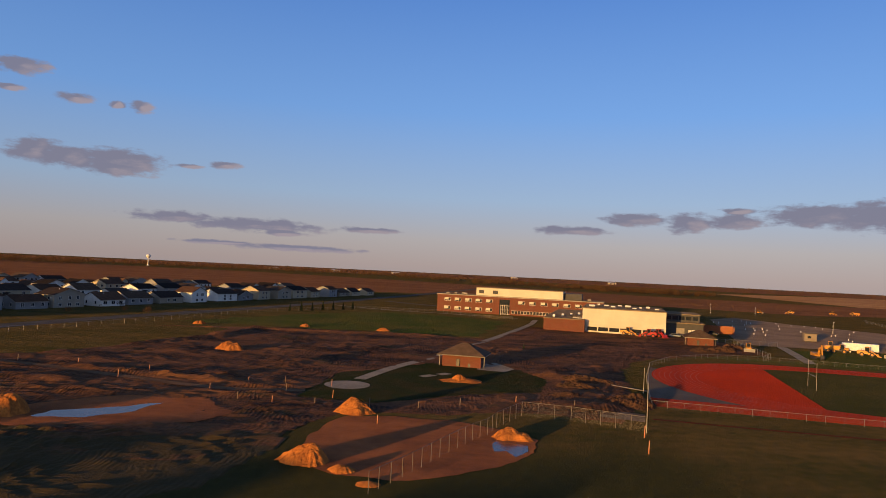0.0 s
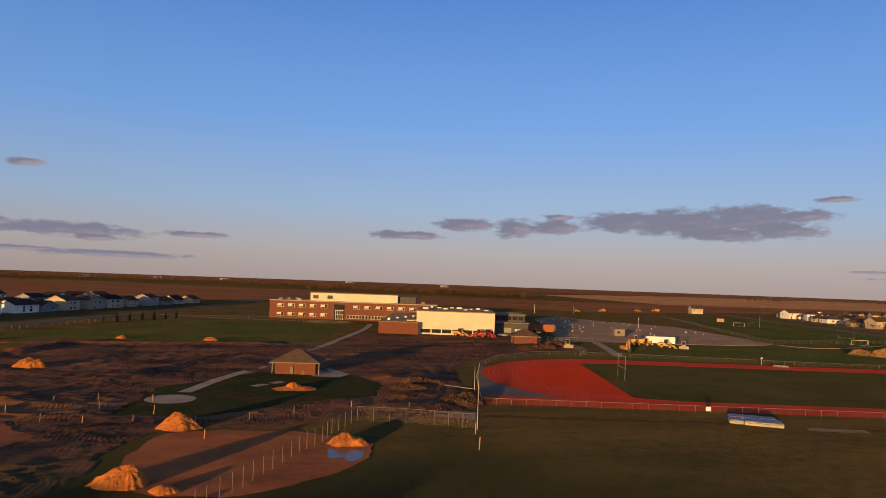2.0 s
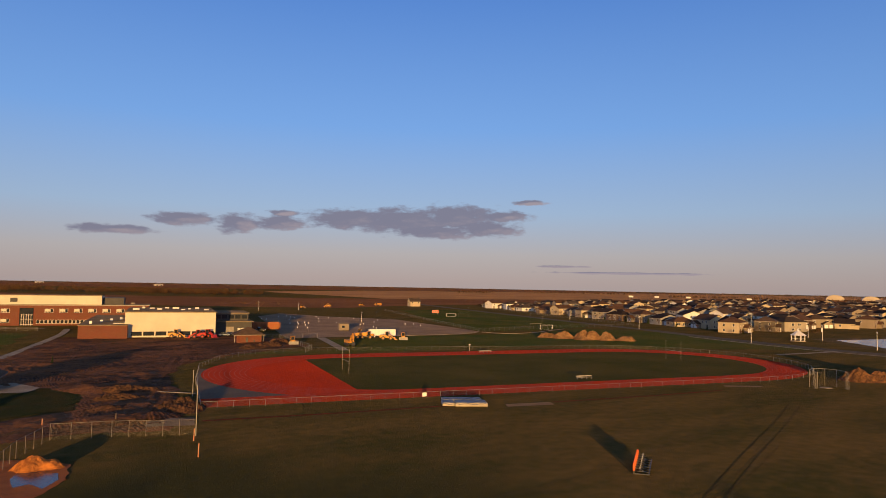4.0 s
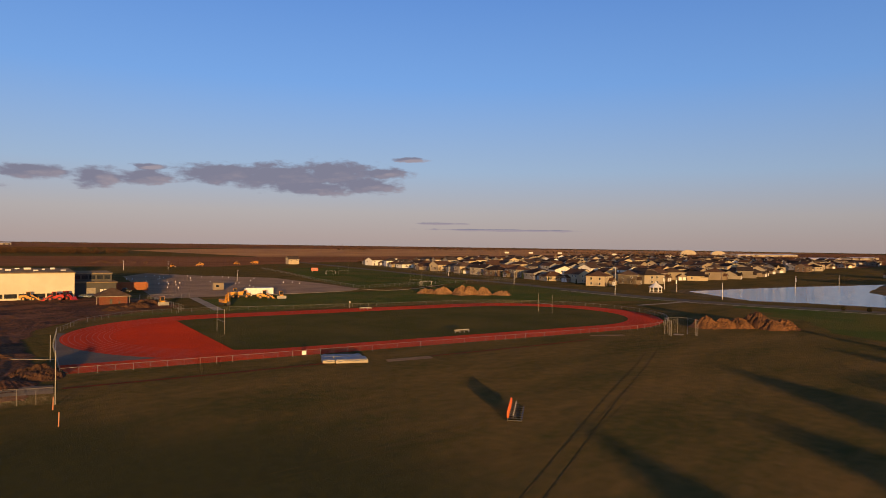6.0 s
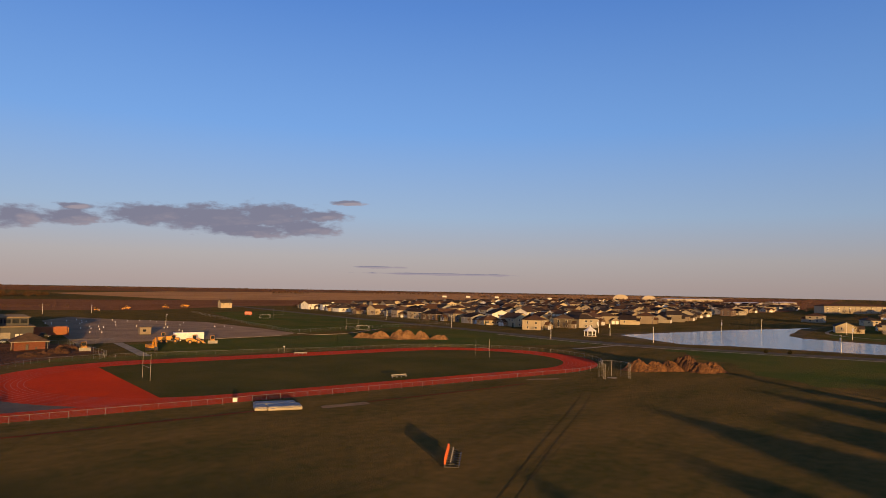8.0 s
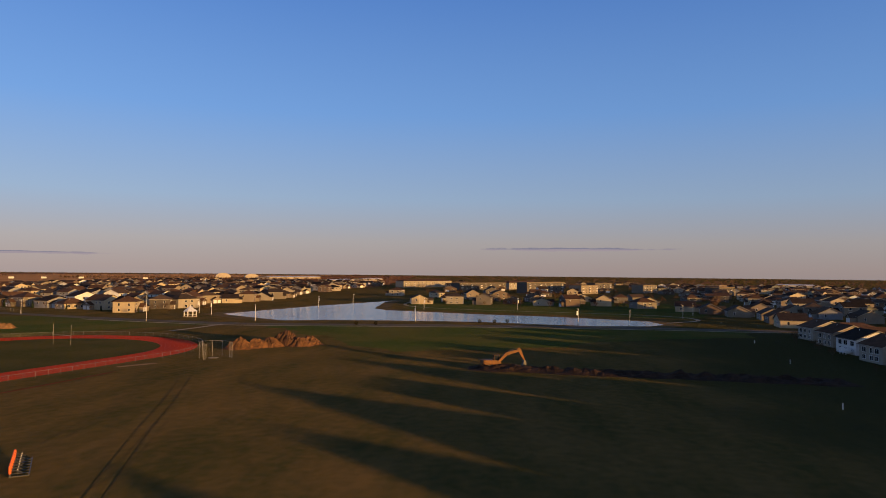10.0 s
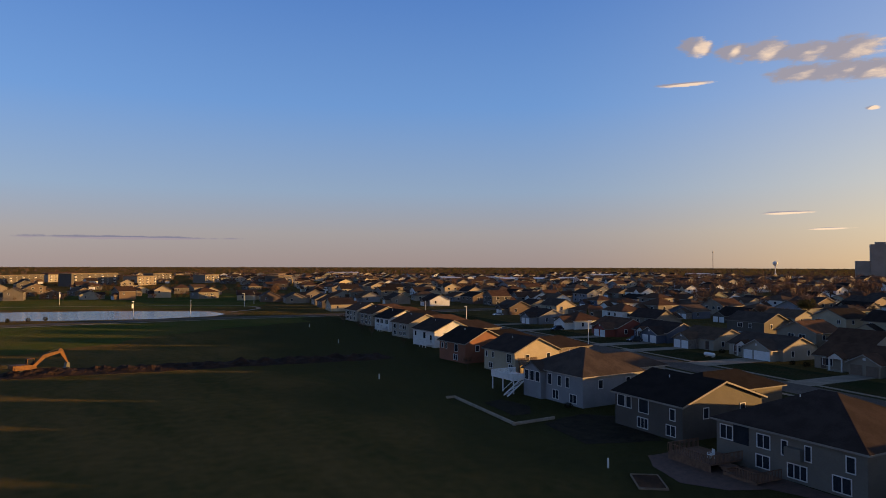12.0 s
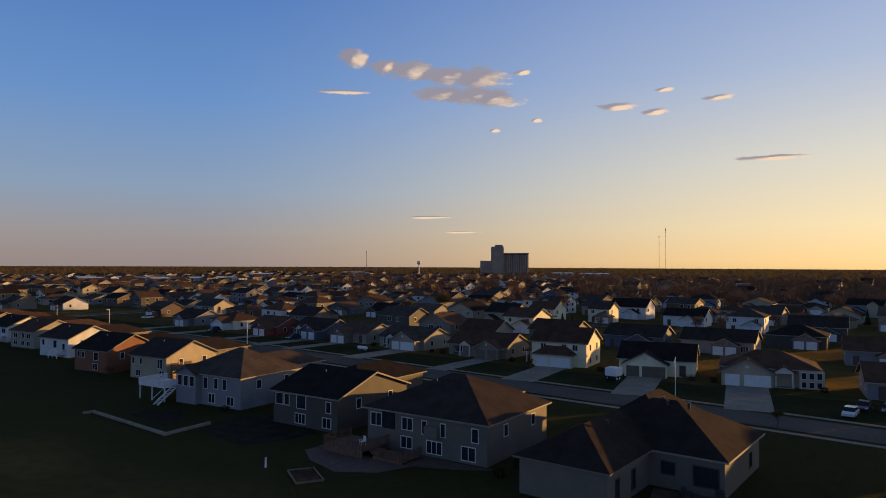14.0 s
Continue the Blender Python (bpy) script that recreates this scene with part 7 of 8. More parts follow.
def far_woods(name, spots, label, mat, h0, h1, blades=26, seed=1):
    """Many far trees as upright sprays of twigs and stems, in one mesh."""
    rng = random.Random(seed)
    vs, fs = [], []
    for x, y in spots:
        h = rng.uniform(h0, h1)
        lean = rng.uniform(0.32, 0.52)
        for _ in range(blades):
            a, q = rng.uniform(0, 6.283), rng.random() ** 0.6
            r, z = h * lean * 0.75 * q, h * (0.18 + 0.55 * rng.random() * (1.1 - 0.5 * q))
            px, py = x + math.cos(a) * r, y + math.sin(a) * r
            t, w = rng.uniform(0, 3.1416), h * rng.uniform(0.010, 0.022)
            dx, dy, out, up = math.cos(t) * w, math.sin(t) * w, h * rng.uniform(0.02, 0.16), h * rng.uniform(0.12, 0.26)
            k = len(vs)
            vs += [(px - dx, py - dy, z), (px + dx, py + dy, z), (px + math.cos(a) * out, py + math.sin(a) * out, z + up)]
            fs.append((k, k + 1, k + 2))
        k, w = len(vs), h * 0.014
        vs += [(x - w, y, -0.2), (x + w, y, -0.2), (x, y + w, h * 0.55), (x, y - w, -0.2)]
        fs += [(k, k + 1, k + 2), (k + 1, k + 3, k + 2), (k + 3, k, k + 2)]
    me = bpy.data.meshes.new(name)
    me.from_pydata(vs, [], fs)
    me.materials.append(mat)
    tagged(new(name, me), label, "woodland", kind="stuff")


def woods():
    rng = random.Random(33)
    def polar(a0, a1, d0, d1, n, p=1.0):
        out = []
        for _ in range(n):
            a, d = radians(rng.uniform(a0, a1)), d0 + (d1 - d0) * rng.random() ** p
            out.append((d * math.sin(a), d * math.cos(a)))
        return out
    far_woods("woodland_north", polar(2.5, 9, 1250, 1500, 130) + polar(9, 15, 1200, 1450, 190) + polar(13, 20, 1150, 1320, 230) + polar(20, 22, 1180, 1240, 24) + polar(-4, 6, 1500, 1900, 120), "bare brown shelter wood beyond the fields", TWIG, 4, 13, 110, 1)
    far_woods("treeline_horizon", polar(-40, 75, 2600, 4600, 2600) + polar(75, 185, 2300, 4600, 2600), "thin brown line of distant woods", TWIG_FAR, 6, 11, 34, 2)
    far_woods("treeline_west", polar(-42, -3, 1700, 2300, 900) + polar(-42, -28, 1500, 1700, 260), "brown line of bare woods beyond the western fields", TWIG, 8, 16, 60, 12)
    far_woods("shelter_belt", polar(38, 41, 2000, 2080, 60) + polar(44, 52, 2400, 2450, 120) + polar(55, 66, 1900, 1960, 160) + polar(66, 80, 1700, 1850, 160), "dark low belt of distant trees", TWIG, 7, 11, 50, 3)
    far_woods("town_trees", polar(108, 186, 470, 1300, 620, 0.8), "bare brown trees among the town's roofs", TWIG_TOWN, 6, 11, 80, 4)
    far_woods("town_trees_old", polar(138, 186, 400, 1250, 520, 0.9) + polar(160, 186, 360, 900, 220), "tall bare brown trees of the older town", TWIG_TOWN, 9, 14, 110, 10)
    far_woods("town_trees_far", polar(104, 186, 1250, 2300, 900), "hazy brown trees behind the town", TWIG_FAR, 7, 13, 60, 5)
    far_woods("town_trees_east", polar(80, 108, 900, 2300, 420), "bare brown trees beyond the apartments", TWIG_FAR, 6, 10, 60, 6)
    far_woods("estate_trees", [p for p in polar(39, 66, 345, 900, 300) if (p[0] - 326) * 0.951 - (p[1] - 232) * 0.307 > 22] + polar(-38, -22, 280, 560, 60), "small bare brown trees among the estate's houses", TWIG, 2.5, 5, 70, 8)
    far_woods("pond_side_trees", polar(83, 108, 480, 900, 150), "bare brown garden trees beyond the pond", TWIG, 3, 7, 80, 9)
    far_woods("brush_pile", [(rng.uniform(230, 285), rng.uniform(640, 690)) for _ in range(60)], "heap of grubbed-out brush on ploughed land", TWIG, 2, 4, 30, 7)


woods()


# ---- fences ----
DULL_STEEL = material("dull_weathered_steel", (0.21, 0.18, 0.15), (0.15, 0.13, 0.11), 1.5, 16.0, 0.7, metal=0.2, local=True)


def fence(pts, h, spacing, label, mat=None, top=True, mesh=True, r=0.045, name="chain_link_fence", closed=False, group="fences"):
    mat = mat or GALV
    f = base(name, pose(*pts[0], 0), label, "fence", group)
    ox, oy = pts[0]
    key = ("post", h, r, mat.name)
    post = shared(key, lambda: rod((0, 0, -0.1), (0, 0, h + 0.06), r, r, 6), mat)
    rail, net = bmesh.new(), bmesh.new()
    line = pts + [pts[0]] if closed else pts
    for p, q in zip(line, line[1:]):
        L = math.hypot(q[0] - p[0], q[1] - p[1])
        n = max(1, round(L / spacing))
        for k in range(n):
            t = k / n
            part("post", post, mat, f, at=pose(p[0] + (q[0] - p[0]) * t - ox, p[1] + (q[1] - p[1]) * t - oy, 0))
        a, b = (p[0] - ox, p[1] - oy), (q[0] - ox, q[1] - oy)
        if top:
            add_rod(rail, (*a, h), (*b, h), 0.028, 0.028, 5)
        if mesh:
            net.faces.new([net.verts.new((*a, 0.05)), net.verts.new((*b, 0.05)), net.verts.new((*b, h)), net.verts.new((*a, h))])
    part("post", post, mat, f, at=pose(line[-1][0] - ox, line[-1][1] - oy, 0))
    if top:
        part("top_rail", rail, mat, f)
    else:
        rail.free()
    if mesh:
        part("mesh_panel", net, CHAIN, f)
    else:
        net.free()


rim = [(-90.7, -43.9), (-68, -43.9), (0, -44.0), (HALF, -44.4)] + [(HALF + 44.4 * math.sin(a), -44.4 * math.cos(a)) for a in [math.pi * k / 22 for k in range(1, 22)]]
rim += [(HALF, 44.6), (20, 46), (-10, 49.5), (-40, 53), (-55, 53), (-70, 49), (-82, 34.5), (-88.4, 15.5), (-90.3, -10)]
fence([grid_xy(u, v, FC) for u, v in rim], 1.25, 3.0, "grey chain-link fence round the running track", r=0.032, closed=True)
fence([(-6.5, 69.5), (-5.6, 71.2), (-3.4, 75.4), (-1.4, 79.6), (0.7, 84.2), (3.0, 89.2), (5.1, 93.4), (7.4, 97.0), (9.1, 101.9), (13.9, 111.0), (21.5, 108.8), (32.0, 103.6)], 2.3, 2.6,
      "tall chain-link fence of the ball field", mat=DULL_STEEL, r=0.034)
fence([(-150, 150), (-121, 191), (-111, 215), (-103, 238), (-90, 287), (-75, 323), (-40, 367)], 1.5, 4.5, "pale chain-link fence along the road", r=0.045)
fence([(-40, 367), (-1, 372), (17, 345), (36, 340)], 1.5, 4.0, "chain-link fence before the school")
fence([(113, 262), (108, 240), (104, 214), (98, 206)], 1.8, 2.6, "chain-link fence beside the gate")
fence([(104, 263), (113, 262), (128, 258)], 1.8, 3.0, "chain-link fence beside the brick hut")
fence([(310, 500), (275, 410), (242, 326), (220, 264), (255, 268), (289, 270), (330, 262)], 1.5, 4.0, "chain-link fence round the practice field")
fence([(340, 258), (354, 282), (380, 355), (424, 467), (440, 520)], 1.3, 4.0, "pale fence along the eastern road", r=0.06)
fence([(50, 162), (41, 133), (32, 103.6)], 1.4, 5.0, "orange-tipped wire fence at the soil's edge", mesh=False)


# ---- sports gear ----
POST_GREY = material("pale_grey_paint", (0.34, 0.32, 0.28), (0.26, 0.24, 0.21), 1.2, 9.0, 0.6, local=True)
def goal(x, y, turn, h=6.2, bar=3.0, label="white H-shaped football goal on the grass"):
    g = base("football_goal", pose(x, y, 0, 0, 0, turn), label, "football goal", "football goals")
    for s in (-3.55, 3.55):
        part("upright", rod((0, s, -0.1), (0, s, h), 0.045, 0.04, 8), POST_GREY, g)
    part("crossbar", rod((0, -3.55, bar), (0, 3.55, bar), 0.05, 0.05, 8), POST_GREY, g)


goal(86.1, 157.0, -14.5)
goal(194.0, 133.5, -14.5)
goal(263.0, 267.0, 70, 8.4)
goal(307.0, 386.0, 70, 7.5)


def soccer_goal(x, y, turn):
    g = base("soccer_goal", pose(x, y, 0, 0, 0, turn), "small white soccer goal on the practice field", "soccer goal", "soccer goals")
    for s in (-3.6, 3.6):
        part("post", rod((0, s, -0.1), (0, s, 2.4), 0.07, 0.07, 8), WHITE_METAL, g)
        part("stay", rod((1.8, s, 0), (0, s, 2.4), 0.04, 0.04, 6), WHITE_METAL, g)
    part("crossbar", rod((0, -3.6, 2.4), (0, 3.6, 2.4), 0.07, 0.07, 8), WHITE_METAL, g)
    part("ground_bar", rod((1.8, -3.6, 0.05), (1.8, 3.6, 0.05), 0.04, 0.04, 6), WHITE_METAL, g)


soccer_goal(266, 262, 70)
soccer_goal(302, 394, 70)


def bench(x, y, turn):
    b = base("bench", pose(x, y, 0, 0, 0, turn), "long grey team bench beside the track", "bench", "benches")
    part("seat", box(-2.3, 2.3, -0.15, 0.15, 0.42, 0.48, 0.01), POST_GREY, b)
    part("backrest", box(-2.3, 2.3, 0.2, 0.24, 0.62, 0.9, 0.01), POST_GREY, b)
    for k in range(4):
        part("leg", box(-2.1 + 1.4 * k - 0.03, -2.1 + 1.4 * k + 0.03, -0.15, 0.23, 0, 0.42), GALV, b)


bench(151.6, 178.2, -14.5)
bench(132.0, 116.6, -14.5)


def mats():
    m = base("vault_mats", pose(83.5, 104.0, 0, 0, 0, -32), "stack of pole-vault mats under a grey tarpaulin", "landing mat")
    tarp = material("grey_tarpaulin", (0.19, 0.205, 0.24), (0.14, 0.155, 0.19), 0.8, 6.0, 0.55, 0.04, 2.0, local=True)
    foam = material("cream_vinyl_sides", (0.40, 0.35, 0.27), (0.32, 0.28, 0.22), 0.8, 6.0, 0.7, local=True)
    part("front_mat", box(-2.2, 4.0, -3.0, 0.6, 0, 0.66, 0.06), foam, m)
    part("rear_mat", box(-4.4, 3.4, 0.65, 3.6, 0, 0.66, 0.06), foam, m)
    part("left_mat", box(-4.6, -2.3, -2.6, 0.6, 0, 0.6, 0.06), foam, m)
    for nm, (x0, x1, y0, y1), top in (("front_cover", (-2.3, 4.1, -3.1, 0.62), 0.74), ("rear_cover", (-4.5, 3.5, 0.63, 3.7), 0.75), ("left_cover", (-4.7, -2.32, -2.7, 0.62), 0.68)):
        bm = bmesh.new()
        vs = {}
        nx, ny = 18, 12
        for i in range(nx + 1):
            for j in range(ny + 1):
                X, Y = x0 + (x1 - x0) * i / nx, y0 + (y1 - y0) * j / ny
                rim_ = i in (0, nx) or j in (0, ny)
                vs[i, j] = bm.verts.new((X + (0.1 * fbm(Y, X, 2.0) if rim_ else 0), Y, top + 0.10 * fbm(X * 0.9, Y * 0.9, 4.0) - (0.3 + 0.2 * fbm(X * 1.3, Y * 1.3, 9.0) if rim_ else 0)))
        for i in range(nx):
            for j in range(ny):
                bm.faces.new((vs[i, j], vs[i + 1, j], vs[i + 1, j + 1], vs[i, j + 1]))
        part(nm, bm, tarp, m)


mats()


def blocking_sled():
    s = base("blocking_sled", pose(73.9, 56.0, 0, 0, 0, 214), "seven-man blocking sled with orange pads on grass", "blocking sled")
    for k in range(7):
        x = -3.75 + 1.25 * k
        part("pad", box(x - 0.20, x + 0.20, -0.50, -0.22, 0.40, 1.35, 0.08), ORANGE_PAD, s)
        part("pad_foot", box(x - 0.16, x + 0.16, -0.44, -0.26, 0.12, 0.40, 0.03), DARK_METAL, s)
        part("pad_arm", rod((x, -0.25, 0.9), (x, 0.75, 0.5), 0.05, 0.05, 6), DARK_METAL, s)
        part("skid", box(x - 0.05, x + 0.05, -0.5, 1.5, 0.0, 0.12), DARK_METAL, s)
        part("spring_upright", rod((x, 0.36, 0.1), (x, 0.36, 0.75), 0.04, 0.04, 6), DARK_METAL, s)
        part("spring_cap", box(x - 0.06, x + 0.06, 0.30, 0.42, 0.75, 0.88, 0.02), TRIM, s)
    part("front_beam", box(-3.95, 3.95, 0.28, 0.42, 0.42, 0.54), DARK_METAL, s)
    part("rear_beam", box(-3.95, 3.95, 1.38, 1.5, 0.12, 0.24), DARK_METAL, s)


blocking_sled()


def cage():
    c = base("discus_cage", pose(171.7, 75.2, 0, 0, 0, -40), "open throwing cage of grey netting on thin posts", "throwing cage")
    pts = [(-3.6, 0), (-3.2, 3.4), (-1.4, 5.4), (1.4, 5.4), (3.2, 3.4), (3.6, 0)]
    for x, y in pts:
        part("post", rod((x, y, -0.1), (x, y, 4.2), 0.04, 0.035, 8), POST_GREY, c)
    for p, q in zip(pts, pts[1:]):
        part("top_bar", rod((*p, 4.2), (*q, 4.2), 0.03, 0.03, 6), POST_GREY, c)
        bm = bmesh.new()
        bm.faces.new([bm.verts.new((*p, 0.1)), bm.verts.new((*q, 0.1)), bm.verts.new((*q, 4.2)), bm.verts.new((*p, 4.2))])
        part("net", bm, CHAIN, c)
    for s in (-1, 1):
        g = part("gate", rod((s * 3.6, -1.4, 0.05), (s * 3.6, -1.4, 4.1), 0.035, 0.035, 6), POST_GREY, c)
        for z in (0.3, 2.1, 4.05):
            part("gate_bar", rod((s * 3.6, 0, z), (s * 3.6, -1.4, z), 0.025, 0.025, 5), POST_GREY, g)
        for k in range(3):
            part("gate_bar", rod((s * 3.6, -0.35 * (k + 1), 0.05), (s * 3.6, -0.35 * (k + 1), 4.1), 0.018, 0.018, 5), POST_GREY, g)
    part("throwing_circle", rod((0, 2.0, -0.05), (0, 2.0, 0.06), 1.35, 1.35, 24), CONCRETE, c)


cage()


def gazebo():
    g = base("gazebo", pose(322, 155, 0), "white eight-sided gazebo with pointed roof", "gazebo")
    n = 8
    ringp = [(3.0 * math.cos(2 * math.pi * k / n), 3.0 * math.sin(2 * math.pi * k / n)) for k in range(n)]
    bm = bmesh.new()
    add_prism(bm, [(1.15 * x, 1.15 * y) for x, y in ringp], "z", -0.1, 0.3)
    part("floor", bm, CONCRETE, g)
    for p in ringp:
        part("post", box(p[0] - 0.1, p[0] + 0.1, p[1] - 0.1, p[1] + 0.1, 0.3, 2.8), RAIL_WHITE, g)
    for p, q in zip(ringp, ringp[1:] + ringp[:1]):
        part("rail", rod((*p, 1.2), (*q, 1.2), 0.06, 0.06, 4), RAIL_WHITE, g)
    part("roof", rod((0, 0, 2.75), (0, 0, 4.9), 3.7, 0.5, 8), RAIL_WHITE, g)
    part("cupola", rod((0, 0, 4.9), (0, 0, 6.0), 0.6, 0.04, 8), RAIL_WHITE, g)


gazebo()


# ---- lamps, poles, stakes ----
def lamp_pole(x, y, h=7.2, banner=False, turn=0.0):
    p = base("street_lamp", pose(x, y, 0, 0, 0, turn), "slim white lamp pole beside the path", "street lamp", "street lamps")
    part("pole", shared(("lamp_pole", h), lambda: rod((0, 0, -0.1), (0, 0, h), 0.11, 0.07, 8), WHITE_METAL), WHITE_METAL, p)
    part("head", shared(("lamp_head", h), lambda: box(-0.15, 1.0, -0.16, 0.16, h - 0.12, h + 0.05, 0.03), WHITE_METAL), WHITE_METAL, p)
    part("foot", shared(("lamp_foot",), lambda: rod((0, 0, -0.1), (0, 0, 0.5), 0.28, 0.24, 8), CONCRETE), CONCRETE, p)
    if banner:
        part("banner", shared(("banner",), lambda: box(0.12, 0.85, -0.015, 0.015, 4.3, 6.2), RAIL_WHITE), RAIL_WHITE, p)


for k, (x, y) in enumerate([(314.5, 42.1), (310.7, -32.3), (307.2, -54.4), (413.4, 50.2), (428.7, -7.1), (304.0, 115.1), (351.0, 164.0), (336.0, 150.4), (420, 118), (460, 105), (470, 60), (366, -92), (392, -104),
                            (145.2, -133.0), (322, 244), (358, 330), (216, -137), (255, -141), (206, 520)]):
    lamp_pole(x, y, 7.2, k < 9, 40 + 70 * k)
lamp_pole(290.0, 160.0, 13.0, False, 90)
for x, y in ((203, 352), (240, 520)):
    lamp_pole(x, y, 6.0, False, 20)


def flagpole(x, y):
    f = base("flagpole", pose(x, y, 0), "white flagpole with a small limp flag", "flagpole")
    part("pole", rod((0, 0, -0.1), (0, 0, 7.0), 0.08, 0.05, 8), WHITE_METAL, f)
    bm = bmesh.new()
    vs = [[bm.verts.new((0.05 + 0.06 * i, 0.05 * math.sin(i * 1.3), 6.6 - 0.22 * j - 0.10 * i)) for j in range(6)] for i in range(7)]
    for i in range(6):
        for j in range(5):
            bm.faces.new((vs[i][j], vs[i + 1][j], vs[i + 1][j + 1], vs[i][j + 1]))
    part("flag", bm, RAIL_WHITE, f)


flagpole(27.4, -122.6)


def tall_pole(x, y, h, label):
    p = base("net_pole", pose(x, y, 0), label, "pole", "poles")
    part("shaft", rod((0, 0, -0.2), (0, 0, h), 0.08, 0.06, 8), GALV, p)
    part("cap", rod((0, 0, h), (0, 0, h + 0.1), 0.1, 0.08, 8), GALV, p)


tall_pole(31.8, 103.0, 7.4, "tall grey steel pole at the fence corner")
tall_pole(42.0, 139.0, 5.0, "grey steel pole at the track's corner")


def stake(x, y, h, mat, label, group):
    bm = bmesh.new()
    add_box(bm, -0.05, 0.05, -0.05, 0.05, -0.1, h)
    add_prism(bm, [(-0.05, h), (0.05, h), (0.0, h + 0.08)], "y", -0.05, 0.05)
    single("stake", bm, mat, pose(x, y, 0, 0, 2, 20), label, "stake", group)


for x, y in ((28.4, 90.7), (30.6, 100.0)):
    stake(x, y, 1.7, STAKE, "orange-tipped marker stake in the grass", "marker stakes")
rs = random.Random(4)
for x, y in [(-75, 142), (-58, 137), (-36, 130), (-29, 130), (-20, 129), (-40, 120), (-27, 112), (-20, 112), (-11, 112), (-18, 118), (-3, 113), (-33, 113), (-60, 128), (4, 117), (-14, 107), (-8.6, 100.5), (-27, 122), (14, 121), (24, 119), (-87, 141)]:
    stake(x, y, rs.uniform(1.0, 1.5), STAKE if rs.random() < 0.5 else WOOD, "thin wooden survey stake in bare soil", "survey stakes")
for k, (x, y) in enumerate([(57.2, -55.3), (124, -58), (186, -74), (240, -84)]):
    single("utility_marker", rod((0, 0, -0.1), (0, 0, 1.1), 0.12, 0.1, 8), RAIL_WHITE, pose(x, y, 0), "white utility marker post in the grass", "marker", "utility markers")


# ---- machines ----
def track_mesh(L, r, w):
    bm = bmesh.new()
    pts = [(-L / 2 + r * math.cos(a), r + r * math.sin(a)) for a in [math.pi / 2 + math.pi * k / 8 for k in range(9)]]
    pts += [(L / 2 + r * math.cos(a), r + r * math.sin(a)) for a in [-math.pi / 2 + math.pi * k / 8 for k in range(9)]]
    add_prism(bm, pts, "y", -w / 2, w / 2)
    return bm


def cab_parts(parent, x0, x1, y0, y1, z0, z1, paint):
    part("cab_glass", box(x0 + 0.04, x1 - 0.04, y0 + 0.04, y1 - 0.04, z0, z1), GLASS, parent)
    part("cab_roof", box(x0 - 0.05, x1 + 0.05, y0 - 0.05, y1 + 0.05, z1, z1 + 0.12, 0.03), paint, parent)
    for x in (x0, x1 - 0.08):
        for y in (y0, y1 - 0.08):
            part("cab_pillar", box(x, x + 0.08, y, y + 0.08, z0, z1), paint, parent)


def excavator(x, y, turn, reach=1.0, label="yellow tracked excavator working on the ground", paint=None):
    paint = paint or YELLOW
    e = base("excavator", pose(x, y, 0, 0, 0, turn), label, "excavator", "excavators")
    for s in (-1.25, 1.25):
        t = part("track", shared(("ex_track",), lambda: track_mesh(3.4, 0.48, 0.6), BLACK), BLACK, e, at=pose(0, s, 0))
    part("undercarriage", box(-1.2, 1.2, -1.0, 1.0, 0.4, 0.95, 0.05), DARK_METAL, e)
    bm = bmesh.new()
    add_prism(bm, [(-2.6, 1.05), (1.5, 1.05), (1.5, 1.5), (0.4, 2.0), (-2.3, 2.1), (-2.7, 1.8)], "y", -1.35, 1.35)
    part("house", bm, paint, e)
    part("counterweight", box(-3.0, -2.3, -1.3, 1.3, 1.1, 2.1, 0.12), paint, e)
    cab_parts(e, 0.2, 1.6, 0.3, 1.3, 1.5, 3.0, paint)
    # boom, stick, bucket
    bm = bmesh.new()
    add_prism(bm, [(1.0, 1.7), (1.5, 1.4), (3.4 * reach, 3.1), (6.5 * reach, 3.9), (6.6 * reach, 4.4), (4.6 * reach, 4.15), (3.0 * reach, 3.75)], "y", -0.5, -0.05)
    part("boom", bm, paint, e)
    bm = bmesh.new()
    add_prism(bm, [(5.9 * reach, 4.5), (6.4 * reach, 4.9), (6.9 * reach, 4.5), (8.0 * reach, 1.7), (7.7 * reach, 1.6)], "y", -0.45, -0.1)
    part("stick", bm, paint, e)
    part("boom_cylinder", rod((1.3, -0.3, 1.4), (3.4 * reach, -0.3, 3.3), 0.09, 0.07, 8), DARK_METAL, e)
    part("stick_cylinder", rod((3.9 * reach, -0.28, 4.2), (6.1 * reach, -0.28, 4.75), 0.08, 0.06, 8), DARK_METAL, e)
    bm = bmesh.new()
    add_prism(bm, [(7.6 * reach, 1.8), (8.1 * reach, 1.7), (8.2 * reach, 0.7), (7.6 * reach, 0.0), (7.1 * reach, 0.2), (7.4 * reach, 0.9)], "y", -0.8, 0.3)
    part("bucket", bm, DARK_METAL, e)


def wheel(parent, x, y, r, w, rim_mat=None):
    t = part("wheel", shared(("tyre", r, w), lambda: disc(r, -w / 2, w / 2, 18), BLACK), BLACK, parent, at=pose(x, y, r))
    part("rim", shared(("rim", r, w, (rim_mat or YELLOW).name), lambda: disc(r * 0.52, -w / 2 - 0.03, w / 2 + 0.03, 14), rim_mat or YELLOW), rim_mat or YELLOW, t)


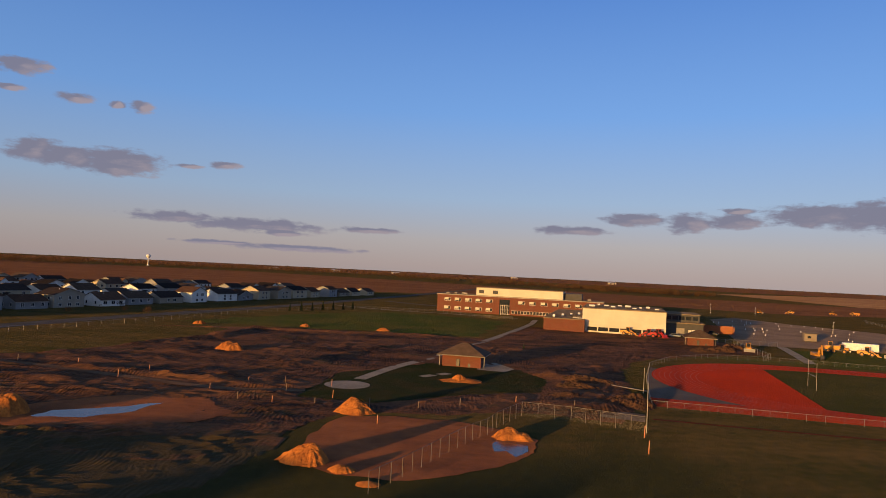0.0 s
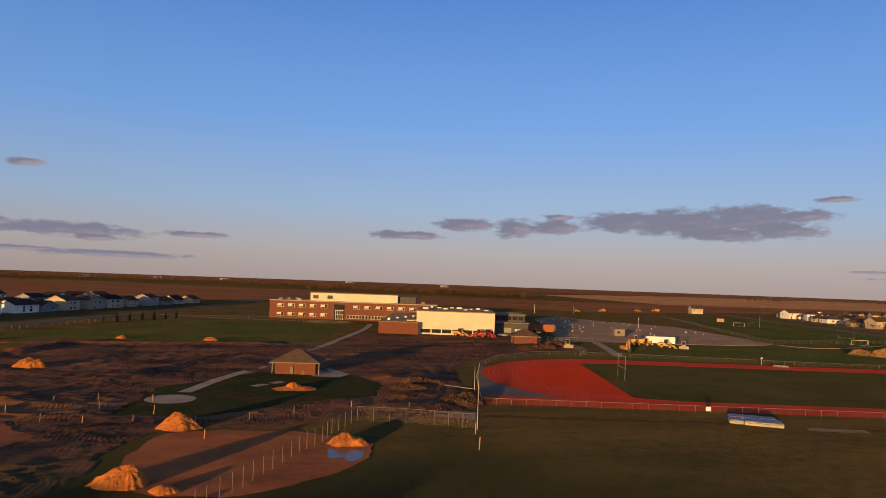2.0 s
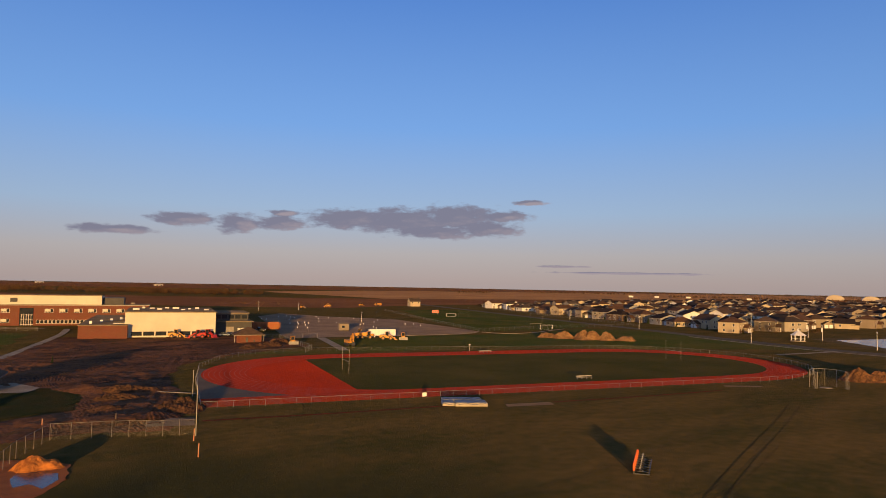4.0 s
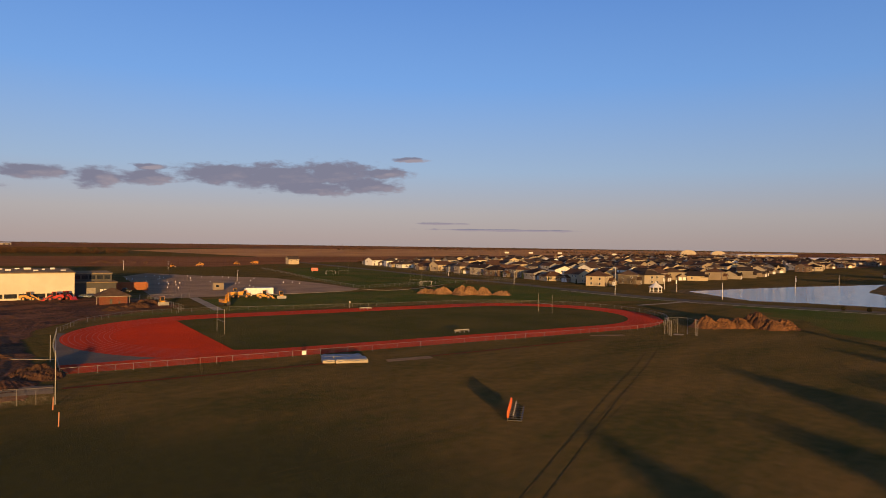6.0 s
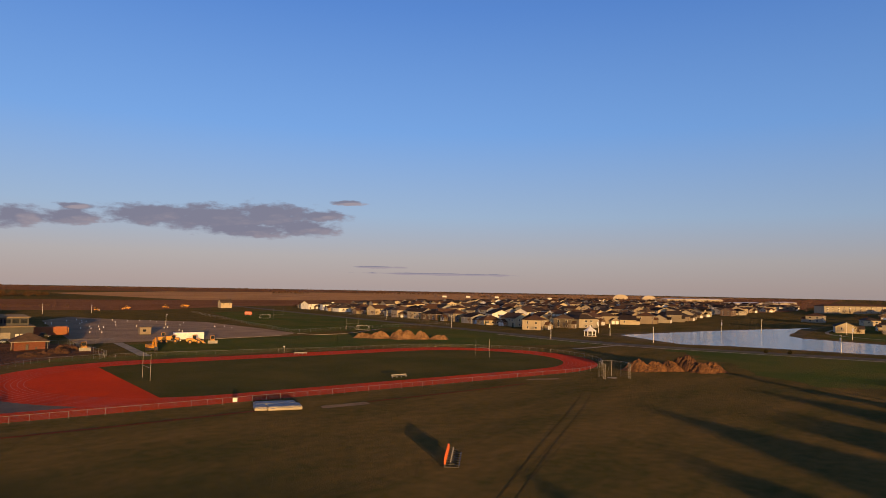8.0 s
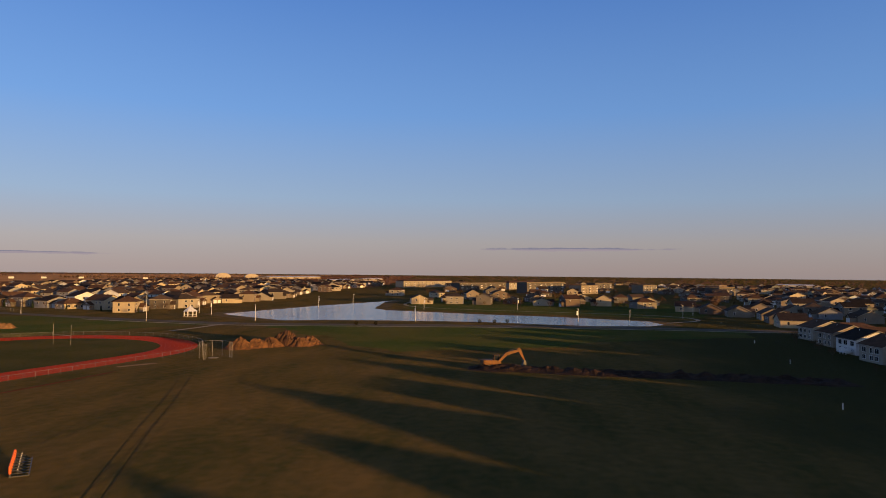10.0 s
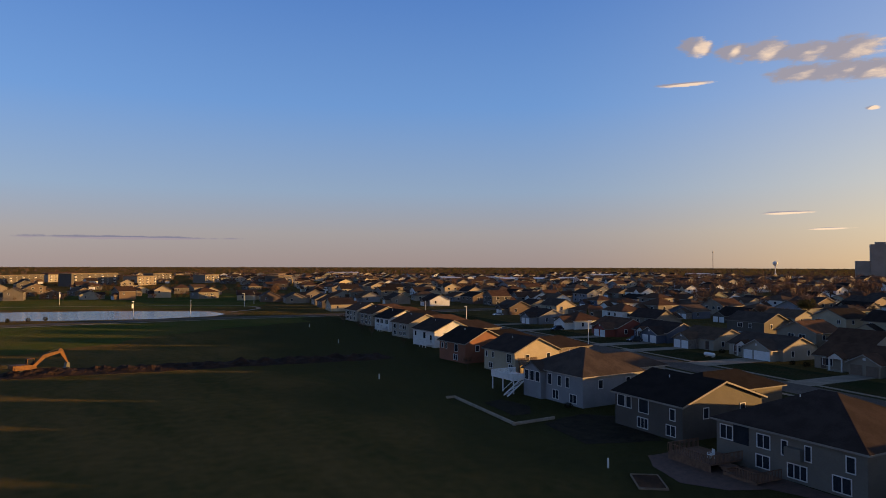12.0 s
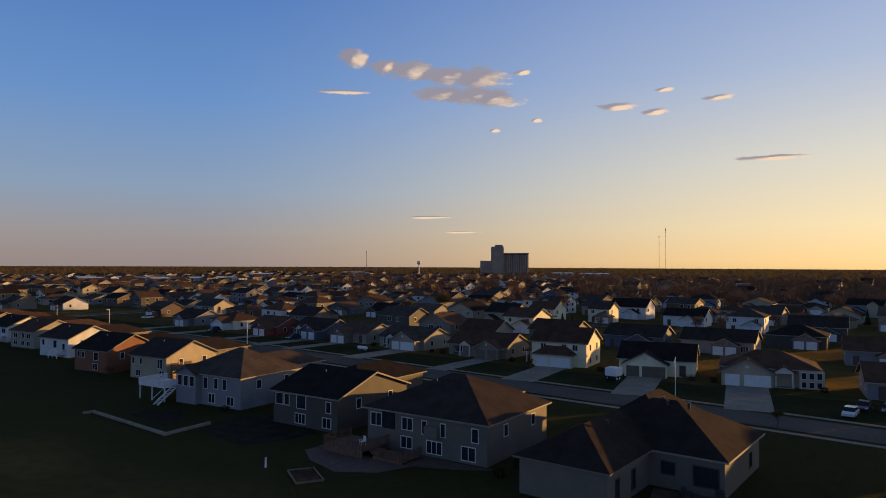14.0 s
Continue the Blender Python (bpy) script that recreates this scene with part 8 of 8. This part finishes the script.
def loader(x, y, turn, paint=None, label="yellow wheel loader parked on the ground"):
    paint = paint or YELLOW
    l = base("wheel_loader", pose(x, y, 0, 0, 0, turn), label, "loader", "loaders")
    for wx in (-1.6, 1.5):
        for s in (-1.05, 1.05):
            wheel(l, wx, s, 0.75, 0.55, paint)
    bm = bmesh.new()
    add_prism(bm, [(-3.0, 0.9), (0.2, 0.9), (0.2, 1.7), (-0.8, 2.1), (-2.8, 2.0), (-3.1, 1.6)], "y", -0.8, 0.8)
    part("engine_body", bm, paint, l)
    part("front_frame", box(0.2, 1.9, -0.5, 0.5, 0.7, 1.4, 0.06), paint, l)
    cab_parts(l, -0.7, 0.7, -0.7, 0.7, 1.7, 3.2, paint)
    for s in (-0.5, 0.4):
        bm = bmesh.new()
        add_prism(bm, [(0.8, 1.9), (1.1, 2.2), (3.3, 0.7), (3.1, 0.45)], "y", s, s + 0.12)
        part("lift_arm", bm, paint, l)
    bm = bmesh.new()
    add_prism(bm, [(3.0, 0.2), (4.3, 0.12), (4.3, 0.2), (3.5, 0.5), (3.3, 1.3), (3.0, 1.1)], "y", -1.35, 1.35)
    part("bucket", bm, paint, l)
    part("exhaust", rod((-1.6, 0.3, 2.0), (-1.6, 0.3, 2.9), 0.06, 0.06, 8), DARK_METAL, l)


def dozer(x, y, turn, label="yellow bulldozer with a wide steel blade"):
    d = base("bulldozer", pose(x, y, 0, 0, 0, turn), label, "bulldozer", "bulldozers")
    for s in (-1.0, 1.0):
        part("track", shared(("dz_track",), lambda: track_mesh(2.6, 0.46, 0.55), BLACK), BLACK, d, at=pose(0, s, 0))
    bm = bmesh.new()
    add_prism(bm, [(-1.7, 0.6), (1.9, 0.6), (1.9, 1.6), (0.4, 1.75), (-1.7, 1.6)], "y", -0.7, 0.7)
    part("hull", bm, YELLOW, d)
    cab_parts(d, -1.2, 0.3, -0.7, 0.7, 1.6, 2.9, YELLOW)
    bm = bmesh.new()
    add_prism(bm, [(2.5, 0.1), (2.65, 0.1), (2.45, 0.6), (2.6, 1.25), (2.45, 1.25), (2.3, 0.6)], "y", -1.8, 1.8)
    part("blade", bm, POST_GREY, d, "worn grey steel blade")
    for s in (-1.35, 1.35):
        part("push_arm", box(-0.2, 2.4, s - 0.08, s + 0.08, 0.4, 0.62), YELLOW, d)


def dump_truck(x, y, turn):
    t = base("dump_truck", pose(x, y, 0, 0, 0, turn), "yellow articulated dump truck parked by the lot", "dump truck", "dump trucks")
    for wx in (-2.6, -1.0, 2.4):
        for s in (-1.1, 1.1):
            wheel(t, wx, s, 0.75, 0.6)
    bm = bmesh.new()
    add_prism(bm, [(-4.0, 1.9), (-3.6, 1.2), (0.8, 1.2), (1.2, 2.8), (-0.2, 2.7), (-3.9, 2.5)], "y", -1.4, 1.4)
    part("dump_body", bm, YELLOW, t)
    part("chassis", box(-3.4, 3.2, -0.5, 0.5, 0.7, 1.2), DARK_METAL, t)
    part("bonnet", box(2.4, 4.0, -0.9, 0.9, 1.1, 2.0, 0.15), YELLOW, t)
    cab_parts(t, 1.3, 2.5, -0.9, 0.9, 1.6, 3.0, YELLOW)


def trailer(x, y, turn, L=12.0, h=2.7, label="white box trailer standing on the grass"):
    t = base("box_trailer", pose(x, y, 0, 0, 0, turn), label, "trailer", "trailers")
    part("box_body", box(-L / 2, L / 2, -1.25, 1.25, 0.95, 0.95 + h, 0.06), RAIL_WHITE, t)
    part("chassis", box(-L / 2 + 0.3, L / 2 - 0.3, -0.5, 0.5, 0.7, 0.95), DARK_METAL, t)
    for wx in (-L / 2 + 1.2, -L / 2 + 2.3):
        for s in (-1.05, 1.05):
            wheel(t, wx, s, 0.48, 0.3, WHITE_METAL)
    for s in (-0.8, 0.8):
        part("landing_leg", box(L / 2 - 2.2, L / 2 - 2.05, s - 0.06, s + 0.06, 0, 0.95), DARK_METAL, t)


def car(x, y, turn, paint, label, van=False):
    c = base("car", pose(x, y, 0, 0, 0, turn), label, "car", "cars")
    bm = bmesh.new()
    top = 1.75 if van else 1.42
    add_prism(bm, [(-2.25, 0.35), (2.25, 0.35), (2.3, 0.7), (1.3, 0.92), (-1.9, 0.95), (-2.3, 0.85)], "y", -0.88, 0.88)
    part("body", bm, paint, c)
    bm = bmesh.new()
    add_prism(bm, [(-1.95, 0.93), (1.2, 0.9), (0.5, top), (-1.4, top)], "y", -0.78, 0.78)
    part("greenhouse", bm, GLASS, c)
    part("roof", box(-1.35, 0.45, -0.74, 0.74, top, top + 0.05, 0.02), paint, c)
    for wx in (-1.4, 1.4):
        for s in (-0.8, 0.8):
            wheel(c, wx, s, 0.33, 0.22, GALV)
    for s in (-0.6, 0.6):
        part("headlight", box(2.2, 2.32, s - 0.18, s + 0.18, 0.62, 0.78), RAIL_WHITE, c)
        part("tail_light", box(-2.32, -2.24, s - 0.16, s + 0.16, 0.68, 0.84), RED_PAINT, c)


# the trench excavator's yellow is darkened to stand for shade on it
excavator(165.5, 3.0, -70, 1.0, "dusty yellow tracked excavator digging the long trench", material("shaded_yellow_paint", (0.21, 0.078, 0.008), (0.12, 0.044, 0.006), 0.8, 5.0, 0.7, local=True))
excavator(123.6, 222.5, -100, 0.6, "yellow tracked excavator parked by the lot")
loader(150.0, 239.0, -30)
dozer(156.0, 236.0, -120)
dump_truck(144.0, 247.5, -20)
trailer(154.0, 249.5, -18, 11.5)
dozer(107.0, 236.0, -105, "yellow bulldozer with pale blade in the soil")
loader(77.5, 281.0, -20, None, "yellow wheel loader parked before the gymnasium")
loader(84.5, 276.0, 170, RED_PAINT, "red tractor loader parked before the gymnasium")
loader(89.0, 277.5, -60, RED_PAINT, "red tractor loader beside the service wing")
WHITE_CAR = material("white_car_paint", (0.7, 0.7, 0.7), (0.66, 0.66, 0.67), 2.0, 10.0, 0.25, local=True)
DARK_CAR = material("dark_car_paint", (0.03, 0.032, 0.04), (0.025, 0.026, 0.03), 2.0, 10.0, 0.25, local=True)
BLUE_CAR = material("silver_blue_car_paint", (0.25, 0.29, 0.34), (0.22, 0.26, 0.3), 2.0, 10.0, 0.25, local=True)
car(1.2, -121.6, 82, WHITE_CAR, "white hatchback parked on the driveway")
car(-0.6, -127.8, 82, DARK_CAR, "dark saloon parked on the driveway")
car(-4.0, -127.4, 82, DARK_CAR, "dark saloon parked near the garage")
car(184.5, -154.5, 80, DARK_CAR, "dark van parked by the garage", True)
car(146.0, -152.0, 80, DARK_CAR, "dark pickup parked before the garage", True)
car(251.0, -176.0, 80, WHITE_CAR, "white saloon parked before the garage")
car(116.5, 305.5, -20, WHITE_CAR, "white van parked at the brick enclosure", True)
car(121.5, 303.5, -20, DARK_CAR, "dark van parked at the brick enclosure", True)
car(97.5, 283.0, -14, BLUE_CAR, "silver car parked beside the service wing")
trailer(41.9, -134.0, 80, 2.7, 1.6, "small white box trailer before the garage")
dozer(262.0, 560.0, 30, "yellow bulldozer parked by the far field")
loader(300.0, 585.0, 160, None, "yellow wheel loader parked by the far field")
loader(345.0, 600.0, 20, None, "yellow wheel loader parked by the far field")
dump_truck(372.0, 612.0, 170)
dozer(150.5, 262.5, 60, "yellow bulldozer standing on the parking lot")


def site_hut():
    h = base("site_office", pose(159.0, 293.0, 0, 0, 0, -14), "small yellow-brown site hut on the lot", "site hut")
    part("body", box(-2.4, 2.4, -1.6, 1.6, 0.3, 3.3, 0.05), SIDINGS["tan"], h)
    part("roof", box(-2.6, 2.6, -1.8, 1.8, 3.3, 3.5, 0.04), ROOF_MEMBRANE, h)
    part("window", box(-1.2, 0.2, -1.64, -1.6, 1.5, 2.5), GLASS, h)
    part("skid", box(-2.3, 2.3, -1.2, 1.2, 0, 0.3), DARK_METAL, h)


site_hut()
drum = mesh_of(rod((0, 0, 0), (0, 0, 0.7), 0.22, 0.19, 10), "drum", TRIM)
rb = random.Random(8)
for k in range(40):
    u = rb.random()
    x, y = 150 + 70 * u + rb.uniform(-8, 8), 300 + rb.uniform(0, 130)
    ob = new("marker_drum", drum)
    ob.matrix_world = pose(x, y, 0.05)
    tagged(ob, "white marker drum standing on the parking lot", "drum", "marker drums")


def score_board():
    s = base("score_board", pose(311.0, 426.0, 0, 0, 0, -35), "red scoreboard on two posts at the field", "scoreboard")
    part("panel", box(-2.5, 2.5, -0.15, 0.15, 1.2, 3.4, 0.05), RED_PAINT, s)
    for u in (-1.7, 1.7):
        part("post", box(u - 0.12, u + 0.12, 0.15, 0.35, -0.1, 3.2), DARK_METAL, s)
    for k in range(3):
        part("display", box(-1.9 + 1.4 * k, -0.9 + 1.4 * k, -0.18, -0.15, 1.8, 2.7), DARK_METAL, s)


score_board()


# ---- gardens of the near row ----
BED_SOIL = material("dark_garden_soil", (0.020, 0.016, 0.010), (0.042, 0.032, 0.018), 0.5, 3.0, 0.95, 0.08, 4.0, spec=0.1, tilt=0.3)


def retaining_wall():
    w = base("retaining_wall", pose(79.0, -58.3, 0, 0, 0, 0), "low pale block retaining wall round a raised bed", "garden wall")
    runs = [((0, 0), (21.2, -2.9)), ((0, 0), (0.2, -7.2)), ((21.2, -2.9), (21.4, -1.6))]
    blk = mesh_of(box(-0.29, 0.29, -0.16, 0.16, 0, 0.2, 0.02), "block", CONCRETE)
    for (a, b) in runs:
        L = math.hypot(b[0] - a[0], b[1] - a[1])
        ang = math.degrees(math.atan2(b[1] - a[1], b[0] - a[0]))
        n = int(L / 0.6)
        for c in range(2):
            for k in range(n + 1):
                t = min(1, (k + 0.5 * (c % 2)) * 0.6 / L)
                part("block", blk, CONCRETE, w, at=pose(a[0] + (b[0] - a[0]) * t, a[1] + (b[1] - a[1]) * t, 0.0 + 0.205 * c, 0, 0, ang))


retaining_wall()
sheet("raised_bed", [(84, -61.5), (94, -63.2), (95, -67.5), (88, -68), (83.5, -65)], 0.05, BED_SOIL, "bare dark soil of a raised bed", "garden bed", 0.4, 2)


DECK_WOOD = material("red_brown_deck_boards", (0.20, 0.10, 0.055), (0.13, 0.066, 0.038), 1.5, 14.0, 0.8, 0.004, 25.0, local=True)


def wood_deck():
    d = base("patio_deck", pose(53.2, -65.4, 0, 0, 0, -4), "brown timber deck with rails above a curved patio", "deck")
    part("deck_floor", box(-3.2, 3.2, -3.6, 1.4, 0.75, 0.9), DECK_WOOD, d)
    r, b = bmesh.new(), bmesh.new()
    for p, q in (((-3.2, 1.4), (3.2, 1.4)), ((3.2, 1.4), (3.2, -3.6)), ((-3.2, -3.6), (-3.2, 1.4))):
        rail_run(r, b, p, q, 0.9, 24)
    part("railing", r, DECK_WOOD, d)
    part("balustrade", b, DECK_WOOD, d)
    for k in range(12):
        part("skirt_board", box(-3.2 + k * 0.53, -2.7 + k * 0.53, 1.41, 1.44, -0.05, 0.74), DECK_WOOD, d)
    for k in range(4):
        part("step", box(-4.4 - 0.3 * k, -3.2 - 0.3 * k, -1.6, 0.2, 0.55 - 0.19 * k, 0.74 - 0.19 * k), DECK_WOOD, d)
    low = base("patio_landing", pose(46.8, -65.2, 0, 0, 0, -4), "low brown timber landing with rail beside the deck", "deck")
    part("deck_floor", box(-2.2, 2.2, -2.8, 0.9, 0.2, 0.34), DECK_WOOD, low)
    r2, b2 = bmesh.new(), bmesh.new()
    rail_run(r2, b2, (-2.2, 0.9), (0.6, 0.9), 0.34, 14)
    rail_run(r2, b2, (-2.2, -2.8), (-2.2, 0.9), 0.34, 16)
    part("railing", r2, DECK_WOOD, low)
    part("balustrade", b2, DECK_WOOD, low)
    part("skirt", box(-2.2, 2.2, 0.91, 0.95, -0.05, 0.3), DECK_WOOD, low)
    ch = base("garden_chair", pose(51.8, -66.0, 0.9, 0, 0, 160), "white slatted garden chair on the deck", "chair")
    part("seat", box(-0.3, 0.3, -0.3, 0.3, 0.36, 0.42), RAIL_WHITE, ch)
    for k in range(5):
        part("back_slat", box(-0.28 + 0.12 * k, -0.19 + 0.12 * k, 0.28, 0.32, 0.4, 1.05), RAIL_WHITE, ch)
    for u in (-0.3, 0.26):
        part("arm_rest", box(u, u + 0.05, -0.35, 0.3, 0.6, 0.65), RAIL_WHITE, ch)
        part("leg", box(u, u + 0.05, -0.32, -0.26, 0, 0.6), RAIL_WHITE, ch)
        part("leg", box(u, u + 0.05, 0.22, 0.28, 0, 0.4), RAIL_WHITE, ch)


wood_deck()
PAVER = material("red_brown_pavers", (0.15, 0.08, 0.055), (0.10, 0.058, 0.042), 1.2, 7.0, 0.85, 0.02, 6.0)
sheet("patio", [(58, -68.8), (58.4, -63), (55, -60), (49.4, -58.2), (45.4, -60.4), (43.4, -64.4), (38, -66.2), (34.5, -68), (44, -68.6), (53, -68.9)], 0.04, PAVER, "curved red-brown paver patio behind the house", "patio", 0.3, 1.5)


def trampoline_frame():
    f = base("sand_box", pose(51.2, -55.3, 0, 0, 0, -35), "flat pale-edged garden bed frame in the grass", "garden bed")
    for a in ((-2.4, 2.4, -1.5, -1.38), (-2.4, 2.4, 1.38, 1.5), (-2.4, -2.28, -1.38, 1.38), (2.28, 2.4, -1.38, 1.38)):
        part("edge_board", box(*a, -0.05, 0.22), WOOD, f)
    part("soil_fill", box(-2.28, 2.28, -1.38, 1.38, -0.05, 0.1), DARK_PILE, f)


trampoline_frame()
sheet("side_yard", [(66, -60), (78, -62), (80, -72), (74, -76), (62, -70)], 0.03, BED_SOIL, "bare dark soil between two houses", "yard", 0.8, 2)
propane = base("propane_tank", pose(112.5, -143.0, 0, 0, 0, -8), "white propane tank on a lawn", "tank")
part("shell", rod((-1.5, 0, 0.75), (1.5, 0, 0.75), 0.45, 0.45, 14), RAIL_WHITE, propane)
for sx in (-1.5, 1.5):
    part("end_cap", rod((sx, 0, 0.75), (sx * 1.18, 0, 0.75), 0.45, 0.15, 14), RAIL_WHITE, propane)
    part("foot", box(sx * 0.7 - 0.1, sx * 0.7 + 0.1, -0.35, 0.35, 0, 0.4), CONCRETE, propane)


SHRUB_LEAF = material("dark_shrub_leaves", (0.018, 0.022, 0.009), (0.04, 0.03, 0.014), 2.0, 12.0, 0.95, local=True, per_object=0.3, spec=0.1)


def shrub_meshes(r, seed):
    rng = random.Random(seed)
    stem = bmesh.new()
    for _ in range(5):
        a = rng.uniform(0, 6.283)
        add_rod(stem, (0, 0, -0.05), (0.5 * r * math.cos(a), 0.5 * r * math.sin(a), r * 0.9), 0.03, 0.012, 4)
    leaf = bmesh.new()
    for _ in range(260):
        v = Vector((rng.gauss(0, 1), rng.gauss(0, 1), rng.gauss(0, 1))).normalized() * r * rng.uniform(0.55, 1.05)
        c = Vector((v.x, v.y, max(0.06, 0.62 * r + v.z * 0.72)))
        d = Vector((rng.uniform(-1, 1), rng.uniform(-1, 1), rng.uniform(-0.3, 1))).normalized()
        n = d.orthogonal().normalized() * r * rng.uniform(0.06, 0.12)
        leaf.faces.new([leaf.verts.new(c - n), leaf.verts.new(c + n), leaf.verts.new(c + d * r * 0.28)])
    return stem, leaf


def shrubs():
    first = None
    rng = random.Random(77)
    for x, y, s in ((33.2, -66.0, 1.0), (32.6, -70.0, 1.2), (31.2, -74.5, 1.1), (30.6, -78.0, 1.3), (4.4, -66.5, 0.9), (3.4, -69.5, 1.1), (2.4, -73.4, 1.2), (73.4, -73.2, 0.8), (84.0, -72.6, 0.9),
                    (98.4, -76.2, 1.0), (108.0, -82.4, 1.1), (112.4, -80.2, 0.9), (128.6, -88.4, 1.1), (150.2, -95.0, 1.0), (24.6, -142.0, 1.0), (28.4, -141.4, 0.9), (47.6, -143.2, 1.0), (70.4, -146.6, 1.0),
                    (91.0, -148.6, 1.1), (94.6, -149.0, 0.9), (116.2, -152.6, 1.0), (5.4, -141.2, 1.0)):
        m = pose(x, y, 0, 0, 0, rng.uniform(0, 360))
        if first is None:
            a, b = shrub_meshes(0.8, 5)
            first = base("shrub", m, "dark leafy garden shrub beside the house", "shrub", "shrubs")
            part("stem", a, BARK, first)
            part("foliage", b, SHRUB_LEAF, first)
            first.scale = (s, s, s)
        else:
            copy_thing(first, m).scale = (s, s, s)
    for x, y in [(311.8, 12.2), (312.7, 5.4), (316.3, -0.5), (291.1, 56.3), (289.4, 64.5)]:
        c = copy_thing(first, pose(x, y, 0, 0, 0, rng.uniform(0, 360)))
        c.scale = (1.1, 1.1, 1.6)
        tagged(c, "small dark shrub on the pond's grassy bank", "shrub", "shrubs by the pond")


shrubs()
sheet("corner_patio", [(9.0, -66.8), (17.6, -67.6), (18.2, -71.4), (9.6, -72.0)], 0.05, PAVER, "dark paved patio behind the corner house", "patio", 0.2, 1.5)
grill = base("gas_grill", pose(11.6, -70.6, 0.05, 0, 0, 170), "dark gas grill on the patio", "grill")
part("cabinet", box(-0.5, 0.5, -0.25, 0.25, 0.1, 0.8, 0.03), DARK_METAL, grill)
part("hood", box(-0.45, 0.45, -0.25, 0.25, 0.8, 1.15, 0.1), BLACK, grill)
for sx in (-0.8, 0.52):
    part("side_shelf", box(sx, sx + 0.28, -0.22, 0.22, 0.74, 0.79), GALV, grill)
tab = base("patio_table", pose(14.6, -69.4, 0.05, 0, 0, 20), "round dark metal patio table", "table")
part("tabletop", rod((0, 0, 0.70), (0, 0, 0.74), 0.6, 0.6, 16), DARK_METAL, tab)
part("stem", rod((0, 0, 0), (0, 0, 0.7), 0.05, 0.05, 8), DARK_METAL, tab)
part("foot", rod((0, 0, 0), (0, 0, 0.04), 0.3, 0.25, 12), DARK_METAL, tab)


def patio_chair(x, y, turn):
    c = base("patio_chair", pose(x, y, 0.05, 0, 0, turn), "dark metal patio chair at the table", "chair", "patio chairs")
    part("seat", box(-0.24, 0.24, -0.24, 0.24, 0.42, 0.46, 0.01), DARK_METAL, c)
    part("backrest", box(-0.24, 0.24, 0.22, 0.26, 0.46, 0.95, 0.01), DARK_METAL, c)
    for u in (-0.22, 0.18):
        for v in (-0.22, 0.2):
            part("leg", box(u, u + 0.04, v, v + 0.04, 0, 0.42), DARK_METAL, c)


for k in range(4):
    a = radians(90 * k + 20)
    patio_chair(14.6 + 0.95 * math.cos(a), -69.4 + 0.95 * math.sin(a), 90 * k + 20 - 90)


sign = base("fence_sign", pose(*grid_xy(-47.9, -44.05, FC), 0, 0, 0, -14.5), "small plain white sign fixed to the track fence", "sign")
part("panel", box(-0.45, 0.45, -0.03, 0.0, 0.35, 1.15, 0.005), RAIL_WHITE, sign)
for sx in (-0.3, 0.3):
    part("bracket", box(sx - 0.03, sx + 0.03, 0.0, 0.16, 0.6, 0.66), GALV, sign)
horn = base("speaker_post", pose(152.0, 187.3, 0), "pale post with a box beside the track", "post")
part("post", rod((0, 0, -0.1), (0, 0, 1.9), 0.1, 0.09, 8), POST_GREY, horn)
part("box", box(-0.25, 0.25, -0.2, 0.2, 1.9, 2.3, 0.03), TRIM, horn)
